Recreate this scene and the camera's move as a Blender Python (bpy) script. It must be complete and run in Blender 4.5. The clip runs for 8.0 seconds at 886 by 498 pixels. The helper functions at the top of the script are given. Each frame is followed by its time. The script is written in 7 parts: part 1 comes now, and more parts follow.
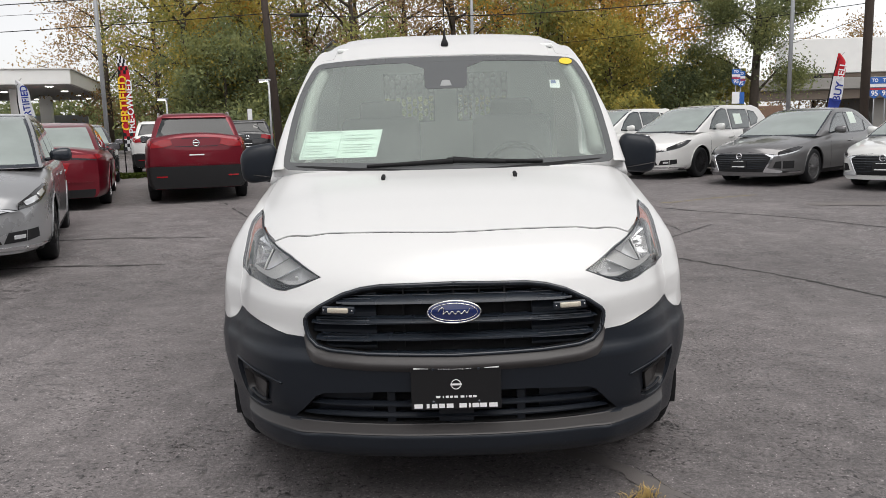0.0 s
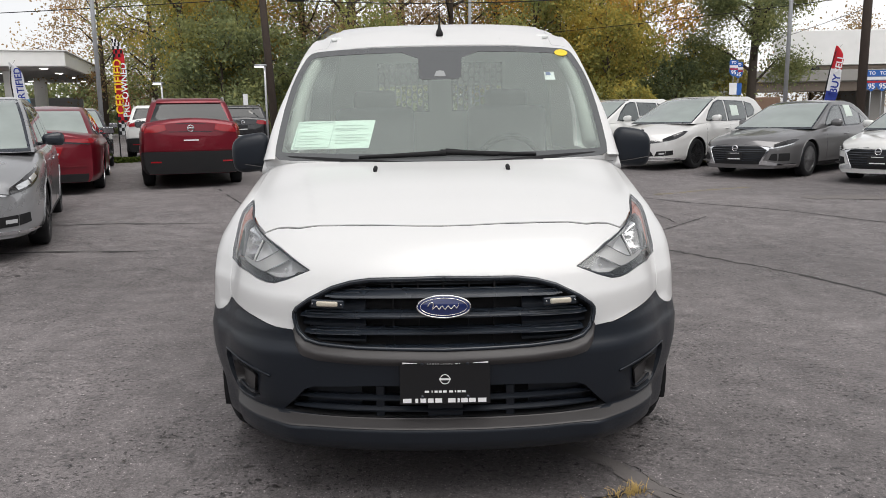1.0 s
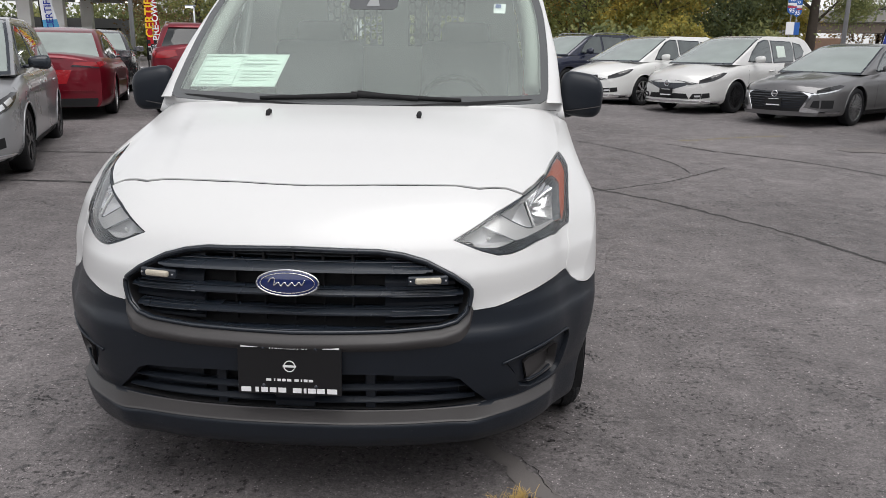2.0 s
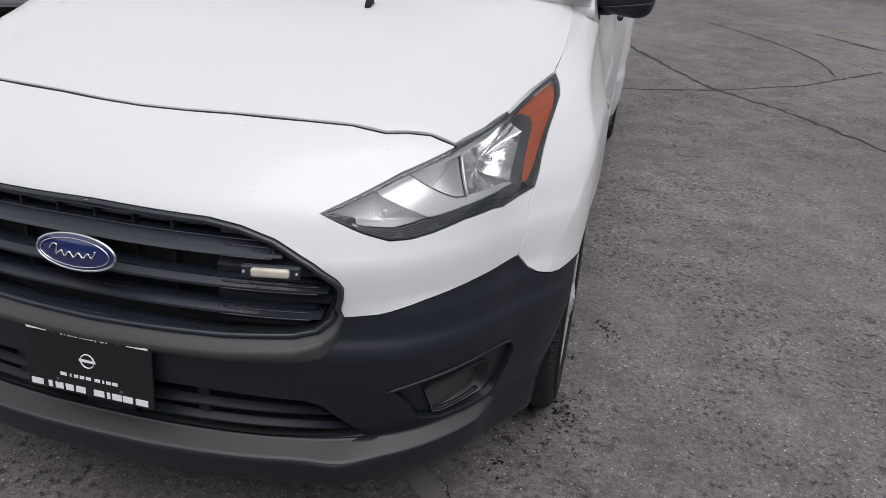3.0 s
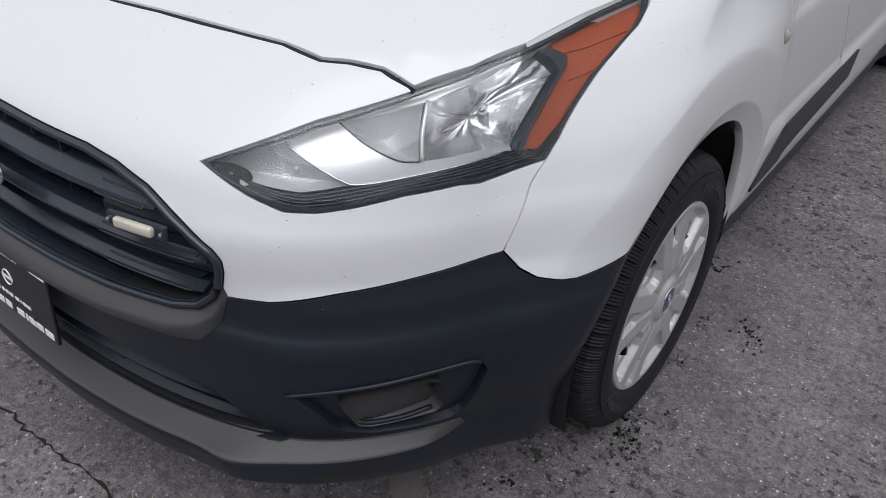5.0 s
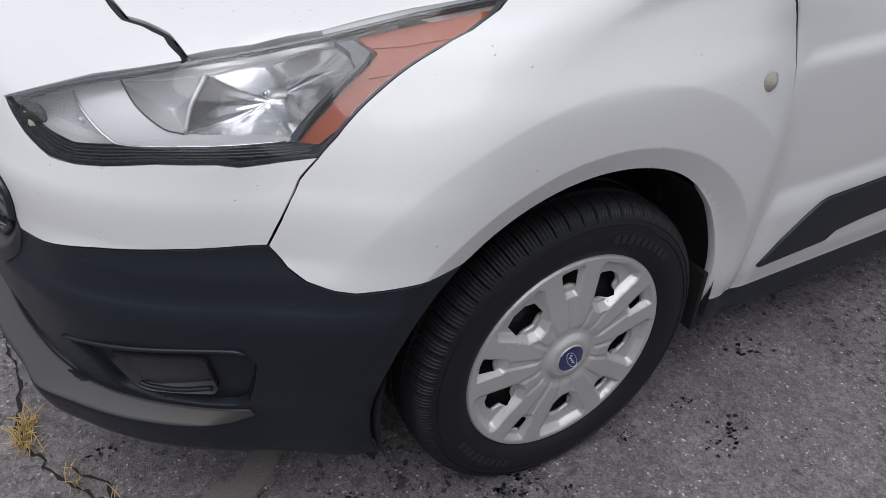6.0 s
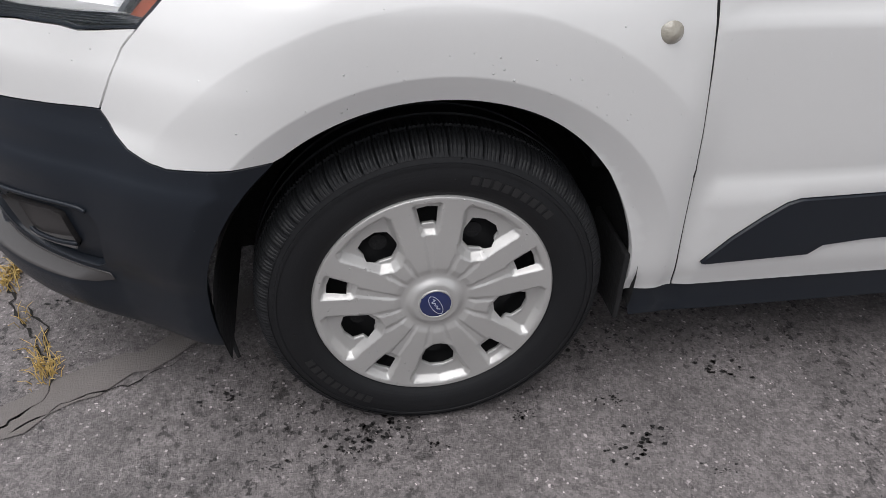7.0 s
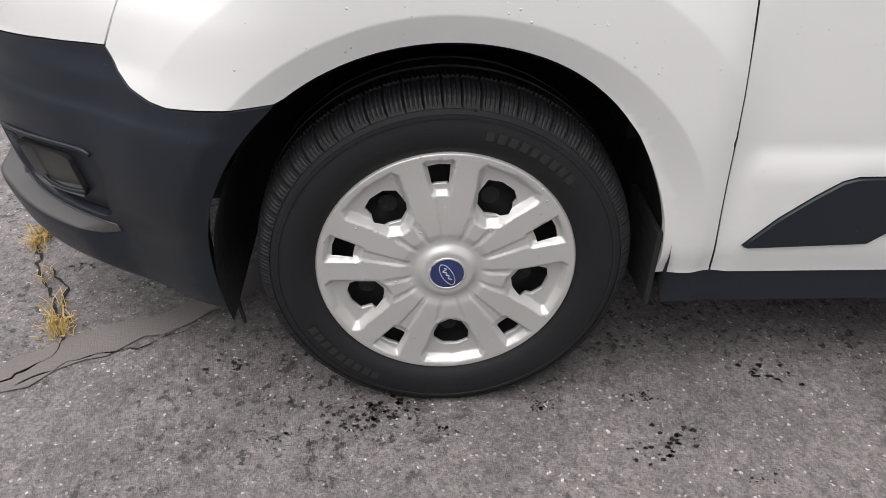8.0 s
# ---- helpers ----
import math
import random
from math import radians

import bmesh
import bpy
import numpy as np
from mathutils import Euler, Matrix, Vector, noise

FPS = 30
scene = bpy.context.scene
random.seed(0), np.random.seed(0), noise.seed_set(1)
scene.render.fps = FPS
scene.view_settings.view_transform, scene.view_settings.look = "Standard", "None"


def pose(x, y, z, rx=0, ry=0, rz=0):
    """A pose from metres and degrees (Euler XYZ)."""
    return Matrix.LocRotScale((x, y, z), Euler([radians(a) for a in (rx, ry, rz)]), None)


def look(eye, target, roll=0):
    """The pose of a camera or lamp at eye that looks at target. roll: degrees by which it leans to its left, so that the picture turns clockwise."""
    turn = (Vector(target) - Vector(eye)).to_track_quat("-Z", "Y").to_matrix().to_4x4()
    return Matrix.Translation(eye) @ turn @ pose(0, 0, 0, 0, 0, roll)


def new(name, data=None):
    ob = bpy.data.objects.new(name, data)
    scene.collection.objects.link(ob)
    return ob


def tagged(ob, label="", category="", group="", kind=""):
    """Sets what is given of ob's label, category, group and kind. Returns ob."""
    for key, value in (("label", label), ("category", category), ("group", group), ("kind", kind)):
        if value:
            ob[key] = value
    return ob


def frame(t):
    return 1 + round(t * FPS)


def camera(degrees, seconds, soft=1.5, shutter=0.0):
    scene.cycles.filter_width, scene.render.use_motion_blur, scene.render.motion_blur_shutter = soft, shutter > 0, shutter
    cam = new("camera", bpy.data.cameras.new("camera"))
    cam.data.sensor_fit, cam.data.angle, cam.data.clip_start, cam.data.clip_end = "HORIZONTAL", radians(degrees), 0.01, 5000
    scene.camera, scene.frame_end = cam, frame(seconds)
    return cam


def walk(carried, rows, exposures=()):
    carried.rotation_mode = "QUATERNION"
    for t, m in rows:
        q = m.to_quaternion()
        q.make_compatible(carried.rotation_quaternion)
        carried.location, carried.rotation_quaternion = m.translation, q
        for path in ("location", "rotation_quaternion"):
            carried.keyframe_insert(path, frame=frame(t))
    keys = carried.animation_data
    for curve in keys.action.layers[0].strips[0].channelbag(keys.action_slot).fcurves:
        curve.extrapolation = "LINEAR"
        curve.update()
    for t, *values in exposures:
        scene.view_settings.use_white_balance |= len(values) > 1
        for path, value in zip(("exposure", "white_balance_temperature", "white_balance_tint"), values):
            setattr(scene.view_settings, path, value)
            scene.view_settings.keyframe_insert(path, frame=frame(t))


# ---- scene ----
cam = camera(59.0, 8.0, 0.8)
PATH = [
    (0, (-0.018, -2.526, 1.314), (-0.028, -0.549, 1.018), -1.6),
    (0.5, (-0.009, -2.526, 1.317), (-0.001, -0.549, 1.015), -1.4),
    (1, (-0.001, -2.508, 1.334), (0.0, -0.535, 1.006), -0.9),
    (1.5, (0.243, -2.367, 1.344), (0.227, -0.406, 0.951), 0.0),
    (1.7, (0.375, -2.268, 1.353), (0.331, -0.315, 0.925), 0.2),
    (2.8, (0.91, -1.372, 1.38), (0.565, 0.449, 0.63), 3.4),
    (3, (0.991, -1.19, 1.408), (0.588, 0.584, 0.577), 3.8),
    (3.5, (1.146, -0.824, 1.397), (0.576, 0.836, 0.438), 4.1),
    (4, (1.223, -0.651, 1.431), (0.512, 0.898, 0.385), 3.7),
    (4.2, (1.251, -0.625, 1.425), (0.476, 0.879, 0.358), 3.2),
    (5.3, (1.443, -0.368, 1.378), (0.351, 0.863, 0.241), 2.2),
    (5.5, (1.574, -0.251, 1.394), (0.382, 0.887, 0.262), 2.0),
    (6, (1.76, 0.115, 1.358), (0.358, 0.971, 0.217), 2.8),
    (6.5, (1.931, 0.502, 1.37), (0.391, 1.027, 0.207), 2.7),
    (7, (2.036, 0.733, 1.25), (0.433, 1.035, 0.091), 2.5),
    (7.5, (2.03, 0.827, 1.127), (0.389, 1.001, -0.004), 1.9),
    (8, (2.031, 0.843, 1.113), (0.372, 0.966, 0.002), 1.8),
]
walk(cam, [(t, look(eye, target, roll)) for t, eye, target, roll in PATH], [(0, 0.63, 6560, 11), (1.7, 0.63, 6480, 11), (3.0, 0.47, 6280, 13), (5.5, 0.44, 6120, 13), (6.5, 0.58, 6120, 13), (7.2, 0.98, 6480, 12), (8.0, 1.24, 6580, 12)])

# ---- world, sun and exposure: a dry, overcast autumn day ----
world = bpy.data.worlds.new("overcast_sky")
scene.world = world
world.use_nodes = True
wn = world.node_tree.nodes
sky = wn.new("ShaderNodeTexSky")
sky.sky_type, sky.sun_disc = "NISHITA", False
sky.sun_elevation, sky.sun_rotation = radians(52), radians(200)
sky.air_density, sky.dust_density, sky.ozone_density = 1.0, 1.0, 1.0
grey = wn.new("ShaderNodeHueSaturation")
grey.inputs["Saturation"].default_value = 0.10
world.node_tree.links.new(sky.outputs["Color"], grey.inputs["Color"])
world.node_tree.links.new(grey.outputs["Color"], wn["Background"].inputs["Color"])
wn["Background"].inputs["Strength"].default_value = 0.108
sun_data = bpy.data.lights.new("sun", "SUN")
sun_data.energy, sun_data.angle, sun_data.color = 1.62, radians(60), (1.0, 0.98, 0.95)
sun = new("sun", sun_data)
sun.matrix_world = look((0, 0, 40), (-8.0, 7.0, 14.0))

# ---- materials ----
def material(name, base, rough=0.5, metal=0.0, coat=0.0, vary=0.06, scale=3.0, fine=0.03, fine_scale=60.0, bump=0.0,
             bump_scale=200.0, drops=0.0, transmission=0.0, ior=1.45, rough_vary=0.1, emission=None, strength=0.0, spec=0.5, coat_rough=0.03):
    """A principled surface whose colour varies at two scales, with fine relief and, where it is wet, beads of water."""
    m = bpy.data.materials.new(name)
    m.use_nodes = True
    n, link = m.node_tree.nodes, m.node_tree.links.new
    p = n["Principled BSDF"]
    p.inputs["Roughness"].default_value, p.inputs["Metallic"].default_value = rough, metal
    p.inputs["Coat Weight"].default_value, p.inputs["Coat Roughness"].default_value = coat, coat_rough
    p.inputs["Transmission Weight"].default_value, p.inputs["IOR"].default_value = transmission, ior
    p.inputs["Specular IOR Level"].default_value = spec
    at = n.new("ShaderNodeTexCoord").outputs["Object"]
    wide, small = n.new("ShaderNodeTexNoise"), n.new("ShaderNodeTexNoise")
    wide.inputs["Scale"].default_value, small.inputs["Scale"].default_value = scale, fine_scale
    wide.inputs["Detail"].default_value, small.inputs["Detail"].default_value = 4, 3
    for t in (wide, small):
        link(at, t.inputs["Vector"])
    total = n.new("ShaderNodeMath")
    total.operation = "MULTIPLY_ADD"
    link(wide.outputs["Fac"], total.inputs[0])
    total.inputs[1].default_value = vary * 2
    second = n.new("ShaderNodeMath")
    second.operation = "MULTIPLY_ADD"
    link(small.outputs["Fac"], second.inputs[0])
    second.inputs[1].default_value, second.inputs[2].default_value = fine * 2, 1 - vary - fine
    link(second.outputs[0], total.inputs[2])
    mix = n.new("ShaderNodeVectorMath")
    mix.operation = "SCALE"
    mix.inputs[0].default_value = base[:3]
    link(total.outputs[0], mix.inputs["Scale"])
    link(mix.outputs["Vector"], p.inputs["Base Color"])
    if rough_vary:
        r = n.new("ShaderNodeMapRange")
        r.inputs["To Min"].default_value, r.inputs["To Max"].default_value = max(0.01, rough - rough_vary * rough), rough + rough_vary * rough
        link(wide.outputs["Fac"], r.inputs["Value"])
        link(r.outputs["Result"], p.inputs["Roughness"])
    last = None
    if bump:
        grain = n.new("ShaderNodeTexNoise")
        grain.inputs["Scale"].default_value, grain.inputs["Detail"].default_value = bump_scale, 4
        link(at, grain.inputs["Vector"])
        last = n.new("ShaderNodeBump")
        last.inputs["Distance"].default_value, last.inputs["Strength"].default_value = bump, 1.0
        link(grain.outputs["Fac"], last.inputs["Height"])
    if drops:
        cell = n.new("ShaderNodeTexVoronoi")
        cell.inputs["Scale"].default_value, cell.inputs["Randomness"].default_value = 110, 1.0
        link(at, cell.inputs["Vector"])
        size = n.new("ShaderNodeMath")
        size.operation = "MULTIPLY"
        sparse = n.new("ShaderNodeMapRange")
        sparse.inputs["From Min"].default_value, sparse.inputs["From Max"].default_value = 1 - drops, 1.0
        sparse.inputs["To Min"].default_value, sparse.inputs["To Max"].default_value = 0.0, 0.26
        bits = n.new("ShaderNodeSeparateColor")
        link(cell.outputs["Color"], bits.inputs["Color"])
        link(bits.outputs["Red"], sparse.inputs["Value"])
        dome = n.new("ShaderNodeMath")
        dome.operation, dome.use_clamp = "SUBTRACT", True
        link(sparse.outputs["Result"], dome.inputs[0])
        link(cell.outputs["Distance"], dome.inputs[1])
        bead = n.new("ShaderNodeBump")
        bead.inputs["Distance"].default_value, bead.inputs["Strength"].default_value = 0.007, 1.0
        link(dome.outputs[0], bead.inputs["Height"])
        if last:
            link(last.outputs["Normal"], bead.inputs["Normal"])
        last = bead
        link(bead.outputs["Normal"], p.inputs["Coat Normal"])
    if last:
        link(last.outputs["Normal"], p.inputs["Normal"])
    if emission:
        p.inputs["Emission Color"].default_value, p.inputs["Emission Strength"].default_value = (*emission, 1), strength
    return m


def leaf_material(name, tones):
    """Leaves whose tone is picked leaf by leaf."""
    m = bpy.data.materials.new(name)
    m.use_nodes = True
    n, link = m.node_tree.nodes, m.node_tree.links.new
    p = n["Principled BSDF"]
    ramp = n.new("ShaderNodeValToRGB")
    ramp.color_ramp.interpolation = "LINEAR"
    while len(ramp.color_ramp.elements) < len(tones):
        ramp.color_ramp.elements.new(0.5)
    for i, tone in enumerate(tones):
        ramp.color_ramp.elements[i].position = i / (len(tones) - 1)
        ramp.color_ramp.elements[i].color = (*tone, 1)
    geo, patch, mixed = n.new("ShaderNodeNewGeometry"), n.new("ShaderNodeTexNoise"), n.new("ShaderNodeMath")
    at = n.new("ShaderNodeTexCoord")
    patch.inputs["Scale"].default_value, patch.inputs["Detail"].default_value = 0.35, 2
    link(at.outputs["Object"], patch.inputs["Vector"])
    spread = n.new("ShaderNodeMapRange")
    spread.inputs["From Min"].default_value, spread.inputs["From Max"].default_value = 0.35, 0.65
    spread.inputs["To Min"].default_value, spread.inputs["To Max"].default_value = 0.0, 0.6
    link(patch.outputs["Fac"], spread.inputs["Value"])
    mixed.operation = "MULTIPLY_ADD"
    mixed.inputs[1].default_value = 0.45
    link(geo.outputs["Random Per Island"], mixed.inputs[0])
    link(spread.outputs["Result"], mixed.inputs[2])
    link(mixed.outputs[0], ramp.inputs["Fac"])
    n.remove(p)
    front, through_, both_ = n.new("ShaderNodeBsdfDiffuse"), n.new("ShaderNodeBsdfTranslucent"), n.new("ShaderNodeMixShader")
    both_.inputs["Fac"].default_value = 0.45
    for s in (front, through_):
        link(ramp.outputs["Color"], s.inputs["Color"])
    link(front.outputs["BSDF"], both_.inputs[1])
    link(through_.outputs["BSDF"], both_.inputs[2])
    link(both_.outputs["Shader"], n["Material Output"].inputs["Surface"])
    return m


def asphalt_material():
    """Worn asphalt: stone grains, faded and darker stretches, damp spots."""
    m = bpy.data.materials.new("asphalt")
    m.use_nodes = True
    n, link = m.node_tree.nodes, m.node_tree.links.new
    p = n["Principled BSDF"]
    at = n.new("ShaderNodeTexCoord").outputs["Object"]

    def noise_of(scale, detail=4.0, rough=0.55):
        t = n.new("ShaderNodeTexNoise")
        t.inputs["Scale"].default_value, t.inputs["Detail"].default_value, t.inputs["Roughness"].default_value = scale, detail, rough
        link(at, t.inputs["Vector"])
        return t.outputs["Fac"]

    def mapped(value, lo, hi, a, b):
        r = n.new("ShaderNodeMapRange")
        for key, v in (("From Min", lo), ("From Max", hi), ("To Min", a), ("To Max", b)):
            r.inputs[key].default_value = v
        link(value, r.inputs["Value"])
        return r.outputs["Result"]

    def times(a, b):
        r = n.new("ShaderNodeMath")
        r.operation = "MULTIPLY"
        link(a, r.inputs[0])
        link(b, r.inputs[1])
        return r.outputs[0]

    grains = n.new("ShaderNodeTexVoronoi")
    grains.inputs["Scale"].default_value = 210
    link(at, grains.inputs["Vector"])
    bits = n.new("ShaderNodeSeparateColor")
    link(grains.outputs["Color"], bits.inputs["Color"])
    stone = mapped(bits.outputs["Red"], 0.0, 1.0, 0.66, 1.28)
    pale = mapped(bits.outputs["Green"], 0.972, 1.0, 1.0, 3.0)
    wide = mapped(noise_of(0.35, 5), 0.3, 0.7, 0.72, 1.28)
    middle = mapped(noise_of(4.5, 7, 0.68), 0.3, 0.7, 0.70, 1.30)
    fine = mapped(noise_of(46, 5, 0.65), 0.3, 0.7, 0.66, 1.32)
    value = times(times(times(stone, pale), times(wide, middle)), fine)
    # damp spots, small, ragged and gathered in stretches
    spots = mapped(noise_of(17, 6, 0.70), 0.560, 0.60, 0.0, 1.0)
    where = mapped(noise_of(1.1, 3), 0.38, 0.55, 0.0, 1.0)
    damp = times(spots, where)
    pits = times(mapped(noise_of(40, 5, 0.66), 0.565, 0.60, 0.0, 1.0), mapped(noise_of(2.4, 3), 0.40, 0.55, 0.0, 1.0))
    pit_dark = mapped(pits, 0.0, 1.0, 1.0, 0.25)
    dark = mapped(damp, 0.0, 1.0, 1.0, 0.42)
    scale = n.new("ShaderNodeVectorMath")
    scale.operation = "SCALE"
    scale.inputs[0].default_value = (0.150, 0.136, 0.136)
    link(times(times(value, dark), pit_dark), scale.inputs["Scale"])
    link(scale.outputs["Vector"], p.inputs["Base Color"])
    link(mapped(damp, 0.0, 1.0, 0.68, 0.30), p.inputs["Roughness"])
    rise = n.new("ShaderNodeBump")
    rise.inputs["Distance"].default_value, rise.inputs["Strength"].default_value = 0.002, 0.55
    fine_cells = n.new("ShaderNodeTexVoronoi")
    fine_cells.inputs["Scale"].default_value = 330
    link(at, fine_cells.inputs["Vector"])
    link(fine_cells.outputs["Distance"], rise.inputs["Height"])
    rise.invert = True
    swell = n.new("ShaderNodeBump")
    swell.inputs["Distance"].default_value, swell.inputs["Strength"].default_value = 0.006, 0.6
    link(noise_of(45, 5), swell.inputs["Height"])
    link(swell.outputs["Normal"], rise.inputs["Normal"])
    link(rise.outputs["Normal"], p.inputs["Normal"])
    return m


def glass_material(name, tint, ior=1.5, haze=0.0):
    """A thin pane: it lets light straight through, mirrors by Fresnel, and may carry a painted dull haze in place of
    sky glare.
    """
    m = bpy.data.materials.new(name)
    m.use_nodes = True
    n, link = m.node_tree.nodes, m.node_tree.links.new
    n.remove(n["Principled BSDF"])
    clear, mirror, dull = n.new("ShaderNodeBsdfTransparent"), n.new("ShaderNodeBsdfGlossy"), n.new("ShaderNodeBsdfDiffuse")
    clear.inputs["Color"].default_value = (*tint, 1)
    mirror.inputs["Roughness"].default_value, mirror.inputs["Color"].default_value = 0.015, (0.92, 1.0, 0.96, 1) if haze > 0.1 else (1, 1, 1, 1)
    dull.inputs["Color"].default_value = (0.64, 0.70, 0.66, 1)
    rim_, first, second = n.new("ShaderNodeFresnel"), n.new("ShaderNodeMixShader"), n.new("ShaderNodeMixShader")
    rim_.inputs["IOR"].default_value = ior
    spots = n.new("ShaderNodeTexNoise")
    spots.inputs["Scale"].default_value, spots.inputs["Detail"].default_value = 2.5, 4
    link(n.new("ShaderNodeTexCoord").outputs["Object"], spots.inputs["Vector"])
    amount = n.new("ShaderNodeMapRange")
    amount.inputs["To Min"].default_value, amount.inputs["To Max"].default_value = haze * 0.7, haze * 1.3
    link(spots.outputs["Fac"], amount.inputs["Value"])
    link(amount.outputs["Result"], second.inputs["Fac"])
    link(rim_.outputs["Fac"], first.inputs["Fac"])
    link(clear.outputs["BSDF"], first.inputs[1])
    link(mirror.outputs["BSDF"], first.inputs[2])
    link(first.outputs["Shader"], second.inputs[1])
    link(dull.outputs["BSDF"], second.inputs[2])
    link(second.outputs["Shader"], n["Material Output"].inputs["Surface"])
    return m


WHITE = material("white_paint", (0.67, 0.67, 0.665), 0.40, coat=0.7, vary=0.015, fine=0.008, scale=1.5, drops=0.10, rough_vary=0.05, coat_rough=0.16)
PLASTIC = material("dark_grained_plastic", (0.0126, 0.0160, 0.0222), 0.36, vary=0.12, fine=0.08, fine_scale=300, bump=0.00022, bump_scale=900, drops=0.10, spec=0.35)
# lightened copy of the dark plastic: skylight on upward faces painted into the colour
LIGHTENED_PLASTIC = material("lightened_grey_plastic", (0.046, 0.043, 0.043), 0.42, vary=0.15, fine=0.1, fine_scale=200, bump=0.0002, bump_scale=800, drops=0.1)
GLOSS = material("black_plastic", (0.014, 0.019, 0.027), 0.27, vary=0.08, drops=0.12, spec=0.8)
MATT = material("matt_black", (0.008, 0.008, 0.009), 0.8, vary=0.1)
LINER = material("wheel_well_liner", (0.010, 0.010, 0.011), 0.85, vary=0.2, bump=0.004, bump_scale=60)
CHROME = material("chrome", (0.75, 0.76, 0.78), 0.10, 1.0, vary=0.02)
REFLECT = material("lamp_reflector", (0.74, 0.74, 0.74), 0.17, 0.95, vary=0.04, fine=0.03, bump=0.0012, bump_scale=70)
RIBBED = material("ribbed_lamp_optic", (0.60, 0.60, 0.60), 0.24, 0.4, vary=0.06, fine=0.06, bump=0.0015, bump_scale=260)
DARKLAMP = material("dark_lamp_housing", (0.22, 0.22, 0.22), 0.3, vary=0.1)
SATIN = material("satin_grey_lamp_bezel", (0.66, 0.655, 0.645), 0.30, 0.5, vary=0.04)
AMBER = material("amber_lens", (0.34, 0.052, 0.003), 0.35, coat=0.1, vary=0.08, fine=0.1, fine_scale=120, bump=0.001, bump_scale=150)
CLEAR = glass_material("clear_lens", (0.96, 0.97, 0.98), 1.5, 0.02)
REARGLASS = glass_material("clear_rear_glass", (0.95, 0.98, 0.96), 1.4, 0.0)
GLASS = glass_material("window_glass", (0.82, 0.92, 0.87), 1.95, 0.22)
FRIT = material("black_printed_glass", (0.085, 0.089, 0.090), 0.08, coat=1.0, vary=0.05, spec=0.8)
TINT = material("dark_window_glass", (0.010, 0.012, 0.013), 0.04, coat=0.3, vary=0.2, rough_vary=0.0)
RUBBER = material("tyre_rubber", (0.0095, 0.0100, 0.0115), 0.56, vary=0.2, scale=14, fine=0.12, bump=0.0003, bump_scale=400, drops=0.05, spec=0.35)
SILVER = material("silver_wheel_paint", (0.53, 0.525, 0.515), 0.40, 0.5, vary=0.05, fine=0.05, fine_scale=500, drops=0.20)
BLUE = material("emblem_blue", (0.012, 0.022, 0.10), 0.15, coat=1.0)
PLATE = material("plate_black", (0.009, 0.009, 0.010), 0.35, vary=0.05)
PRINT = material("white_print", (0.82, 0.82, 0.82), 0.5, vary=0.03)
PALE = material("pale_partition_panel", (0.86, 0.88, 0.86), 0.6, vary=0.05)
SEAT = material("seat_cloth", (0.16, 0.16, 0.165), 0.9, vary=0.15, bump=0.002, bump_scale=300)
TRIM = material("pale_cabin_trim", (0.40, 0.42, 0.39), 0.8, vary=0.05)
STEEL = material("grey_painted_steel", (0.30, 0.31, 0.31), 0.55, 0.3, vary=0.06)
PAPER = material("pale_green_paper", (0.72, 0.80, 0.75), 0.75, vary=0.04, fine=0.03)
YELLOW = material("yellow_sticker", (0.75, 0.55, 0.03), 0.5, vary=0.04)
ASPHALT = asphalt_material()
TAR = material("crack_filler", (0.040, 0.038, 0.037), 0.75, vary=0.3, scale=8, fine=0.3, fine_scale=90, bump=0.004, bump_scale=70)

# ---- building tools ----
from mathutils.geometry import delaunay_2d_cdt


def smooth(e0, e1, v):
    t = np.clip((np.asarray(v, float) - e0) / (e1 - e0), 0, 1)
    return t * t * (3 - 2 * t)


def spline(pts, n=12, closed=False):
    """A smooth curve through the points."""
    p = np.array(pts, float)
    p = np.vstack([p[-1:], p, p[:2]]) if closed else np.vstack([2 * p[0] - p[1], p, 2 * p[-1] - p[-2]])
    out = []
    for i in range(1, len(p) - 2):
        a, b, c, d = p[i - 1 : i + 3]
        for k in range(n):
            t = k / n
            out.append(0.5 * (2 * b + (c - a) * t + (2 * a - 5 * b + 4 * c - d) * t * t + (3 * b - a - 3 * c + d) * t**3))
    if not closed:
        out.append(p[-2])
    return np.array(out)


def thing(name, label, category, group="", m=None, kind=""):
    ob = new(name)
    ob.empty_display_size = 0.1
    if m is not None:
        ob.matrix_world = m
    return tagged(ob, label, category, group, kind)


def mesh_of(name, verts, faces, mat, shade=True, normals=None):
    me = bpy.data.meshes.new(name)
    me.from_pydata([tuple(float(c) for c in v) for v in verts], [], [tuple(int(i) for i in f) for f in faces])
    me.materials.append(mat)
    me.update()
    if shade:
        me.shade_smooth()
    if normals is not None:
        me.normals_split_custom_set_from_vertices([tuple(float(c) for c in v) for v in normals])
    return me


def piece(name, verts, faces, mat, parent=None, label="", shade=True, normals=None):
    """One mesh object, under a thing or a part."""
    ob = new(name, mesh_of(name, verts, faces, mat, shade, normals))
    ob.parent = parent
    return tagged(ob, label)


def part(name, bm, mat, parent=None, label="", shade=False):
    """Links a bmesh as one mesh object."""
    me = bpy.data.meshes.new(name)
    bm.to_mesh(me)
    bm.free()
    me.materials.append(mat)
    if shade:
        me.shade_smooth()
    ob = new(name, me)
    ob.parent = parent
    return tagged(ob, label)


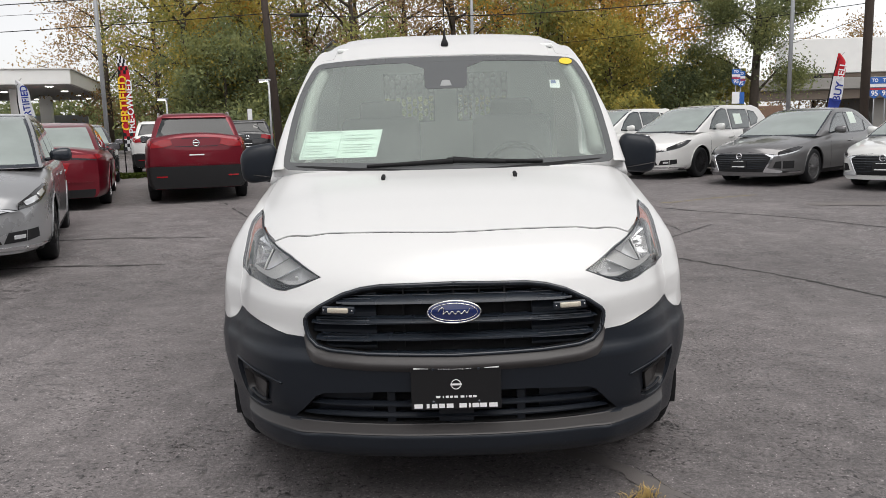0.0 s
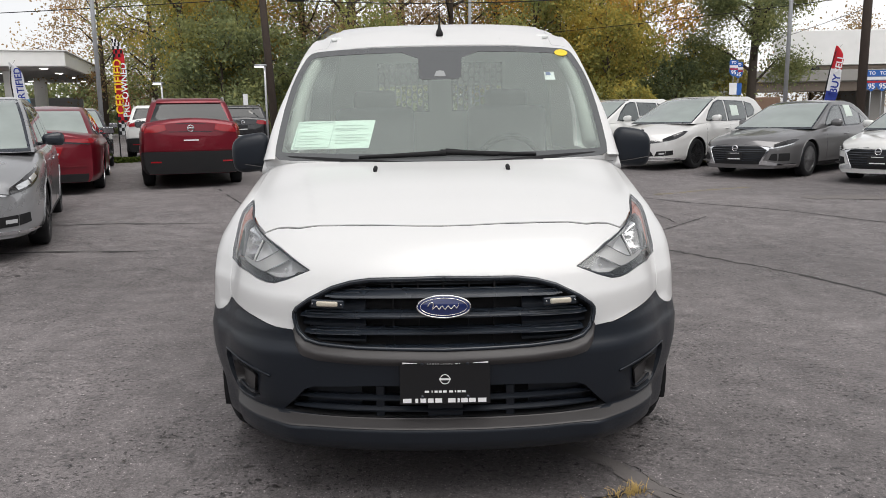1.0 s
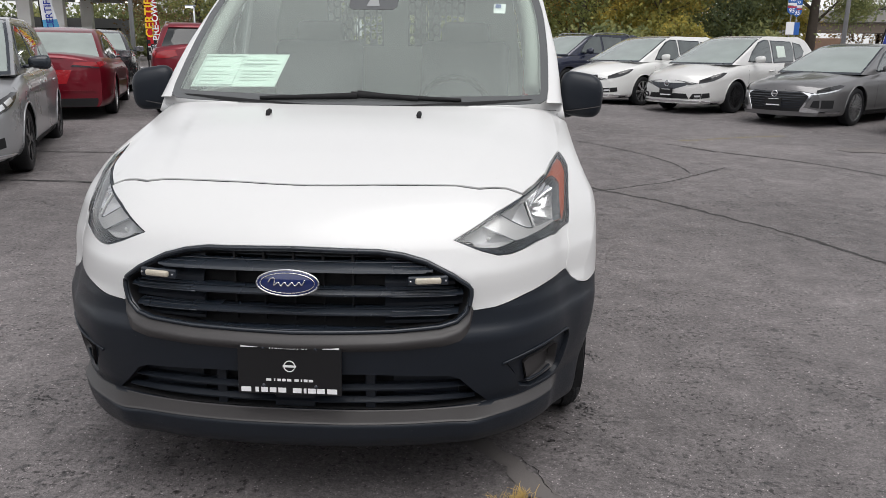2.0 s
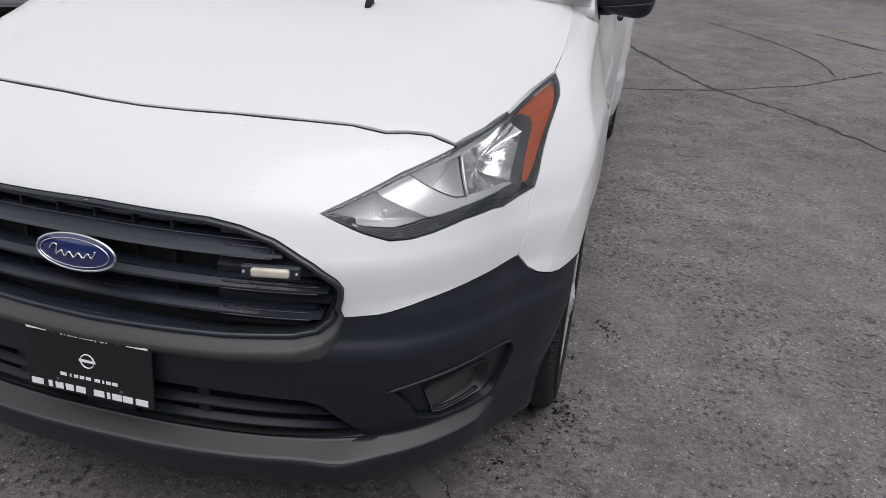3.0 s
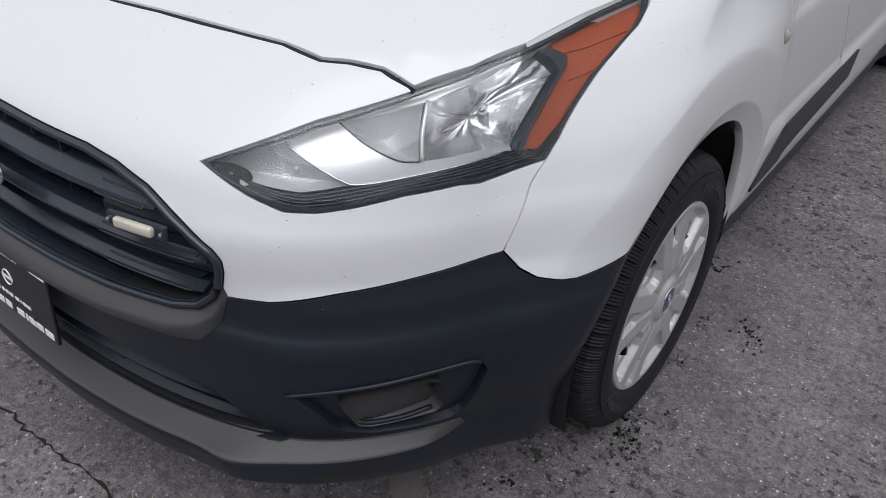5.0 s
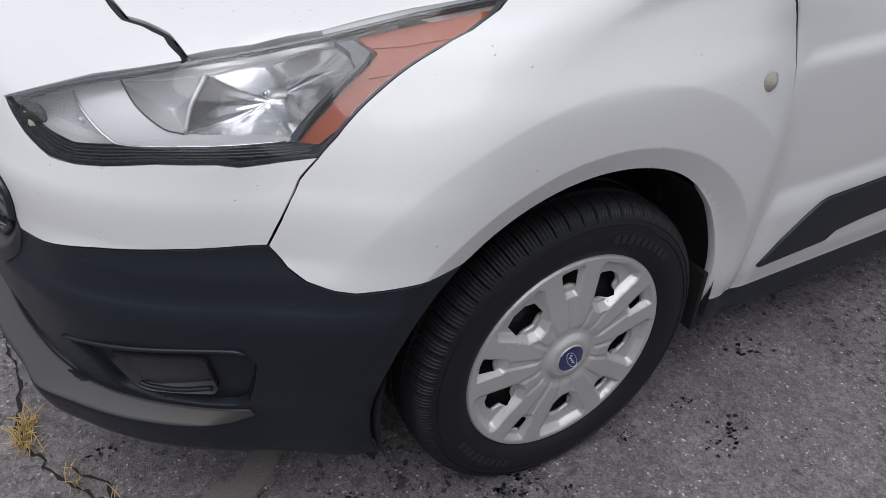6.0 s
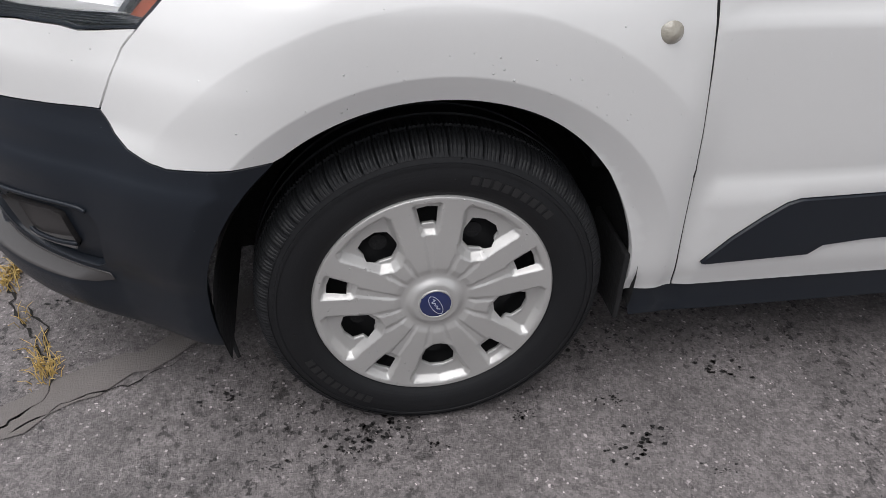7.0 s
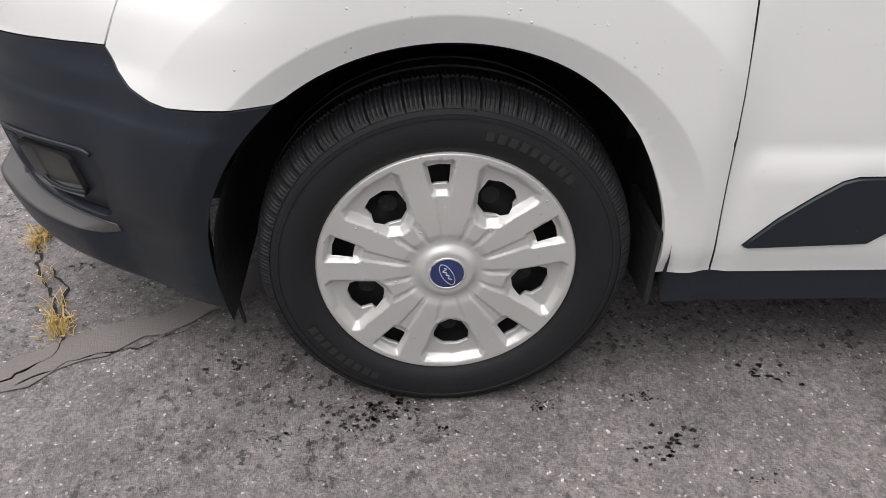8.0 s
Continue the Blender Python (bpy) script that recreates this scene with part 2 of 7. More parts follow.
def box_bm(size, centre=(0, 0, 0), bevel=0.0, segments=2, turn=None):
    bm = bmesh.new()
    bmesh.ops.create_cube(bm, size=1.0)
    bmesh.ops.scale(bm, vec=size, verts=bm.verts)
    if bevel:
        bmesh.ops.bevel(bm, geom=list(bm.edges), offset=bevel, segments=segments, affect="EDGES", profile=0.5)
    if turn is not None:
        bmesh.ops.transform(bm, matrix=turn, verts=bm.verts)
    bmesh.ops.translate(bm, vec=centre, verts=bm.verts)
    return bm


def tube(path, radius, sides=8, close=True):
    """Verts and faces of a round bar along a path; radius may be one number or one a point."""
    p = np.array(path, float)
    r = np.broadcast_to(radius, (len(p),))
    verts, faces = [], []
    for i in range(len(p)):
        d = p[min(i + 1, len(p) - 1)] - p[max(i - 1, 0)]
        d /= max(1e-9, np.linalg.norm(d))
        side = np.cross(d, (0, 0, 1) if abs(d[2]) < 0.9 else (1, 0, 0))
        side /= np.linalg.norm(side)
        up = np.cross(side, d)
        for k in range(sides):
            w = 2 * math.pi * k / sides
            verts.append(p[i] + r[i] * (math.cos(w) * side + math.sin(w) * up))
    for i in range(len(p) - 1):
        for k in range(sides):
            a, b = i * sides + k, i * sides + (k + 1) % sides
            faces.append((a, a + sides, b + sides, b))
    if close:
        faces.append(tuple(range(sides)))
        faces.append(tuple(reversed(range((len(p) - 1) * sides, len(p) * sides))))
    return np.array(verts), faces


def join(*lots):
    verts, faces, n = [], [], 0
    for v, f in lots:
        verts.extend(np.asarray(v))
        faces.extend(tuple(i + n for i in g) for g in f)
        n += len(v)
    return np.array(verts), faces


def inside(points, loops):
    """Which points lie inside the loops (even-odd, so that inner loops are holes)."""
    points = np.asarray(points)
    odd = np.zeros(len(points), bool)
    for loop in loops:
        q = np.roll(loop, -1, axis=0)
        for (x0, y0), (x1, y1) in zip(loop, q):
            if y0 == y1:
                continue
            cross = (y0 > points[:, 1]) != (y1 > points[:, 1])
            odd ^= cross & (points[:, 0] < (x1 - x0) * (points[:, 1] - y0) / (y1 - y0) + x0)
    return odd


def dense(loop, step):
    out = []
    for a, b in zip(loop, np.roll(loop, -1, axis=0)):
        k = max(1, int(np.ceil(np.hypot(*(b - a)) / step)))
        out.extend(a + (b - a) * i / k for i in range(k))
    return np.array(out)


def area(loop):
    q = np.roll(loop, -1, axis=0)
    return 0.5 * float(np.sum(loop[:, 0] * q[:, 1] - q[:, 0] * loop[:, 1]))


def inset(loop, by):
    """The closed loop moved inwards."""
    if by == 0:
        return loop
    turn = 1 if area(loop) > 0 else -1
    before, after = np.roll(loop, 1, axis=0), np.roll(loop, -1, axis=0)
    d0, d1 = loop - before, after - loop
    n0, n1 = np.stack([-d0[:, 1], d0[:, 0]], 1), np.stack([-d1[:, 1], d1[:, 0]], 1)
    n0 /= np.maximum(1e-9, np.linalg.norm(n0, axis=1))[:, None]
    n1 /= np.maximum(1e-9, np.linalg.norm(n1, axis=1))[:, None]
    m = n0 + n1
    m /= np.maximum(0.5, np.linalg.norm(m, axis=1))[:, None]
    return loop + turn * by * m


def fill(loops, step, creases=()):
    """Triangles over an outline with holes, of about that step."""
    rims = [dense(np.asarray(l, float), step) for l in loops]
    pts = np.vstack(rims)
    edges, n = [], 0
    for r in rims:
        edges += [(n + i, n + (i + 1) % len(r)) for i in range(len(r))]
        n += len(r)
    for c in creases:
        c = np.asarray(c, float)
        c = c[inside(c, rims)]
        if len(c):
            edges += [(n + i, n + i + 1) for i in range(len(c) - 1)]
            pts = np.vstack([pts, c])
            n += len(c)
    lo, hi = pts.min(0), pts.max(0)
    gx = np.arange(lo[0] + step / 2, hi[0], step)
    gy = np.arange(lo[1] + step / 2, hi[1], step * 0.87)
    grid = np.array([(x + (j % 2) * step / 2, y) for j, y in enumerate(gy) for x in gx]).reshape(-1, 2)
    if len(grid):
        grid = grid[inside(grid, rims)]
    if len(grid):
        near = np.min([np.min(np.hypot(grid[:, None, 0] - c[None, :, 0], grid[:, None, 1] - c[None, :, 1]), axis=1) for c in np.array_split(pts, max(1, len(pts) // 200))], axis=0)
        grid = grid[near > 0.45 * step]
    every = np.vstack([pts, grid]) if len(grid) else pts
    v, _, f, _, _, _ = delaunay_2d_cdt([Vector(p) for p in every], edges, [], 0, 1e-6)
    v = np.array([tuple(p) for p in v])
    f = np.array([tuple(t) for t in f])
    f = f[inside(v[f].mean(1), rims)]
    return v, f, rims


def panel(name, loops, at, mat, parent, step=0.03, gap=0.0, edge=0.012, label="", lift=0.0, flip=False, weld=False, creases=()):
    """A panel that follows the surface at(p, q) within an outline; its rim is turned in by edge, which gives it thickness."""
    loops = [np.asarray(l, float) for l in loops]
    loops = [inset(loops[0], gap)] + [inset(l, -gap) for l in loops[1:]]
    v, f, rims = fill(loops, step, creases)
    e = 1e-3

    def place(uv):
        return at(uv[:, 0], uv[:, 1])

    def normal(uv):
        du = place(uv + (e, 0)) - place(uv - (e, 0))
        dv = place(uv + (0, e)) - place(uv - (0, e))
        n = np.cross(du, dv)
        n /= np.maximum(1e-12, np.linalg.norm(n, axis=1))[:, None]
        return -n if flip else n

    P, N = place(v), normal(v)
    P = P + N * lift
    tri = P[f]
    way = np.einsum("ij,ij->i", np.cross(tri[:, 1] - tri[:, 0], tri[:, 2] - tri[:, 0]), N[f].mean(1))
    f = np.where((way < 0)[:, None], f[:, ::-1], f)
    verts, faces, normals = [P], [f], [N]
    count = len(P)
    extra = []
    if edge:
        for k, rim in enumerate(rims):
            top, n = place(rim), normal(rim)
            top = top + n * lift
            low = top - n * edge
            m = len(rim)
            side = np.cross(np.roll(top, -1, axis=0) - np.roll(top, 1, axis=0), n)
            side /= np.maximum(1e-12, np.linalg.norm(side, axis=1))[:, None]
            centre = np.roll(rim, -1, axis=0) - rim
            turn = (1 if area(rim) > 0 else -1) * (1 if k == 0 else -1) * (-1 if flip else 1)
            if weld:
                own = np.argmin(np.hypot(v[None, :, 0] - rim[:, None, 0], v[None, :, 1] - rim[:, None, 1]), axis=1)
                first, start, grow = own, count, [low]
                normals += [side * turn]
            else:
                first, start, grow = np.arange(count, count + m), count + m, [top, low]
                normals += [0.6 * n + 0.8 * side * turn, side * turn]
            verts += grow
            for i in range(m):
                j = (i + 1) % m
                quad = (first[i], start + i, start + j, first[j])
                extra.append(quad if turn > 0 else quad[::-1])
            count += m * len(grow)
    return piece(name, np.vstack(verts), [tuple(t) for t in f] + extra, mat, parent, label, True, np.vstack(normals))


def mirrored(at):
    """The surface on the other side of the car."""
    def other(p, q):
        out = at(p, q)
        return out * np.array((-1.0, 1.0, 1.0))
    return other


def ribbon(points, width, z=0.0):
    p = np.array(points, float)
    d = np.gradient(p, axis=0)
    s = np.stack([-d[:, 1], d[:, 0]], 1)
    s /= np.linalg.norm(s, axis=1)[:, None]
    return p, s


def lettering(text, size, mat, m, parent, name="lettering", depth=0.0008, spacing=1.0, bold=0.0):
    """Raised letters as a mesh, centred on the pose m."""
    c = bpy.data.curves.new("letters", "FONT")
    c.body, c.size, c.align_x, c.align_y, c.extrude, c.space_character, c.offset = text, size, "CENTER", "CENTER", depth, spacing, bold
    c.resolution_u = 3
    ob = bpy.data.objects.new("letters", c)
    scene.collection.objects.link(ob)
    me = bpy.data.meshes.new_from_object(ob.evaluated_get(bpy.context.evaluated_depsgraph_get()))
    bpy.data.objects.remove(ob)
    me.name = name
    me.materials.clear()
    me.materials.append(mat)
    made = new(name, me)
    made.parent = parent
    made.matrix_local = m
    return made

# ---- the white van: its skin as one rounded surface, cut into panels ----
# plan of the front corner (across, back), nose line (height, back) and widths by height
PLAN = spline([(0, 0), (.15, .004), (.30, .02), (.42, .045), (.515, .076), (.60, .122), (.68, .195), (.75, .29), (.80, .388), (.845, .465),
               (.885, .545), (.912, .63), (.921, .72), (.922, .9), (.922, 1.3), (.922, 2.5), (.922, 4.76)], 16)
ARC = np.r_[0, np.cumsum(np.hypot(*np.diff(PLAN, axis=0).T))]
NOSE = spline([(.15, .075), (.20, .030), (.24, .010), (.30, .004), (.342, .004), (.38, -.004), (.45, -.014), (.53, -.022), (.560, -.024), (.580, -.010), (.60, -.003), (.64, 0), (.73, .0),
               (.775, .018), (.833, .048), (.88, .095), (.93, .165), (.95, .205), (.97, .25), (1.02, .41), (1.08, .64), (1.123, .825),
               (1.165, 1.03), (1.2, 1.2)], 16)
LIP = np.array([(.20, .0), (.222, .012), (.236, .030), (.256, .040), (.300, .047), (.312, .047), (.316, .044), (.334, .004), (.340, .0)])
FRONT = spline([(.15, .985), (.25, 1.0), (.35, 1.01), (.5, 1.03), (.68, 1.0), (.84, .98), (.96, .985), (1.02, .975), (1.2, .95)], 16)
SIDE = spline([(.15, .862), (.22, .866), (.284, .868), (.357, .886), (.5, .898), (.63, .906), (.82, .907), (.93, .892), (1.0, .872), (1.1, .858), (1.2, .85)], 16)
HUB = (0.934, 0.316)
REAR_HUB = 3.99


def nose(z):
    return np.interp(z, NOSE[:, 0], NOSE[:, 1])


def widen(v, z):
    b = smooth(.38, .80, v)
    return np.interp(z, FRONT[:, 0], FRONT[:, 1]) * (1 - b) + np.interp(z, SIDE[:, 0], SIDE[:, 1]) / .922 * b


def wall(a, z):
    """The skin at arc a from the middle of the front (left side positive) and height z."""
    s, a = np.where(np.asarray(a) < 0, -1.0, 1.0), np.abs(a)
    v = np.interp(a, ARC, PLAN[:, 1])
    x, y = np.interp(a, ARC, PLAN[:, 0]) * widen(v, z), nose(z) + v
    # the black corner swells out just under the painted nose
    swell = .009 * smooth(.668, .620, z) * smooth(.32, .40, z) * smooth(.50, .66, a) * smooth(1.15, .95, a)
    x, y = x + .6 * swell, y - .8 * swell
    y = y - np.interp(z, LIP[:, 0], LIP[:, 1]) * smooth(.915, .855, a) * (1 + .32 * np.exp(-((a - .53) / .055) ** 2))
    side = smooth(.3, .6, v)
    for back in (HUB[0], REAR_HUB):
        r = np.hypot(y - back, z - HUB[1])
        fade = smooth(back + .52, back + .40, y)
        x = x + side * ((.034 * np.clip((.735 - r) / .172, 0, 1) - .006 * smooth(1.02, .80, r)) * smooth(.985, .86, z) - .019 * np.clip((.458 - r) / .052, 0, 1)) * fade
    x = x + .013 * smooth(1.41, 1.46, y) * smooth(.545, .505, z) - .006 * smooth(1.3, 1.5, y) * smooth(.84, .86, z)
    return np.stack([s * x, y, z + 0 * a], -1)


def half_at(y, z):
    v = y - nose(z)
    return np.where(v < 0, -1.0, wall(np.interp(v, PLAN[:, 1], ARC), z)[..., 0])


def bonnet(x, y):
    """The skin seen from above: the height at which it is |x| wide at y."""
    lo, hi = np.full(np.shape(x), .75), np.full(np.shape(x), 1.2)
    for _ in range(40):
        mid = (lo + hi) / 2
        wide = half_at(y, mid) > np.abs(x)
        lo, hi = np.where(wide, mid, lo), np.where(wide, hi, mid)
    ridge = .43 + .22 * (y - .28)
    z = (lo + hi) / 2 + .007 * smooth(.05, -.01, np.abs(x) - ridge) * smooth(.25, .45, y) * smooth(1.1, .8, y)
    # the rear corners rise to meet the glass
    z = z + .014 * smooth(.74, 1.18, y) * smooth(.12, .78, np.abs(x)) - .016 * smooth(.60, .95, y) * smooth(.80, .50, np.abs(x))
    return np.stack([x, y, z], -1)


def F(x, z):
    """Arc and height of a point of the front, by its distance from the middle."""
    w = float(np.interp(z, FRONT[:, 0], FRONT[:, 1]))
    return (math.copysign(float(np.interp(abs(x) / w, PLAN[:, 0], ARC)), x), z)


def S(y, z):
    """Arc and height of a point of the side, by its distance back."""
    return (float(np.interp(y - float(nose(z)), PLAN[:, 1], ARC)), z)


def both(half):
    """An outline over both sides from its left half, which starts and ends on the middle line."""
    half = np.array(half, float)
    other = half[::-1] * (-1, 1)
    return np.vstack([half, other])


van = thing("cargo_van", "white compact cargo van with dark grey plastic bumpers, beaded with rain", "van")

LAMP_TOP = [F(.452, .834), F(.574, .894), F(.657, .927), S(.524, .966), S(.65, .989), S(.80, 1.011)]
LAMP_BACK = [S(.765, .993), S(.715, .973), S(.66, .952), S(.597, .921), S(.548, .887), S(.502, .845), S(.474, .817)]
LAMP_LOW = [S(.403, .804), S(.373, .800), F(.749, .804), F(.702, .80), F(.655, .789), F(.621, .784), F(.583, .785), F(.532, .802)]
SEAM = [(0, .228), (.1, .233), (.2, .245), (.36, .266), (.45, .283), (.52, .291), (.56, .312), (.605, .333), (.656, .343)]
GRILLE = [F(0, .819), F(.246, .814), F(.312, .805), F(.378, .786), F(.456, .747), F(.500, .716), F(.511, .70), F(.512, .679), F(.507, .65), F(.496, .627), F(.47, .602), F(.422, .589), F(.29, .58), F(0, .574)]
FENDER_LINE = [S(.460, .802), S(.445, .785), S(.434, .765), S(.422, .745), S(.412, .725), S(.402, .705), S(.391, .682)]
TONGUE = [S(.413, .648), S(.436, .629), S(.47, .616), S(.496, .612), S(.549, .618), S(.638, .629), S(.664, .632)]
BLACK_LINE = [F(.742, .671), F(.655, .655), F(.576, .638), F(.514, .634)]


def arch(y0, a0, a1, r0=.412, r1=.388, n=26):
    """Points of a wheel opening from angle a0 to a1, degrees from straight back, over the hub at y0."""
    out = []
    for a in np.linspace(a0, a1, n):
        r = r1 + (r0 - r1) * float(smooth(20, 70, a))
        out.append(S(y0 + r * math.cos(radians(a)), HUB[1] + r * math.sin(radians(a))))
    return out


# skin panels of the front
panel("hood", [both([(x, y) for x, y in SEAM] + [(.70, .43), (.735, .524), (.762, .65), (.80, .80), (.807, .92), (.805, 1.05), (.795, 1.16), (.78, 1.20), (.70, 1.135),
             (.5, 1.065), (.25, 1.025), (0, 1.015)])], bonnet, WHITE, van, .03, .005, .02)
line = bonnet(np.array([s_ * x for s_ in (-1, 1) for x, y in (SEAM[::-1] if s_ < 0 else SEAM[1:])]), np.array([y for s_ in (-1, 1) for x, y in (SEAM[::-1] if s_ < 0 else SEAM[1:])]))
# matt black strip added under the hood seam as the gap's shade
piece("hood_gap_shade", *tube(line + (0, .0, -.0062), .0060, 6), MATT, van)

for s in (-1, 1):
    rim_ = spline([(.735, .524), (.762, .65), (.80, .80), (.807, .92), (.805, 1.05), (.795, 1.16)], 6)
    top_ = bonnet(s * (rim_[:, 0] - .006), rim_[:, 1])
    drop = .01 + .09 * smooth(.62, .85, rim_[:, 1])
    low_ = top_ + np.stack([0 * drop + s * .004, 0 * drop, -drop], 1)
    m_ = len(rim_)
    piece("hood_flange", np.vstack([top_ - (0, 0, .002), low_]), [(i, i + 1, m_ + i + 1, m_ + i) for i in range(m_ - 1)], WHITE, van)


def seam_z(x, y):
    return float(bonnet(np.array([x]), np.array([y]))[0, 2])


fascia = [F(x, seam_z(x, y)) for x, y in SEAM[:-1]] + [LAMP_TOP[2], LAMP_TOP[1], LAMP_TOP[0]] + LAMP_LOW[::-1] + [LAMP_BACK[-1]] + FENDER_LINE + BLACK_LINE + [g for g in GRILLE[:9][::-1]]
panel("front_fascia", [both(fascia)], wall, WHITE, van, .03, .0020, .02, "white painted nose between the headlamps")

FOG = [F(.606, .470), F(.68, .487), F(.735, .495), S(.318, .499), S(.345, .490), S(.354, .470), S(.348, .417), S(.338, .366), S(.318, .351), F(.745, .349), F(.69, .352), F(.655, .372), F(.640, .42)]
FOG_HOLE = [(.682, .452), (.70, .461), (.83, .474), (.856, .469), (.862, .40), (.85, .384), (.735, .370), (.714, .376)]
INTAKE = [F(0, .458), F(.25, .456), F(.447, .445), F(.478, .432), F(.52, .386), F(.562, .345), F(.53, .342), F(.368, .340), F(0, .341)]
lower = GRILLE[8:][::-1] + BLACK_LINE[::-1] + [FENDER_LINE[-1]] + TONGUE + arch(HUB[0], 133, 196, .412, .412, 44) + [S(.50, .204), S(.42, .208), F(.74, .214), F(.68, .218), F(.6, .220), F(.5, .222), F(.4, .222), F(0, .222)]
fog_other = [(-a, z) for a, z in FOG]
lip_lines = [[(side_ * a, z) for a in np.linspace(start, .93, 90)] for side_ in (1, -1) for z, start in ((.236, .004), (.300, .004), (.313, .004), (.318, .004), (.3385, .60))]
bumper = panel("lower_bumper", [both(lower), both(INTAKE), FOG, fog_other], wall, PLASTIC, van, .022, .0012, .02, "dark grey grained plastic front bumper", creases=lip_lines)


# the lip's upward face, laid over in lightened plastic as painted skylight
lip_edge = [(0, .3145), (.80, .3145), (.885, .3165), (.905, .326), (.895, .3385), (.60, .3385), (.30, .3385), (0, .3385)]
panel("lit_lip_face", [both(lip_edge)], wall, LIGHTENED_PLASTIC, bumper, .02, 0, .003, "lip's upper face, lightened to show skylight", .0030, creases=[[(side_ * a, z) for a in np.linspace(.004, .93, 90)] for side_ in (1, -1) for z in (.318, .3335)])


def recess(name, outline, at, depth, shrink, mat, parent, step=.03, sides=True, label="", back=None):
    """A pocket: walls from the outline down to a smaller floor, set back by depth."""
    rim = dense(np.asarray(outline, float), step)
    centre = rim.mean(0)
    low = centre + (rim - centre) * shrink
    e = 1e-3

    def set_in(uv, d):
        n = np.cross(at(uv[:, 0] + e, uv[:, 1]) - at(uv[:, 0] - e, uv[:, 1]), at(uv[:, 0], uv[:, 1] + e) - at(uv[:, 0], uv[:, 1] - e))
        n /= np.maximum(1e-12, np.linalg.norm(n, axis=1))[:, None]
        if n[:, 1].mean() > 0.2:
            n = -n
        return at(uv[:, 0], uv[:, 1]) - n * np.asarray(d)[:, None]

    sink = depth if callable(depth) else (lambda uv: np.full(len(uv), float(depth)))
    top, bottom = set_in(rim, np.full(len(rim), .004)), set_in(low, sink(low))
    m = len(rim)
    verts = [top, bottom]
    faces = [(i, (i + 1) % m, m + (i + 1) % m, m + i) for i in range(m)]
    v, f, _ = fill([low], step)
    verts.append(set_in(v, sink(v)))
    faces += [tuple(2 * m + i for i in t) for t in f]
    ob = piece(name, np.vstack(verts), faces, mat, parent, label, True)
    return ob


def set_in_by(at, uv_, d):
    """Points of the skin, set in by d along its normal."""
    uv_, e = np.array(uv_, float), 1e-3
    n = np.cross(at(uv_[:, 0] + e, uv_[:, 1]) - at(uv_[:, 0] - e, uv_[:, 1]), at(uv_[:, 0], uv_[:, 1] + e) - at(uv_[:, 0], uv_[:, 1] - e))
    n /= np.linalg.norm(n, axis=1)[:, None]
    n = np.where((n[:, 1] > 0)[:, None], -n, n)
    return at(uv_[:, 0], uv_[:, 1]) - n * np.asarray(d, float).reshape(-1, 1)


for s in (1, -1):
    at = wall if s > 0 else mirrored(wall)
    frame_rim = inset(np.array(FOG), .004)
    rim_top, rim_low = set_in_by(at, dense(np.array(FOG), .015), .003), set_in_by(at, dense(np.array(FOG), .015) * .985 + np.array(FOG).mean(0) * .015, .016)
    m_ = len(rim_top)
    piece("pocket_edge", np.vstack([rim_top, rim_low]), [(i, (i + 1) % m_, m_ + (i + 1) % m_, m_ + i) for i in range(m_)], PLASTIC, van)
    panel("fog_lamp_frame", [frame_rim, FOG_HOLE], at, PLASTIC, van, .02, 0, .012, "", -.015, s < 0)
    # light falling into the pocket is painted with the lightened plastic
    recess("fog_lamp_pocket", FOG_HOLE, at, lambda uv: np.clip(.012 + .10 * (uv[:, 0] - .70) + .16 * (uv[:, 1] - .372), .012, .032), .93, LIGHTENED_PLASTIC, van, .014)
    # the brow over the pocket and the wedge in it
    brow = np.array([F(.600, .468), F(.68, .488), F(.735, .497), S(.318, .503), S(.342, .497)])
    line = at(brow[:, 0], brow[:, 1]) + (0, -.003, 0)
    piece("pocket_brow", *tube(spline(line, 6), .0042, 6), PLASTIC, van)
    piece("pocket_sill", *tube(spline(set_in_by(at, [(.712, .379), (.735, .374), (.79, .378), (.845, .386)], [.012, .010, .010, .014]), 5), .005, 6), PLASTIC, van)

# air intake below: dark back, two bars and a middle post
recess("air_intake", both(INTAKE), wall, .07, .97, MATT, van, .04)


def bar(name, z0, z1, x0, x1, out, mat, parent, depth=.02, tip=.0, n=40, droop=0.0):
    """A slat that follows the front from x0 to x1 between two heights, standing out by out from the skin (in: minus)."""
    xs = np.linspace(x0, x1, n)
    verts = []
    for x in xs:
        u = abs(x) / max(abs(x0), abs(x1))
        pinch = 1 - tip * u**6
        zc, h = (z0 + z1) / 2 - droop * u * u, (z1 - z0) / 2 * pinch
        for dz, o in ((-h, -depth), (-h * .8, 0), (-h * .2, .0), (h, -.016), (h, -depth)):
            a, zz = F(x, zc + dz)
            p = wall(np.array([a]), np.array([zz]))[0]
            verts.append(p + (0, -(out + o), 0))
    faces = [(i * 5 + k, i * 5 + (k + 1) % 5, (i + 1) * 5 + (k + 1) % 5, (i + 1) * 5 + k) for i in range(n - 1) for k in range(5)]
    faces += [tuple(range(5)), tuple(reversed(range((n - 1) * 5, n * 5)))]
    return piece(name, verts, faces, mat, parent, "", False)


bar("intake_slat", .398, .416, -.497, .497, -.010, PLASTIC, van, .035, .6)
bar("intake_slat", .358, .376, -.525, .525, -.006, PLASTIC, van, .035, .6)
for s in (-1, 1):
    bar("intake_end", .342, .452, s * .285, s * .475, -.040, PLASTIC, van, .015, .1, 14)
part("intake_post", box_bm((.12, .02, .10), (0, .022, .392), .006), PLASTIC, van)
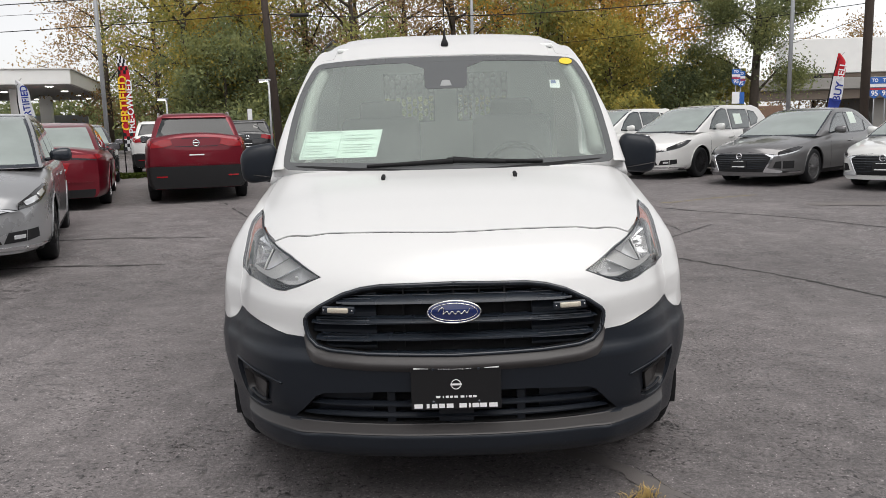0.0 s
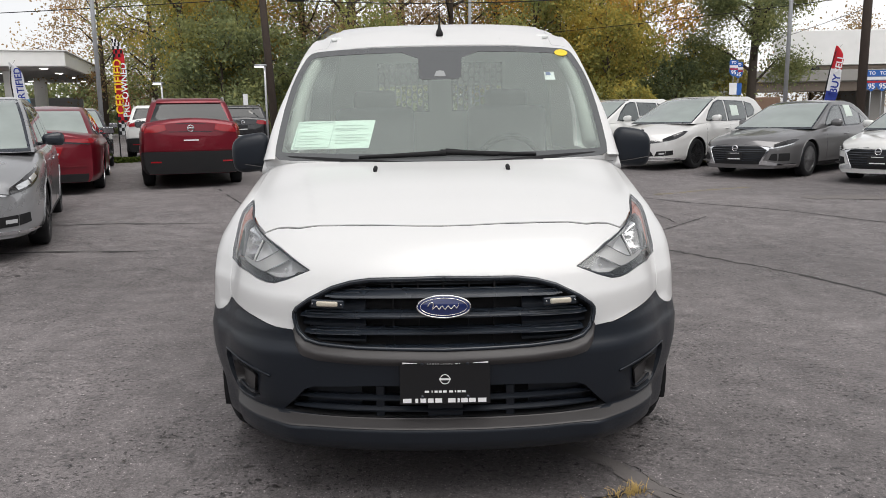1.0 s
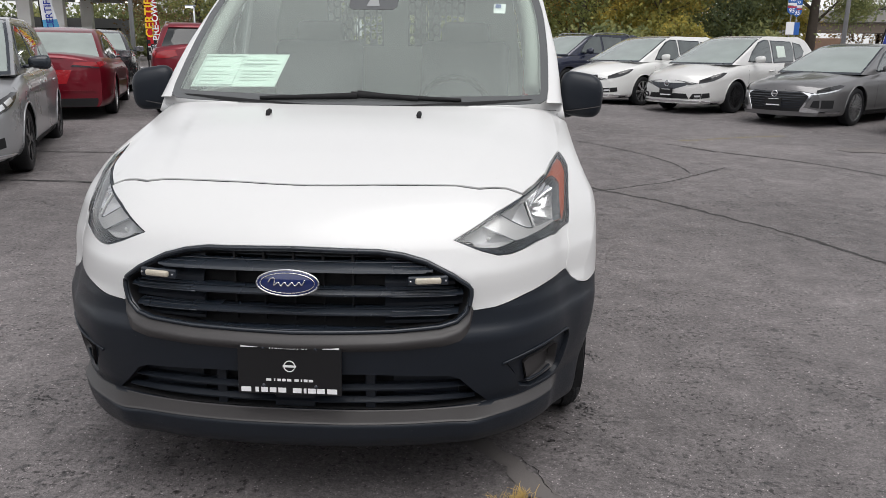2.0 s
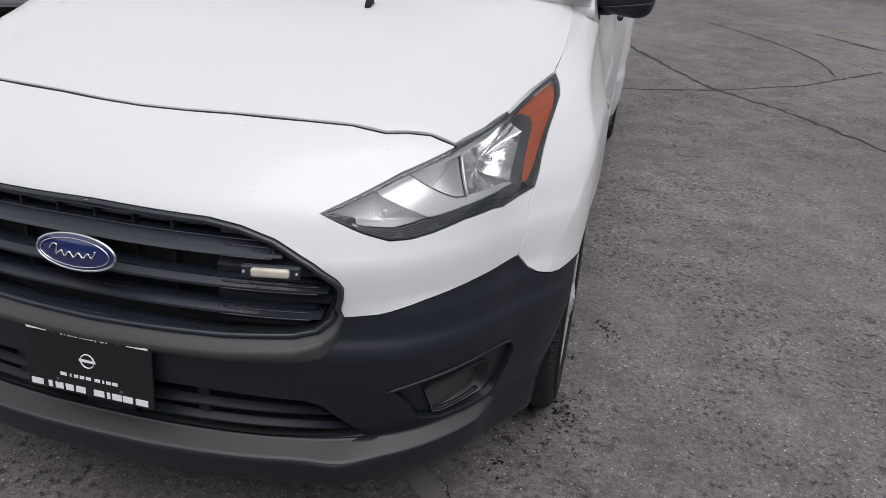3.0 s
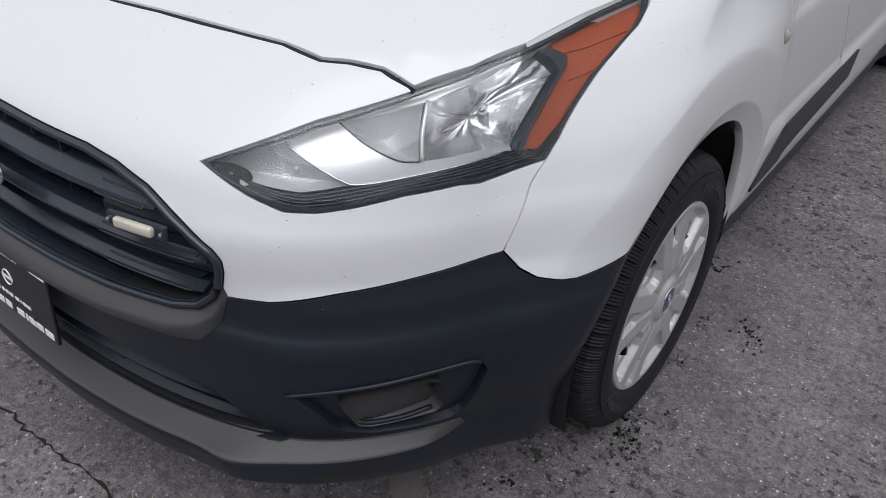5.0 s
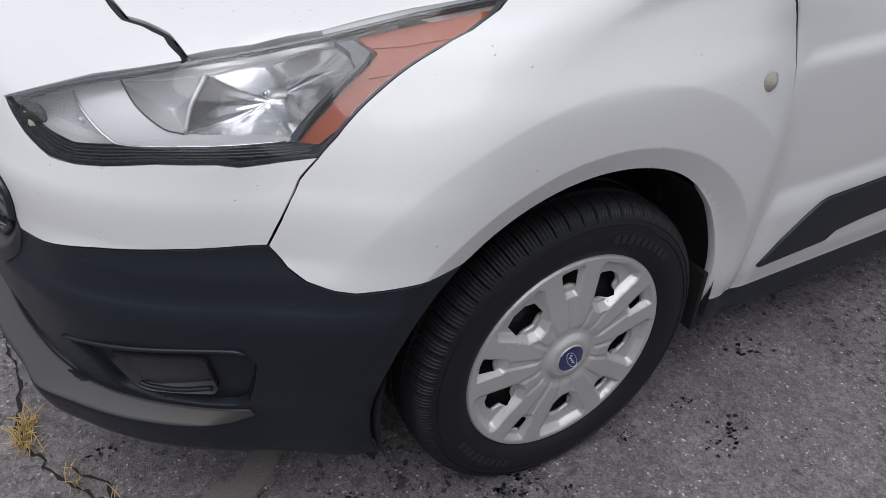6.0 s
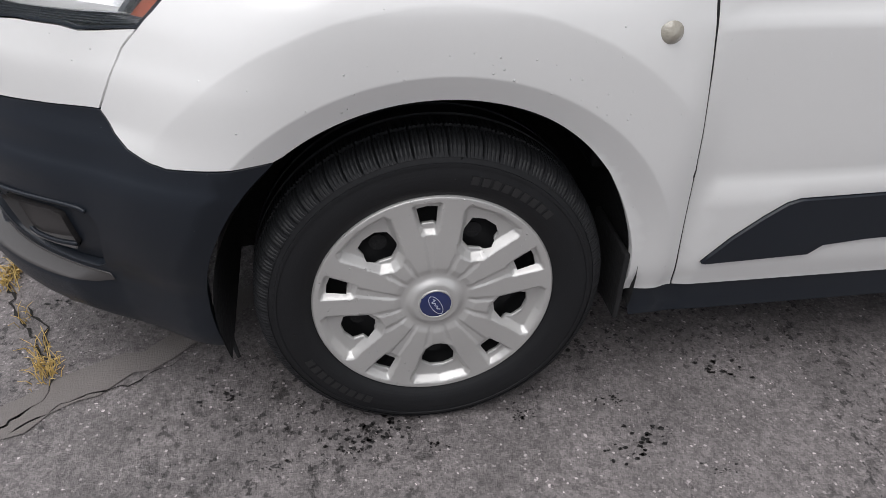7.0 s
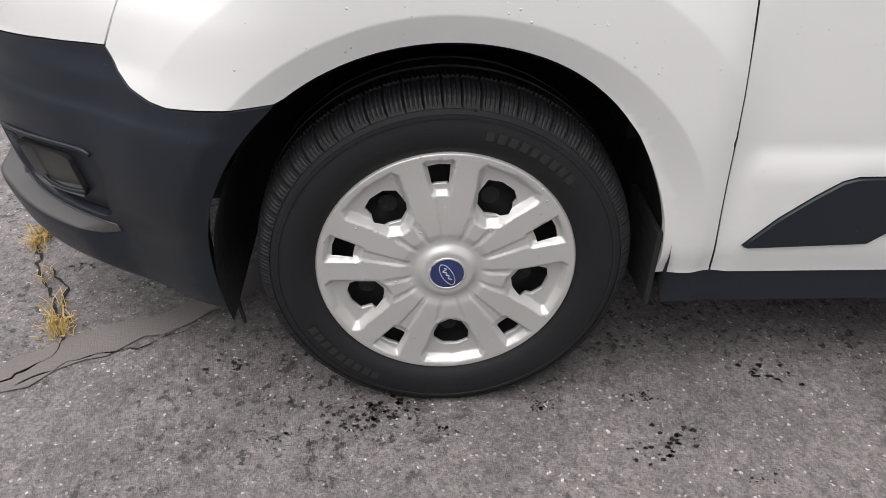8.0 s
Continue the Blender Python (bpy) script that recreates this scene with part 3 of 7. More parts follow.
for x in (-.22, .22):
    part("intake_post", box_bm((.03, .02, .11), (x, .036, .392), .005), PLASTIC, van)

# grille: frame, dark back, slats, closed side blades, badge and two small lamps
inner = [inset(both(GRILLE), .013)]
g_frame = panel("grille", [both(GRILLE), inner[0]], wall, GLOSS, van, .02, .001, .03, "glossy black grille with horizontal slats", .004)
recess("grille_back", inner[0], wall, .060, .99, MATT, g_frame, .04)
rim_line = dense(both(GRILLE)[np.r_[True, np.hypot(*np.diff(both(GRILLE), axis=0).T) > 1e-4]], .012)
rim_line = inset(rim_line, .006)
piece("grille_rim", *tube(set_in_by(wall, np.vstack([rim_line, rim_line[:1]]), -.003), .0068, 8), GLOSS, g_frame, "rounded gloss black rim")
# sloping ledge of the bumper under the grille, with painted skylight
rim_line = inset(rim_line, -.007)
rim_line = rim_line[rim_line[:, 1] < .652]
ends_ = smooth(.652, .615, rim_line[:, 1])
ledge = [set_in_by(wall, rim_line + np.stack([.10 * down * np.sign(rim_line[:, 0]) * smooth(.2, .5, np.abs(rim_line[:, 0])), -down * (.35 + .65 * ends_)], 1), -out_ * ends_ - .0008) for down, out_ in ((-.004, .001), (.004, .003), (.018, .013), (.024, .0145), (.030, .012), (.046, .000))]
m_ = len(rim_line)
piece("bumper_ledge", np.vstack(ledge), [(k * m_ + i, k * m_ + i + 1, (k + 1) * m_ + i + 1, (k + 1) * m_ + i) for k in range(5) for i in range(m_ - 1)], LIGHTENED_PLASTIC, van, "ledge under the grille, lightened to show skylight")


def inner_half(z):
    """How far the opening reaches sideways at a height."""
    pts = np.array([(.819, .24), (.80, .31), (.775, .375), (.742, .44), (.712, .48), (.69, .487), (.66, .485), (.63, .47), (.60, .43), (.585, .33)])[::-1]
    return float(np.interp(z, pts[:, 0], pts[:, 1]))


for z0, z1 in ((.750, .776), (.684, .702), (.627, .645)):
    w = inner_half((z0 + z1) / 2) - .002
    bar("slat", z0, z1, -w, w, -.003, GLOSS, g_frame, .05, .35, 48, .003)
    bar("slat_edge", z1 + .001, z1 + .006, -w * .97, w * .97, -.016, GLOSS, g_frame, .03, .35, 48, .003)
    # raised line round each end of the slat
    for s in (-1, 1):
        turn_ = [(x, zz) for zz, xs_ in ((z0 + (z1 - z0) * .12, np.linspace(.28, w - .02, 14)), (z0 + (z1 - z0) * .74, np.linspace(w - .02, .28, 14))) for x in xs_]
        line = []
        for x, zz in turn_:
            a_, h_ = F(s * x, zz - .003 * (x / w) ** 2)
            line.append(wall(np.array([a_]), np.array([h_]))[0] + (0, .0022 + (.0085 if zz > (z0 + z1) / 2 else 0), 0))
        piece("slat_bead", *tube(line, .0019, 6), GLOSS, g_frame)
bar("slat_face", .786, .806, -.25, .25, -.030, PLASTIC, g_frame, .03, .2, 30)
bar("slat_edge", .584, .590, -.36, .36, -.006, GLOSS, g_frame, .03, .35, 40, .003)
for z0, z1 in ((.778, .800), (.704, .747), (.647, .681), (.598, .624)):
    w = inner_half((z0 + z1) / 2) - .004
    for s in (-1, 1):
        bar("side_blade", z0, z1, s * .262, s * w, -.030, PLASTIC, g_frame, .02, .2, 14, .003)
    for x in (-.17, -.085, 0, .085, .17):
        part("grille_rib", box_bm((.006, .02, z1 - z0), (x, .052, (z0 + z1) / 2)), MATT, g_frame)


def oval(rx, rz, y, n=48):
    return [(rx * math.cos(2 * math.pi * k / n), y, rz * math.sin(2 * math.pi * k / n)) for k in range(n)]


def lens_disc(rx, rz, y0, dome, n=48, rings=5):
    verts, faces = [], []
    for r in range(rings + 1):
        q = 1 - r / rings
        verts += [(x * q, y0 - dome * (1 - q * q), z * q) for x, _, z in oval(rx, rz, 0, n)]
    for r in range(rings):
        for k in range(n):
            faces.append((r * n + k, r * n + (k + 1) % n, (r + 1) * n + (k + 1) % n, (r + 1) * n + k))
    return np.array(verts), faces


# badge: blue oval in a chrome rim, its writing drawn as one plain wavy stroke
tilt = Matrix.Translation((0, -.026, .731)) @ pose(0, 0, 0, -8)
badge = piece("badge", *lens_disc(.086, .035, 0, .008), BLUE, g_frame, "blue oval badge with a chrome rim")
badge.matrix_local = tilt
rim = piece("badge_rim", *tube(oval(.087, .036, .001) + oval(.087, .036, .001)[:1], .0030, 8, False), CHROME, g_frame)
rim.matrix_local = tilt
stroke = spline([(-.052, -.0080, .002), (-.044, -.0088, .013), (-.034, -.0094, .012), (-.036, -.0094, -.006), (-.024, -.0100, .003), (-.016, -.0104, -.007), (-.006, -.0106, .003), (.004, -.0106, -.007), (.014, -.0104, .003),
                 (.024, -.0100, -.006), (.034, -.0096, .004), (.042, -.0090, -.004), (.050, -.0082, .010)], 8)
piece("badge_stroke", *tube(stroke, .0018, 6), CHROME, g_frame).matrix_local = tilt
piece("badge_line", *tube(oval(.076, .028, -.0035) + oval(.076, .028, -.0035)[:1], .0012, 6, False), CHROME, g_frame).matrix_local = tilt

LED = material("clear_led_lens", (0.52, 0.47, 0.38), 0.2, coat=1.0, vary=0.2, scale=60, fine=0.2, fine_scale=200, bump=0.002, bump_scale=140)
for s in (-1, 1):
    m = Matrix.Translation((s * .386, .022, .735)) @ pose(0, 0, 0, -6, 0, s * 13)
    lamp = part("grille_lamp", box_bm((.115, .012, .027), (0, .004, 0), .005), GLOSS, g_frame, "small clear warning lamp")
    lamp.matrix_local = m
    part("lamp_lens", box_bm((.074, .014, .018), (0, -.004, 0), .0055, 3), LED, g_frame, "", True).matrix_local = m
    for k in (-1, 1):
        part("screw", box_bm((.006, .006, .006), (k * .050, -.004, 0), .002), CHROME, g_frame).matrix_local = m

# registration plate
plate = part("registration_plate", box_bm((.298, .006, .150), (0, 0, 0), .0025), PLATE, van, "black dealer plate with white print")
plate.matrix_local = Matrix.Translation((0, -.036, .480)) @ pose(0, 0, 0, -4)
lettering("FAIRFIELD, CT", .0165, PRINT, Matrix.Translation((-.002, -.0036, .065)) @ pose(0, 0, 0, 90), plate, bold=.0004, spacing=1.08)
for x in (-.115, .118):
    part("print_bar", box_bm((.048, .001, .0075), (x, -.0035, .066)), PRINT, plate)
for x, w in [(-.128, .030), (-.096, .010), (-.074, .020), (-.049, .020), (-.022, .024), (.022, .026), (.045, .008), (.065, .024), (.091, .024), (.124, .030)]:
    part("print_bar", box_bm((w * .94, .001, .0142), (x * .98, -.0035, -.062)), PRINT, plate)
for x, w in [(-.060, .016), (-.043, .004), (-.030, .011), (-.016, .011), (-.001, .013), (.020, .014), (.034, .004), (.046, .012), (.061, .014)]:
    part("print_bar", box_bm((w * .9, .001, .0070), (x, -.0035, -.032)), PRINT, plate)
ring = [(.0155 * math.cos(t), -.0036, .009 + .0155 * math.sin(t)) for t in np.linspace(0, 2 * math.pi, 28)]
piece("print_ring", *tube(ring, .0014, 6, False), PRINT, plate)
part("print_bar", box_bm((.038, .001, .006), (0, -.0036, .009)), PRINT, plate)
for x in (-.075, .075):
    for z in (.062, -.05):
        piece("plate_screw", *lens_disc(.006, .006, 0, .003, 12, 2), GLOSS, plate).matrix_local = Matrix.Translation((x, -.003, z))

# headlamps: dark housing, satin bezel, turn lamp, two bowls, dark ribs below, amber corner, clear cover
HEAD = LAMP_TOP + LAMP_BACK + LAMP_LOW
TURN = [(.462, .838), (.51, .858), (.562, .876), (.705, .8185), (.66, .812), (.626, .808), (.56, .815), (.495, .829)]
BEZEL = [(.562, .876), (.622, .902), (.69, .874), (.758, .849), (.799, .843), (.957, .840), (.9625, .834), (.90, .8285), (.818, .822), (.705, .8185)]
STRIP = [(.50, .868), (.562, .895), (.63, .918), (.70, .945), (.80, .980), (.86, .998), (.885, .990), (.868, .968), (.838, .957), (.751, .9205), (.738, .919), (.622, .902), (.562, .876), (.51, .858)]
BOWL_IN = [(.622, .902), (.68, .912), (.738, .919), (.77, .88), (.799, .843), (.758, .849), (.69, .874)]
BOWL_OUT = [(.747, .920), (.79, .940), (.838, .957), (.878, .962), (.915, .950), (.946, .934), (.953, .89), (.957, .840), (.88, .8415), (.803, .843), (.774, .882)]
DIVIDER = [(0.8666, 0.9613), (0.8936, 0.9618), (0.9383, 0.9494), (0.9567, 0.9361), (0.9712, 0.8356), (0.9616, 0.8351), (0.9604, 0.8883), (0.952, 0.931), (0.9144, 0.9476)]
AMBER_EDGE = [(0.8795, 0.9708), (0.9362, 0.9883), (0.9841, 1.009), (1.0168, 0.9939), (1.0301, 0.9677), (1.0257, 0.9296), (1.0207, 0.8976), (1.0177, 0.8644), (1.002, 0.8338), (0.9749, 0.8336), (0.976, 0.8774), (0.9683, 0.9148), (0.961, 0.9392), (0.9456, 0.9515)]
LOW_EDGE = [(.48, .834), (.552, .805), (.611, .788), (.659, .787), (.707, .792), (.783, .803), (.871, .807), (.94, .809), (1.0, .822)]
HIGH_EDGE = [(.495, .831), (.56, .814), (.626, .806), (.66, .810), (.705, .816), (.76, .8195), (.87, .825), (.9625, .832), (.99, .834)]


deep = set_in_by


def bowl(name, at, outline, rim_d, depth, mat, parent, shade, flutes=0.0):
    """A reflector: from its rim down to a small floor, by a rounded section, with flutes if wanted."""
    rim_ = dense(np.array(outline), .009)
    c = rim_.mean(0)
    m, rings = len(rim_), 7
    verts, faces = [], []
    for j in range(rings):
        q = 1 - j / (rings - .6)
        d = rim_d + depth * (1 - q * q) ** .8
        wave = flutes * np.sin(np.arange(m) * 2 * math.pi * 9 / m) * (q * (1.05 - q) * 4 if 0 < j else 0)
        verts.append(deep(at, c + (rim_ - c) * q, np.broadcast_to(d + wave, m)))
    for j in range(rings - 1):
        for k in range(m):
            faces.append((j * m + k, j * m + (k + 1) % m, (j + 1) * m + (k + 1) % m, (j + 1) * m + k))
    faces.append(tuple(range((rings - 1) * m, rings * m)))
    return piece(name, np.vstack(verts), faces, mat, parent, "", shade)


for s in (1, -1):
    at = wall if s > 0 else mirrored(wall)
    flip = s < 0
    lamp = panel("headlight", [HEAD, inset(np.array(HEAD), .007)], at, GLOSS, van, .03, .001, .012, "clear headlamp with an amber corner", -.001, flip)
    recess("housing", inset(np.array(HEAD), -.026), at, .085, 1.0, DARKLAMP, lamp, .03)
    panel("bezel", [BEZEL], at, SATIN, lamp, .015, 0, .035, "satin silver lamp bezel", -.028, flip)
    panel("bezel_strip", [STRIP], at, SATIN, lamp, .015, 0, .02, "", -.024, flip)
    bowl("turn_lamp", at, TURN, .030, .022, RIBBED, lamp, True)
    bowl("reflector", at, BOWL_IN, .030, .042, RIBBED, lamp, True)
    bowl("reflector", at, BOWL_OUT, .030, .052, REFLECT, lamp, True, .0011)
    panel("divider", [DIVIDER], at, GLOSS, lamp, .015, 0, .05, "", -.006, flip)
    panel("amber_lens", [AMBER_EDGE], at, AMBER, lamp, .02, 0, .02, "amber corner lens", -.020, flip)
    piece("amber_ridge", *tube(deep(at, [(.93, .955), (.97, .962), (1.02, .975)], [.019]), .0012, 5), AMBER, lamp)
    piece("amber_ridge", *tube(deep(at, [(.985, .92), (1.02, .93)], [.019]), .0012, 5), AMBER, lamp)
    for k, q in enumerate((.22, .42, .62, .82)):
        mixed_ = np.array(LOW_EDGE) * (1 - q) + np.array(HIGH_EDGE) * q
        piece("lower_rib", *tube(spline(deep(at, mixed_, .016 + .004 * k), 4), .0022, 5), GLOSS, lamp)
    piece("lower_trim", *[x for x in (np.vstack([deep(at, LOW_EDGE, [.016]), deep(at, HIGH_EDGE, .034)]), [(i, i + 1, 10 + i, 9 + i) for i in range(8)])], PLASTIC, lamp, "", False)
    panel("marker_lens", [np.array([(.508, .824), (.538, .8105), (.545, .814), (.514, .828)])], at, LED, lamp, .02, 0, .006, "", -.012, flip)
    edge_line = [(.562, .876), (.605, .859), (.655, .838), (.69, .8225), (.71, .8175), (.76, .8195), (.87, .826), (.955, .834)]
    piece("bezel_edge", *tube(spline(deep(at, edge_line, .026), 6), .0019, 6), CHROME, lamp)
    piece("bowl_fin", *tube(spline(deep(at, [(.742, .921), (.772, .882), (.801, .843)], .024), 6), .0036, 6), SATIN, lamp)
    piece("bowl_line", *tube(spline(deep(at, [(.622, .902), (.69, .874), (.758, .849), (.799, .842)], .027), 6), .0014, 5), GLOSS, lamp)
    # bulb in its holder
    c = deep(at, [(.875, .905)], .070)[0]
    way = Vector(deep(at, [(.875, .905)], 0.0)[0] - c).normalized() * .5 + Vector((0, -.5, 0))
    way = np.array(way)
    piece("bulb_shield", *tube([c, c + way * .040, c + way * .046], [.008, .008, .006], 12), SATIN, lamp)
    piece("bulb", *tube([c + way * .044, c + way * .050], [.005, .003], 10), CHROME, lamp)
    piece("turn_bulb", *tube([deep(at, [(.60, .845)], .055)[0], deep(at, [(.60, .845)], .040)[0]], [.007, .004], 10), SATIN, lamp)
    cover = panel("clear_cover", [HEAD], at, CLEAR, lamp, .03, .004, .0, "", .001, flip)
    cover.visible_shadow = False

# fenders, doors and side skin
FENDER_TOP = [S(.81, 1.015), S(.92, 1.04), S(1.05, 1.068), S(1.16, 1.09), S(1.215, 1.10)]
def SL(pts, step=.03):
    """A line of the side through the points (back, height), close enough to keep straight."""
    out = []
    for (y0, z0), (y1, z1) in zip(pts[:-1], pts[1:]):
        k = max(1, int(math.hypot(y1 - y0, z1 - z0) / step))
        out += [S(y0 + (y1 - y0) * i / k, z0 + (z1 - z0) * i / k) for i in range(k)]
    return out + [S(*pts[-1])]


DOOR_FRONT = SL(spline([(1.30, 1.06), (1.345, .98), (1.366, .90), (1.374, .80), (1.382, .70), (1.393, .573), (1.408, .42), (1.425, .286)], 10), .008)
fender_outline = LAMP_BACK[::-1] + FENDER_TOP + DOOR_FRONT + [S(1.38, .285), S(1.334, .284)] + arch(HUB[0], -5, 128, .412, .386, 90) + TONGUE[::-1] + FENDER_LINE[::-1]
SKIRT = SL([(1.461, .357), (1.51, .415), (1.563, .462), (1.600, .490), (1.625, .498), (2.36, .512), (2.36, .415), (1.80, .392), (1.712, .383), (1.687, .361), (1.47, .353)])
door_outline = DOOR_FRONT + [S(2.42, .285), S(2.42, 1.12), S(1.9, 1.115), S(1.45, 1.10)]
rear_outline = [S(2.424, 1.12), S(2.424, .285)] + [S(3.52, .285)] + arch(REAR_HUB, 184, -4, .41, .40, 30) + [S(4.45, .285), S(4.755, .30), S(4.755, 1.14), S(3.5, 1.13)]
for s in (1, -1):
    at = wall if s > 0 else mirrored(wall)
    flip = s < 0
    rings = [[S(HUB[0] + q * math.cos(radians(t)), HUB[1] + q * math.sin(radians(t))) for t in np.linspace(0, 150, 110)] for q in (.428, .446, .456, .462, .555, .562, .569)]
    fender = panel("fender", [fender_outline], at, WHITE, van, .014, .0022, .02, "", 0, flip, creases=rings)
    a, z = S(1.290, .830)
    p = at(np.array([a]), np.array([z]))[0]
    marker = piece("side_marker", *lens_disc(.0205, .0205, 0, .011, 24, 4), material("side_marker_lens", (.34, .32, .27), .2, coat=1.0, fine=.2, bump=.001, bump_scale=300), fender, "round clear side marker lamp")
    marker.matrix_local = Matrix.Translation(p) @ pose(0, 0, 0, 0, 0, 90 * s)
    door = panel("front_door", [door_outline, SKIRT], at, WHITE, van, .03, .0024, .02, "", 0, flip)
    panel("door_moulding", [SKIRT], at, PLASTIC, door, .03, .001, .015, "black plastic door moulding", .006, flip)
    # black strip laid in the door gap, standing in for shade there
    gap_line = np.array(DOOR_FRONT)
    piece("door_gap_shade", *tube(at(gap_line[:, 0], gap_line[:, 1]) - (s * .0085, 0, 0), .0062, 6), MATT, van)
    handle = np.array([S(2.15, .985), S(2.22, .99), S(2.30, .99)])
    piece("door_handle", *tube(at(handle[:, 0], handle[:, 1]) + (s * .03, 0, 0), .013, 8), GLOSS, door)
    panel("cargo_side", [rear_outline], at, WHITE, van, .05, .0016, .02, "", 0, flip)
    sill_ = [S(1.335, .283), S(3.55, .283), S(3.55, .215), S(1.345, .215)]
    panel("side_sill", [sill_], at, PLASTIC, van, .05, 0, .04, "dark plastic sill", -.004, flip)
    # wheel wells
    for yc, x_in in ((HUB[0], .52), (REAR_HUB, .52)):
        angles = np.linspace(-9, 197, 40)
        verts = [(s * x, yc + .403 * math.cos(radians(t)), HUB[1] + .403 * math.sin(radians(t))) for x in (.895, x_in) for t in angles]
        faces = [(i, i + 1, 40 + i + 1, 40 + i) for i in range(39)] + [tuple(range(40, 80))]
        piece("wheel_well", verts, faces, LINER, van)
    part("mud_flap", box_bm((.18, .012, .16), (s * .802, 1.312, .300), .004, 2, None), LINER, van)
    part("air_deflector", box_bm((.035, .008, .09), (s * .812, .540, .180), .003, 2, pose(0, 0, 0, 8, 0, s * 20)), LINER, van)


# ---- the van's cabin, roof and glass ----
def screen_y(x, z):
    return 1.03 + (z - 1.157) * 1.53 + .18 * x * x


def screen(x, z):
    return np.stack([x, screen_y(x, z), z + 0 * x], -1)


CABIN = spline([(1.05, .862), (1.15, .843), (1.22, .836), (1.33, .830), (1.43, .813), (1.55, .789), (1.665, .766), (1.755, .733), (1.81, .700), (1.845, .655), (1.87, .60)], 10)
ROOF = spline([(1.80, 1.682), (1.90, 1.735), (2.0, 1.788), (2.1, 1.833), (2.25, 1.875), (2.5, 1.903), (3.2, 1.918), (4.2, 1.90), (4.76, 1.85)], 10)


def cabin_side(y, z):
    x = np.interp(z, CABIN[:, 0], CABIN[:, 1])
    return np.stack([x + 0 * y, y + 0 * z, z + 0 * y], -1)


def roof_top(x, y):
    back = y - .18 * x * x
    z = np.interp(back, ROOF[:, 0], ROOF[:, 1]) - .034 * (np.abs(x) / .70) ** 4
    return np.stack([x, y, z], -1)


GLASS_EDGE = [(0, 1.147), (.33, 1.147), (.65, 1.153), (.745, 1.158), (.772, 1.172), (.780, 1.21), (.784, 1.29), (.785, 1.39), (.777, 1.505), (.759, 1.59), (.727, 1.675), (.708, 1.695), (.677, 1.706), (.575, 1.714), (.384, 1.720), (0, 1.724)]
ring_in = inset(both(GLASS_EDGE), .032)
panel("windscreen_surround", [both(GLASS_EDGE), ring_in], screen, FRIT, van, .03, 0, .004, "black printed band round the windscreen", .0025)
screen_glass = panel("windscreen", [both(GLASS_EDGE)], screen, GLASS, van, .06, .001, 0, "clear raked windscreen")
screen_glass.visible_shadow = False
# cowl under the glass
cowl = [(0, 1.012), (.25, 1.022), (.5, 1.062), (.7, 1.132), (.785, 1.205), (.76, 1.24), (.62, 1.17), (.35, 1.09), (0, 1.065)]


def cowl_at(x, y):
    return np.stack([x, y, 1.146 + .030 * smooth(0, .8, np.abs(x)) + 0 * y], -1)


panel("cowl_panel", [both(cowl)], cowl_at, MATT, van, .05, 0, .02)

# roof, from the header over the glass to the back
front_edge = [(x, float(1.895 + .18 * x * x)) for x in np.linspace(0, .560, 8)]
panel("roof", [both(front_edge + [(.580, 1.985), (.582, 2.2), (.582, 4.70), (0, 4.76)])], roof_top, WHITE, van, .06, 0, .02, "white ribbed roof")
# stations along the pillar and the roof's edge: the glass edge or the roof's seam, and the line on the cabin's side
RAIL = [(1.245, 1.150), (1.275, 1.185), (1.385, 1.275), (1.545, 1.39), (1.72, 1.505), (1.865, 1.60), (2.00, 1.695), (2.06, 1.738), (2.12, 1.770), (2.18, 1.790), (2.26, 1.802), (2.36, 1.812), (2.50, 1.820), (3.2, 1.826), (4.2, 1.815), (4.70, 1.795)]
INNER = [screen(np.array([x]), np.array([z]))[0] + (0, .002, .001) for x, z in ((.770, 1.160), (.780, 1.205), (.785, 1.29), (.786, 1.39), (.778, 1.506), (.760, 1.591), (.728, 1.676), (.698, 1.702), (.640, 1.711), (.565, 1.715))]
INNER += [roof_top(np.array([.562]), np.array([y]))[0] - (0, 0, .010) for y in (2.07, 2.20, 2.42, 3.2, 4.2, 4.70)]
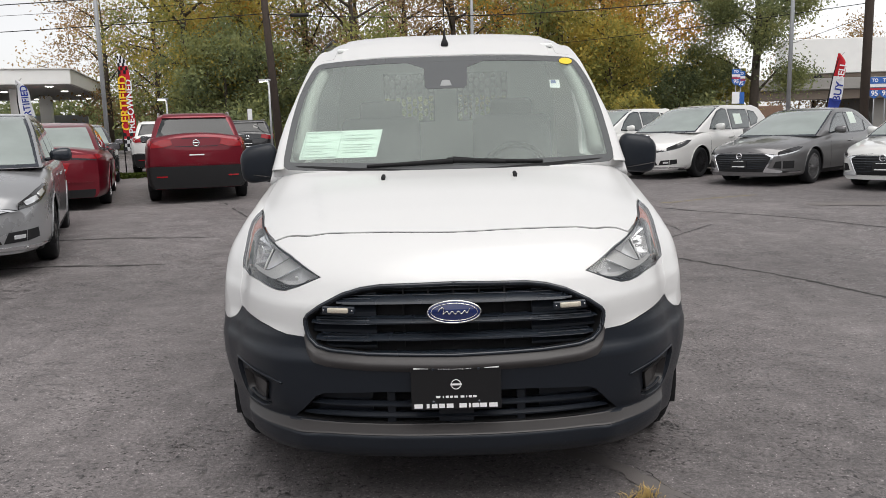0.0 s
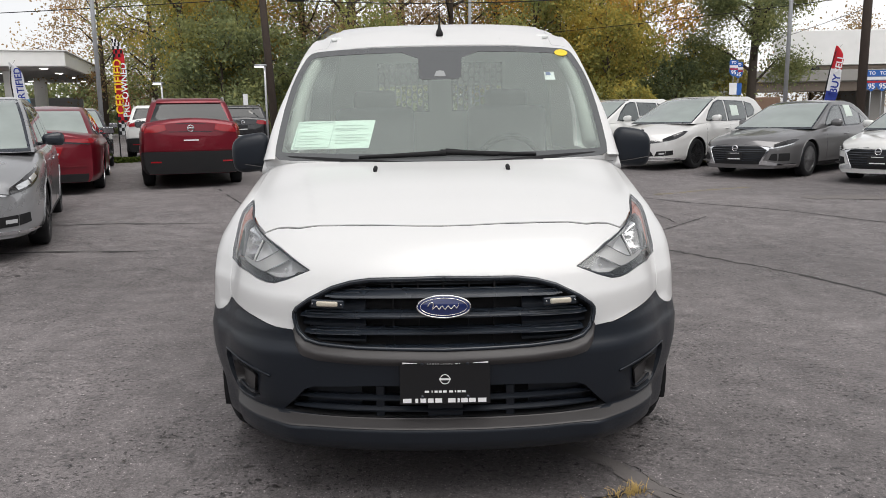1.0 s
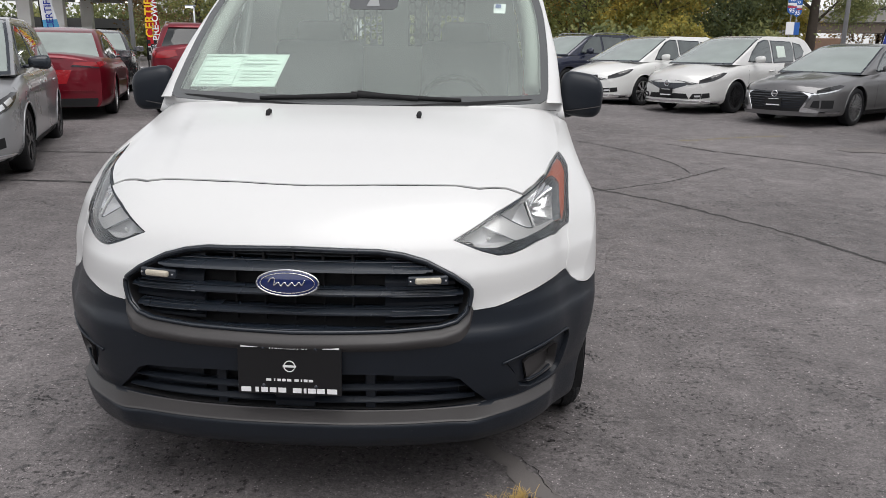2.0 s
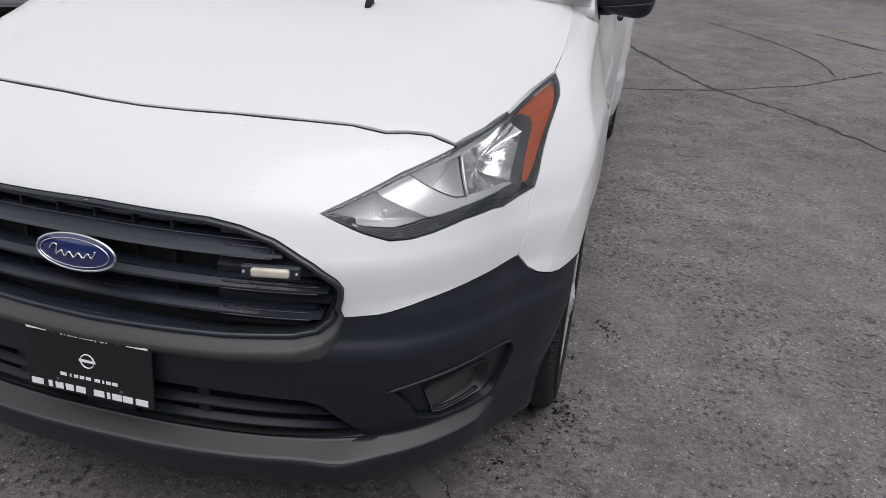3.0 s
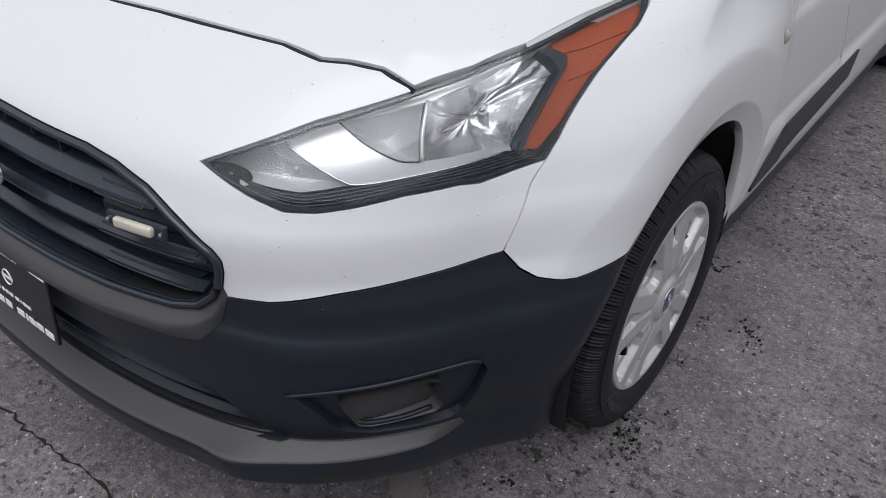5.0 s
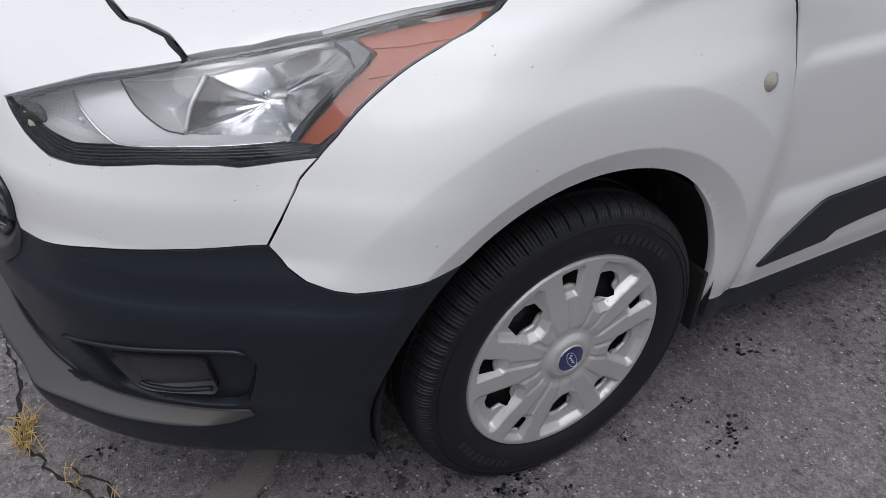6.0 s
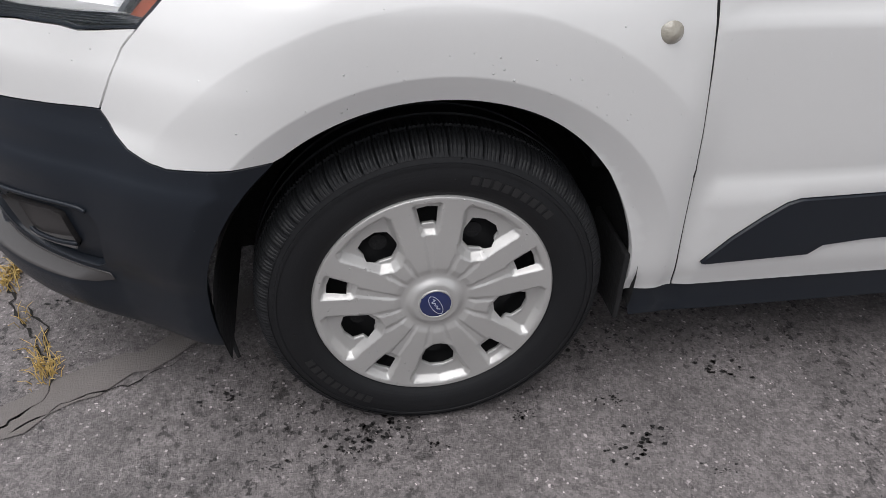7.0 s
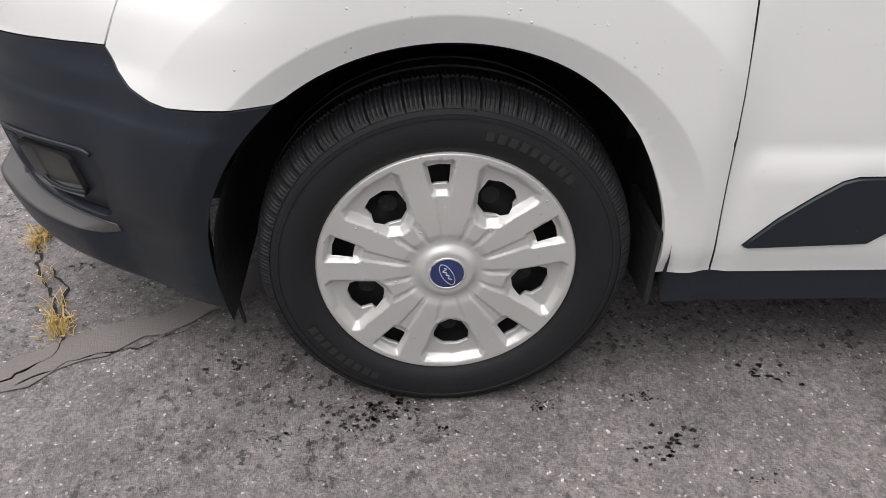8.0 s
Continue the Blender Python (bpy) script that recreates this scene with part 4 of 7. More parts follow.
for s in (1, -1):
    at = cabin_side if s > 0 else mirrored(cabin_side)
    pillar = [(1.215, 1.10), (1.30, 1.06), (1.42, 1.095), (1.9, 1.112), (2.42, 1.118), (4.755, 1.14), (4.735, 1.5)] + RAIL[::-1]
    side_glass = [(1.52, 1.155), (2.30, 1.165), (2.33, 1.20), (2.31, 1.62), (2.27, 1.65), (2.16, 1.65), (2.06, 1.615), (1.72, 1.38)]
    sail = [(1.33, 1.108), (1.35, 1.092), (1.48, 1.115), (1.66, 1.335), (1.57, 1.285)]
    panel("upper_side", [pillar, side_glass], at, WHITE, van, .05, 0, .03, "", 0, s < 0)
    pane = panel("door_window", [side_glass], at, GLASS, van, .08, .002, 0, "", -.006, s < 0)
    pane.visible_shadow = False
    panel("quarter_trim", [sail], at, GLOSS, van, .05, 0, .01, "black corner trim ahead of the door window", .0015, s < 0)
    # rounded skin of the pillar, turning over into the roof's edge
    outer = cabin_side(np.array(RAIL)[:, 0], np.array(RAIL)[:, 1])
    inner = np.array(INNER)
    turn_ = np.array([smooth(1.67, 1.72, p[2]) for p in inner])[:, None]
    fore = np.stack([outer[:, 0] + .001, inner[:, 1] + .012, outer[:, 2] * .4 + inner[:, 2] * .6 + .004], 1)
    over = np.stack([outer[:, 0] - .018, outer[:, 1] * .6 + inner[:, 1] * .4, outer[:, 2] * .35 + inner[:, 2] * .65 + .006], 1)
    knee = fore * (1 - turn_) + over * turn_
    rows_ = [spline(c * (s, 1, 1), 4) for c in (inner, knee, outer)]
    steps_ = np.linspace(0, 1, 8)
    skin = np.array([(1 - k) ** 2 * rows_[0] + 2 * k * (1 - k) * rows_[1] + k * k * rows_[2] for k in steps_])
    m_ = skin.shape[1]
    piece("pillar_skin", skin.reshape(-1, 3), [(k * m_ + i, k * m_ + i + 1, (k + 1) * m_ + i + 1, (k + 1) * m_ + i) for k in range(7) for i in range(m_ - 1)], WHITE, van)
    # the joint line ahead of the roof's side channel
    piece("roof_seam", *tube(skin[2, 30:52] + (0, 0, -.0006), .0014, 5), STEEL, van)
    # skin between the hood's edge and the fender
    ys_ = np.array([.84, .92, 1.0, 1.08, 1.16, 1.195])
    high_ = bonnet(s * np.interp(ys_, (.80, .92, 1.05, 1.16, 1.20), (.796, .801, .799, .789, .776)), ys_) - (0, 0, .004)
    low_ = np.array([wall(np.array([S(y_, z_)[0]]), np.array([z_]))[0] * (s, 1, 1) for y_, z_ in zip(np.interp(ys_, (.84, 1.195), (.83, 1.235)), np.interp(ys_, (.84, 1.195), (1.016, 1.10)))]) - (s * .002, 0, 0)
    post_ = np.array([(s * .842, 1.235, 1.125)])
    piece("hood_shoulder", np.vstack([high_, low_, post_]), [(i, i + 1, 7 + i, 6 + i) for i in range(5)] + [(5, 12, 11)], WHITE, van)
    # white corner between the hood's rear edge and the foot of the glass
    low_row = np.vstack([bonnet(s * np.array([.46, .55, .64, .70, .745, .770]), np.array([1.045, 1.070, 1.100, 1.125, 1.160, 1.190])) - (0, 0, .003), [(s * .842, 1.235, 1.125)]])
    high_row = np.vstack([screen(s * np.array([.46, .55, .64, .70, .745, .774]), np.array([1.1495, 1.151, 1.153, 1.1555, 1.158, 1.176])), [(s * .826, 1.285, 1.20)]])
    mid_row = (low_row + high_row) / 2 + (0, -.004, .004)
    piece("cowl_corner", np.vstack([low_row, mid_row, high_row]), [(k * 7 + i, k * 7 + i + 1, k * 7 + i + 8, k * 7 + i + 7) for k in range(2) for i in range(6)], WHITE, van)
    # pale inner pillar
    inner_line = [(s * (GLASS_EDGE[i][0] - .065), screen_y(GLASS_EDGE[i][0], GLASS_EDGE[i][1]) + .06, GLASS_EDGE[i][1]) for i in (5, 7, 8, 9, 10)]
    piece("pillar_trim", *tube(inner_line, .034, 8), TRIM, van, "pale cabin pillar trim")

# back of the van with two glazed doors
for s in (1, -1):
    door = [(s * .012, .34), (s * .80, .34), (s * .84, 1.12), (s * .66, 1.80), (s * .58, 1.84), (s * .012, 1.848)]
    hole = [(s * .10, 1.16), (s * .70, 1.16), (s * .62, 1.62), (s * .10, 1.64)]
    back = panel("rear_door", [door, hole], lambda x, z: np.stack([x, 4.77 - .05 * np.abs(x) ** 2 + 0 * z - .08 * smooth(1.1, 1.8, z), z + 0 * x], -1), WHITE, van, .1, 0, .03)
    panel("rear_window", [hole], lambda x, z: np.stack([x, 4.765 - .05 * np.abs(x) ** 2 + 0 * z - .08 * smooth(1.1, 1.8, z), z + 0 * x], -1), REARGLASS, van, .2, .002, 0).visible_shadow = False
    part("tail_lamp", box_bm((.10, .06, .62), (s * .86, 4.74, .92), .02), material("red_tail_lens", (.35, .01, .012), .15, coat=1.0), van, "red tail lamp")
part("rear_bumper", box_bm((1.78, .14, .26), (0, 4.76, .40), .04, 3), PLASTIC, van, "", True)
part("underbody", box_bm((1.0, 4.3, .10), (0, 2.45, .27), .02), LINER, van)
part("floor_pan", box_bm((1.60, 3.2, .04), (0, 3.05, .62), .01), LINER, van)
part("firewall", box_bm((1.5, .03, .62), (0, 1.28, .80), .01), MATT, van)
part("engine_bay_floor", box_bm((1.0, .95, .03), (0, .75, .45), .01), MATT, van)
part("crash_beam", box_bm((1.02, .04, .40), (0, .135, .62), .01), MATT, van)

# cabin: dashboard, wheel, seats, partition
part("dashboard", box_bm((1.46, .42, .30), (0, 1.50, .98), .06, 3), SEAT, van, "dark grey dashboard", True)
rim_pts = [(.37 + .18 * math.cos(t), 1.80 - .06 * math.sin(t), 1.06 + .175 * math.sin(t)) for t in np.linspace(0, 2 * math.pi, 33)]
piece("steering_wheel", *tube(rim_pts, .016, 8, False), MATT, van)
for s in (-1, 1):
    seat = part("front_seat", box_bm((.50, .52, .16), (s * .40, 2.05, .80), .05, 3), SEAT, van, "dark cloth front seat", True)
    part("backrest", box_bm((.48, .14, .62), (s * .40, 2.30, 1.10), .05, 3, pose(0, 0, 0, -8)), SEAT, seat, "", True)
    part("headrest", box_bm((.26, .10, .18), (s * .40, 2.36, 1.42), .04, 3), SEAT, seat, "", True)
at_wall = lambda x, z: np.stack([x, 2.50 + 0 * x, z + 0 * x], -1)
openings = [np.array([(x0, 1.38), (x1, 1.38), (x1, 1.68), (x0, 1.68)]) for x0, x1 in ((-.39, -.07), (.07, .39))]
partition = panel("partition", [np.array([(-.73, .64), (.73, .64), (.68, 1.50), (.60, 1.80), (-.60, 1.80), (-.68, 1.50)])] + openings, at_wall, PALE, van, .2, 0, .02, "pale steel partition with two wire windows")
ROUND = np.array([(.0145 * math.copysign(abs(math.cos(t)) ** .7, math.cos(t)), .026 * math.sin(t)) for t in np.linspace(0, 2 * math.pi, 12, endpoint=False)])
for x0 in (-.39, .07):
    cells = [ROUND + (x0 + .022 + .0345 * i, 1.412 + .059 * j + (i % 2) * .0295) for i in range(9) for j in range(5 - i % 2)]
    panel("partition_mesh", [np.array([(x0, 1.38), (x0 + .32, 1.38), (x0 + .32, 1.68), (x0, 1.68)])] + cells, at_wall, STEEL, partition, .1, 0, .006, "grey punched mesh", -.003)
part("headliner", box_bm((1.24, 2.5, .02), (0, 3.35, 1.79), .008), PALE, van, "pale roof lining")
part("headliner", box_bm((1.10, .28, .02), (0, 2.34, 1.775), .008), PALE, van, "pale roof lining")

# camera housing and mirror stalk behind the glass
cam_edge = [(0, 1.535), (.092, 1.535), (.110, 1.550), (.116, 1.655), (.20, 1.688), (.235, 1.712), (0, 1.716)]
cam_box = panel("camera_housing", [both(cam_edge)], screen, FRIT, van, .03, 0, .004, "black camera housing behind the windscreen", .0020)
panel("housing_lens", [both([(0, 1.548), (.030, 1.549), (.020, 1.578), (0, 1.581)])], screen, STEEL, cam_box, .03, 0, .001, "", .0035)

# papers and stickers in the windscreen
def on_screen(name, outline, mat, label, parent=van, lift=-.005):
    return panel(name, [outline], screen, mat, parent, .04, 0, .001, label, lift)


sheet = on_screen("window_sheet", [(-.708, 1.205), (-.697, 1.335), (-.315, 1.338), (-.335, 1.212)], PAPER, "pale printed sheet inside the windscreen")
INK = material("grey_print", (0.46, 0.53, 0.49), 0.7, vary=0.1)


def ink_line(x0, z0, x1, z1, w):
    d = np.array((x1 - x0, z1 - z0), float)
    n = np.array((-d[1], d[0])) / np.hypot(*d) * w / 2
    a, b = np.array((x0, z0)), np.array((x1, z1))
    panel("print_line", [np.array([a - n, b - n, b + n, a + n])], screen, INK, sheet, .08, 0, 0, "", -.0025)


for q in [(-.695, 1.212, -.690, 1.325, .003), (-.695, 1.212, -.525, 1.214, .003), (-.690, 1.325, -.512, 1.327, .003), (-.525, 1.214, -.512, 1.327, .003), (-.505, 1.296, -.345, 1.298, .003)]:
    ink_line(*q)
for k, z in enumerate((1.312, 1.288, 1.268, 1.256, 1.244, 1.232)):
    ink_line(-.50, z, -.50 + (.14, .10, .15, .14, .15, .12)[k], z + .001, .0022)
    ink_line(-.68, z - .004, -.68 + (.05, .12, .10, .13, .08, .11)[k], z - .003, .0022)
t = np.linspace(0, 2 * math.pi, 24, endpoint=False)
on_screen("round_sticker", np.stack([.664 + .037 * np.cos(t), 1.679 + .019 * np.sin(t)], 1), YELLOW, "yellow round sticker on the windscreen", van, .005)
sq = on_screen("small_sticker", [(.548, 1.531), (.602, 1.531), (.604, 1.576), (.550, 1.576)], PRINT, "small white and blue sticker on the windscreen")
panel("print_patch", [np.array([(.556, 1.554), (.582, 1.554), (.583, 1.572), (.557, 1.572)])], screen, material("sticker_blue", (.05, .10, .30), .5), sq, .05, 0, 0, "", -.003)

# wipers, washer nozzles, aerial
def wiper(pivot, tip_):
    p0, p1 = np.array(pivot), np.array(tip_)
    path = [np.array((x, screen_y(x, z) - .016, z)) for x, z in (p0 + (p1 - p0) * k for k in np.linspace(0, 1, 12))]
    arm = piece("wiper", *tube(path, np.linspace(.014, .008, 12), 6), MATT, van, "black windscreen wiper")
    piece("wiper_blade", *tube([q + (0, .008, -.006) for q in path[2:]], .009, 5), MATT, arm)


wiper((.02, 1.182), (-.372, 1.168))
wiper((-.005, 1.186), (.43, 1.170))
wiper((.02, 1.190), (.26, 1.172))
for x in (-.283, .283):
    z = seam_z(x, .845)
    piece("washer_nozzle", *tube([(x, .835, z - .004), (x, .85, z + .010), (x, .868, z + .014), (x, .885, z + .002)], [.007, .010, .009, .004], 8), MATT, van)
zr = float(roof_top(np.array([0.0]), np.array([2.02]))[0, 2])
aerial = piece("aerial", *tube([(0, 2.012, zr - .012), (0, 2.016, zr + .006), (0, 2.02, zr + .020), (0, 2.024, zr + .034), (0, 2.032, zr + .060), (0, 2.042, zr + .092)], [.020, .021, .017, .010, .0055, .0035], 12), MATT, van, "black roof aerial")
piece("mast", *tube([(0, 2.04, zr + .085), (0, 2.16, zr + .40)], [.0034, .0022], 6), MATT, aerial)

# door mirrors
for s in (1, -1):
    shell = bmesh.new()
    bmesh.ops.create_uvsphere(shell, u_segments=28, v_segments=18, radius=1.0)
    for v in shell.verts:
        x, y, z = v.co
        sq_ = lambda c, p: math.copysign(abs(c) ** p, c)
        v.co = (sq_(x, .6) * .092, sq_(y, .7) * .062 * (1 if y < 0 else .35), sq_(z, .6) * .092 * (1 - .06 * x * s) - .012 * x * s)
    bmesh.ops.transform(shell, matrix=Matrix.Translation((s * .930, 1.36, 1.184)) @ pose(0, 0, 0, 0, s * 4, -s * 8), verts=shell.verts)
    mir = part("door_mirror", shell, PLASTIC, van, "dark plastic door mirror", True)
    piece("mirror_arm", *tube([(s * .835, 1.40, 1.115), (s * .88, 1.385, 1.115), (s * .93, 1.37, 1.13)], [.035, .03, .028], 10), PLASTIC, mir)
    piece("mirror_joint", *tube([(s * (.930 + u), 1.36 - .062 * (1 - min(1, abs(u / .092)) ** 3.3) ** .7 - s * .14 * u - .001, 1.128 + .16 * u) for u in np.linspace(-.075, .08, 9)], .0022, 6), LIGHTENED_PLASTIC, mir)
    part("mirror_glass", box_bm((.14, .004, .17), (s * .930, 1.387, 1.184), .0015), CHROME, mir)

# ---- wheels of the van ----
def revolve(profile, n, axis="x"):
    """Verts and faces of a profile (across, radius) turned about the x axis."""
    verts, faces, m = [], [], len(profile)
    for k in range(n):
        c, s = math.cos(2 * math.pi * k / n), math.sin(2 * math.pi * k / n)
        verts += [(x, r * c, r * s) for x, r in profile]
    for k in range(n):
        j = (k + 1) % n
        for i in range(m - 1):
            faces.append((k * m + i, j * m + i, j * m + i + 1, k * m + i + 1))
    return np.array(verts), faces


def van_tyre(parent):
    """Sidewall with a stepped shoulder, cut by one wide groove and three fine sipes in every lug."""
    out = spline([(.070, .226), (.098, .2275), (.108, .236), (.1155, .252), (.1175, .272), (.1150, .292)], 3).tolist()
    out += [(.1165, .2925), (.1160, .298), (.1120, .2985), (.1085, .307), (.1100, .3075), (.1050, .3165), (.097, .3245), (.086, .3305), (.070, .3340), (.052, .3352)]
    tread = [(.050, .3275), (.043, .3275), (.041, .3355), (.010, .3360), (.008, .3285), (.001, .3285), (-.001, .3360), (-.032, .3355), (-.034, .3275), (-.041, .3275), (-.043, .3352), (-.075, .331), (-.095, .30), (-.09, .25), (-.08, .225)]
    profile = out + tread
    lugs, per = 66, 12
    n, m = lugs * per, len(profile)
    verts, faces = revolve(profile, n)
    for k in range(n):
        cut = .0075 if k % per == 0 else .0028 if k % per in (3, 6, 9) else 0.0
        for i, (x, r) in enumerate(profile):
            if cut and r > .3120 and x > .04:
                verts[k * m + i] *= (1, (r - cut) / r, (r - cut) / r)
    low = verts[:, 2] < -HUB[1] + .0015
    verts[low, 2] = -HUB[1] + .0015
    return piece("tyre", verts, faces, RUBBER, parent, "black tyre with a stepped shoulder and fine sipes", False)


MARK = material("moulded_rubber_marks", (.016, .016, .017), .5)


def moulded_marks(parent):
    """The maker's mark on the sidewall as plain raised bars."""
    for start in (206, 42):
        for c in range(9):
            a0, a1 = radians(start + c * 4.2), radians(start + c * 4.2 + 2.9)
            ring_ = [(.1190, rr * math.cos(a), rr * math.sin(a)) for rr in (.262, .278) for a in (a0, (a0 + a1) / 2, a1)]
            v = np.array(ring_ + [(x - .004, y, z) for x, y, z in ring_])
            piece("moulded_mark", v, [(0, 1, 4, 3), (1, 2, 5, 4), (0, 3, 9, 6), (2, 8, 11, 5), (3, 4, 10, 9), (4, 5, 11, 10), (0, 6, 7, 1), (1, 7, 8, 2)], MARK, parent, "", False)


def polar(r, a):
    return (r * math.cos(radians(a)), r * math.sin(radians(a)))


def off_loop(p, q, loop):
    """Distance of points from a closed outline, positive inside."""
    pts = np.stack([np.ravel(p), np.ravel(q)], 1)
    a, b = loop, np.roll(loop, -1, axis=0)
    ab = b - a
    t = np.clip(np.einsum("nij,ij->ni", pts[:, None] - a[None], ab) / np.einsum("ij,ij->i", ab, ab), 0, 1)
    d = np.min(np.linalg.norm(pts[:, None] - (a[None] + t[..., None] * ab[None]), axis=2), axis=1)
    return np.where(inside(pts, [loop]), d, -d).reshape(np.shape(p))


def van_wheel(hub_m):
    """Silver ten-window wheel cover in a tyre: five wide and five narrow pockets between flat arms."""
    whl = new("wheel")
    whl.parent = van
    whl.matrix_local = hub_m
    van_tyre(whl)
    piece("steel_wheel", *revolve([(.066, .02), (.064, .08), (.050, .11), (.062, .145), (.050, .17), (.040, .20), (.075, .222), (.10, .2305)], 48), MATT, whl)
    for k in range(5):
        y, z = polar(.057, 59 + 72 * k)
        piece("lug_nut", *tube([(.05, y, z), (.085, y, z)], .013, 6), STEEL, whl, "", False)
        y, z = polar(.150, 59 + 72 * k)
        piece("wheel_opening", *tube([(.0655, y - .004, z), (.0665, y - .004, z)], .017, 14), LINER, whl, "", False)
    R = .2302
    holes, wide, slim = [], [], []
    for k in range(5):
        c = 59 + 72 * k
        holes.append(np.array([polar(.121, c), polar(.131, c - 9), polar(.150, c - 12.5), polar(.176, c - 11), polar(.188, c - 5), polar(.190, c + 3), polar(.184, c + 10), polar(.156, c + 12.5), polar(.131, c + 9)]))
        wide.append(np.array([polar(.108, c - 5), polar(.108, c + 5), polar(.124, c + 13.5), polar(.160, c + 15.5), polar(.205, c + 17.5), polar(.2175, c + 15), polar(.2185, c), polar(.2175, c - 15), polar(.205, c - 17.5), polar(.160, c - 15.5), polar(.124, c - 13.5)]))
        c += 36
        holes.append(np.array([polar(.166, c - 4.6), polar(.203, c - 5.4), polar(.205, c), polar(.203, c + 5.4), polar(.166, c + 4.6)]))
        slim.append(np.array([polar(.152, c - 6.0), polar(.152, c + 6.0), polar(.190, c + 7.2), polar(.2165, c + 7.6), polar(.2175, c), polar(.2165, c - 7.6), polar(.190, c - 7.2)]))

    def face(p, q):
        r, a = np.hypot(p, q), np.degrees(np.arctan2(q, p))
        big = np.abs((a - 59 + 36) % 72 - 36)
        small = np.abs((a - 95 + 36) % 72 - 36)
        x = .1085 + .0035 * smooth(.19, .08, r) + .0060 * smooth(.056, .040, r) - .004 * smooth(.080, .062, r) * smooth(.044, .060, r)
        for loop in wide:
            x = x - .0165 * np.clip(off_loop(p, q, loop) / .0100, 0, 1) * smooth(.240, .200, r)
        for loop in slim:
            x = x - .0125 * np.clip(off_loop(p, q, loop) / .0070, 0, 1) * smooth(.235, .205, r)
        # shallow flutes run from every window to the hub
        x = x - .0024 * np.clip((4.4 - small) / 1.2, 0, 1) * smooth(.060, .085, r) * smooth(.160, .150, r)
        x = x - .0024 * np.clip((big - 7) / 2.0, 0, 1) * np.clip((14.5 - big) / 2.0, 0, 1) * smooth(.058, .075, r) * smooth(.122, .105, r)
        x = x - .007 * np.clip((r - .2255) / .0047, 0, 1) ** 2
        return np.stack([x, p, q], -1)

    flutes = [np.array([polar(q_, 95 + 72 * k + o) for q_ in np.linspace(.064, .148, 18)]) for k in range(5) for o in (-4.4, -3.2, 3.2, 4.4)]
    flutes += [np.array([polar(q_, 59 + 72 * k + o) for q_ in np.linspace(.064, .102, 9)]) for k in range(5) for o in (-14.5, -12.5, -9, -7, 7, 9, 12.5, 14.5)]
    rings_ = [np.array([polar(q_, a) for a in np.linspace(0, 360, 181)]) for q_ in (.2225, .2255, .2280)]
    loops = [np.array([polar(R, a) for a in np.linspace(0, 360, 180, endpoint=False)])] + holes
    panel("wheel_cover", loops, face, SILVER, whl, .0042, 0, .014, "silver plastic wheel cover with ten windows", weld=True, creases=[np.vstack([c_, c_[:1]]) for l in wide + slim for c_ in (dense(l, .006), dense(inset(l, .0100 if l[0] @ l[0] < .0145 else .0070), .006))] + rings_ + flutes)
    t_ = [polar(.0315, a) for a in np.linspace(0, 360, 33)]
    v, f = lens_disc(.0315, .0315, 0, .003, 32, 3)
    on_hub = Matrix.Translation((.1185, 0, 0)) @ pose(0, 0, 0, 0, 0, 90)
    boss = piece("centre_badge", v, f, BLUE, whl, "round blue centre badge")
    boss.matrix_local = on_hub
    piece("badge_ring", *tube([(x, .0005, z) for x, z in t_], .0022, 6, False), SILVER, whl).matrix_local = on_hub
    PALE_INK = material("badge_pale", (.45, .48, .60), .3)
    turned = on_hub @ Matrix.Translation((0, -.0034, 0)) @ pose(0, 0, 0, 0, 62, 0)
    ring_ = oval(.0235, .0098, 0, 32)
    piece("badge_line", *tube(ring_ + ring_[:1], .0007, 5, False), PALE_INK, whl).matrix_local = turned
    flow = spline([(-.015, 0, .001), (-.011, 0, .004), (-.009, 0, -.004), (-.004, 0, .001), (0, 0, -.002), (.004, 0, .002), (.008, 0, -.002), (.013, 0, .003)], 5)
    piece("badge_stroke", *tube(flow, .0009, 5), PALE_INK, whl).matrix_local = turned
    return whl


moulded_marks(van_wheel(Matrix.Translation((.800, HUB[0], HUB[1]))))
for x, y, turn in ((-.800, HUB[0], 180), (.795, REAR_HUB, 0), (-.795, REAR_HUB, 180)):
    van_wheel(Matrix.Translation((x, y, HUB[1])) @ pose(0, 0, 0, 0, 0, turn))

# ---- the lot: one sheet that rises gently behind the van and runs on to the horizon ----
def ground_z(x, y):
    x, y = np.asarray(x, float), np.asarray(y, float)
    rise = .026 * np.maximum(0, np.minimum(y, 15.0) - 4.2) * smooth(3.0, 7.0, y)
    return rise + .07 * smooth(-2.4, -4.0, x) * smooth(3.0, 5.0, y) * smooth(11.0, 8.5, y) - .09 * smooth(2.0, 4.0, x) * smooth(8.0, 12.0, y)


def ground_sheet():
    ys = np.r_[-400, -120, -40, -12, -6, np.arange(-3, 8, .5), np.arange(8, 16, 1), 18, 24, 40, 80, 200, 900]
    xs = np.r_[-900, -200, -80, -40, -20, -10, np.arange(-6, 10, 1), 12, 20, 40, 80, 200, 900]
    X, Y = np.meshgrid(xs, ys)
    v = np.stack([X, Y, ground_z(X, Y)], -1).reshape(-1, 3)
    w = len(xs)
    f = [(j * w + i, j * w + i + 1, (j + 1) * w + i + 1, (j + 1) * w + i) for j in range(len(ys) - 1) for i in range(w - 1)]
    return tagged(piece("ground", v, f, ASPHALT, None, "worn grey asphalt lot with stone grains and damp spots"), "", "ground", "", "structure")


ground_sheet()

# ---- cracks, patches and dry grass in the asphalt ----
rng = random.Random(4)


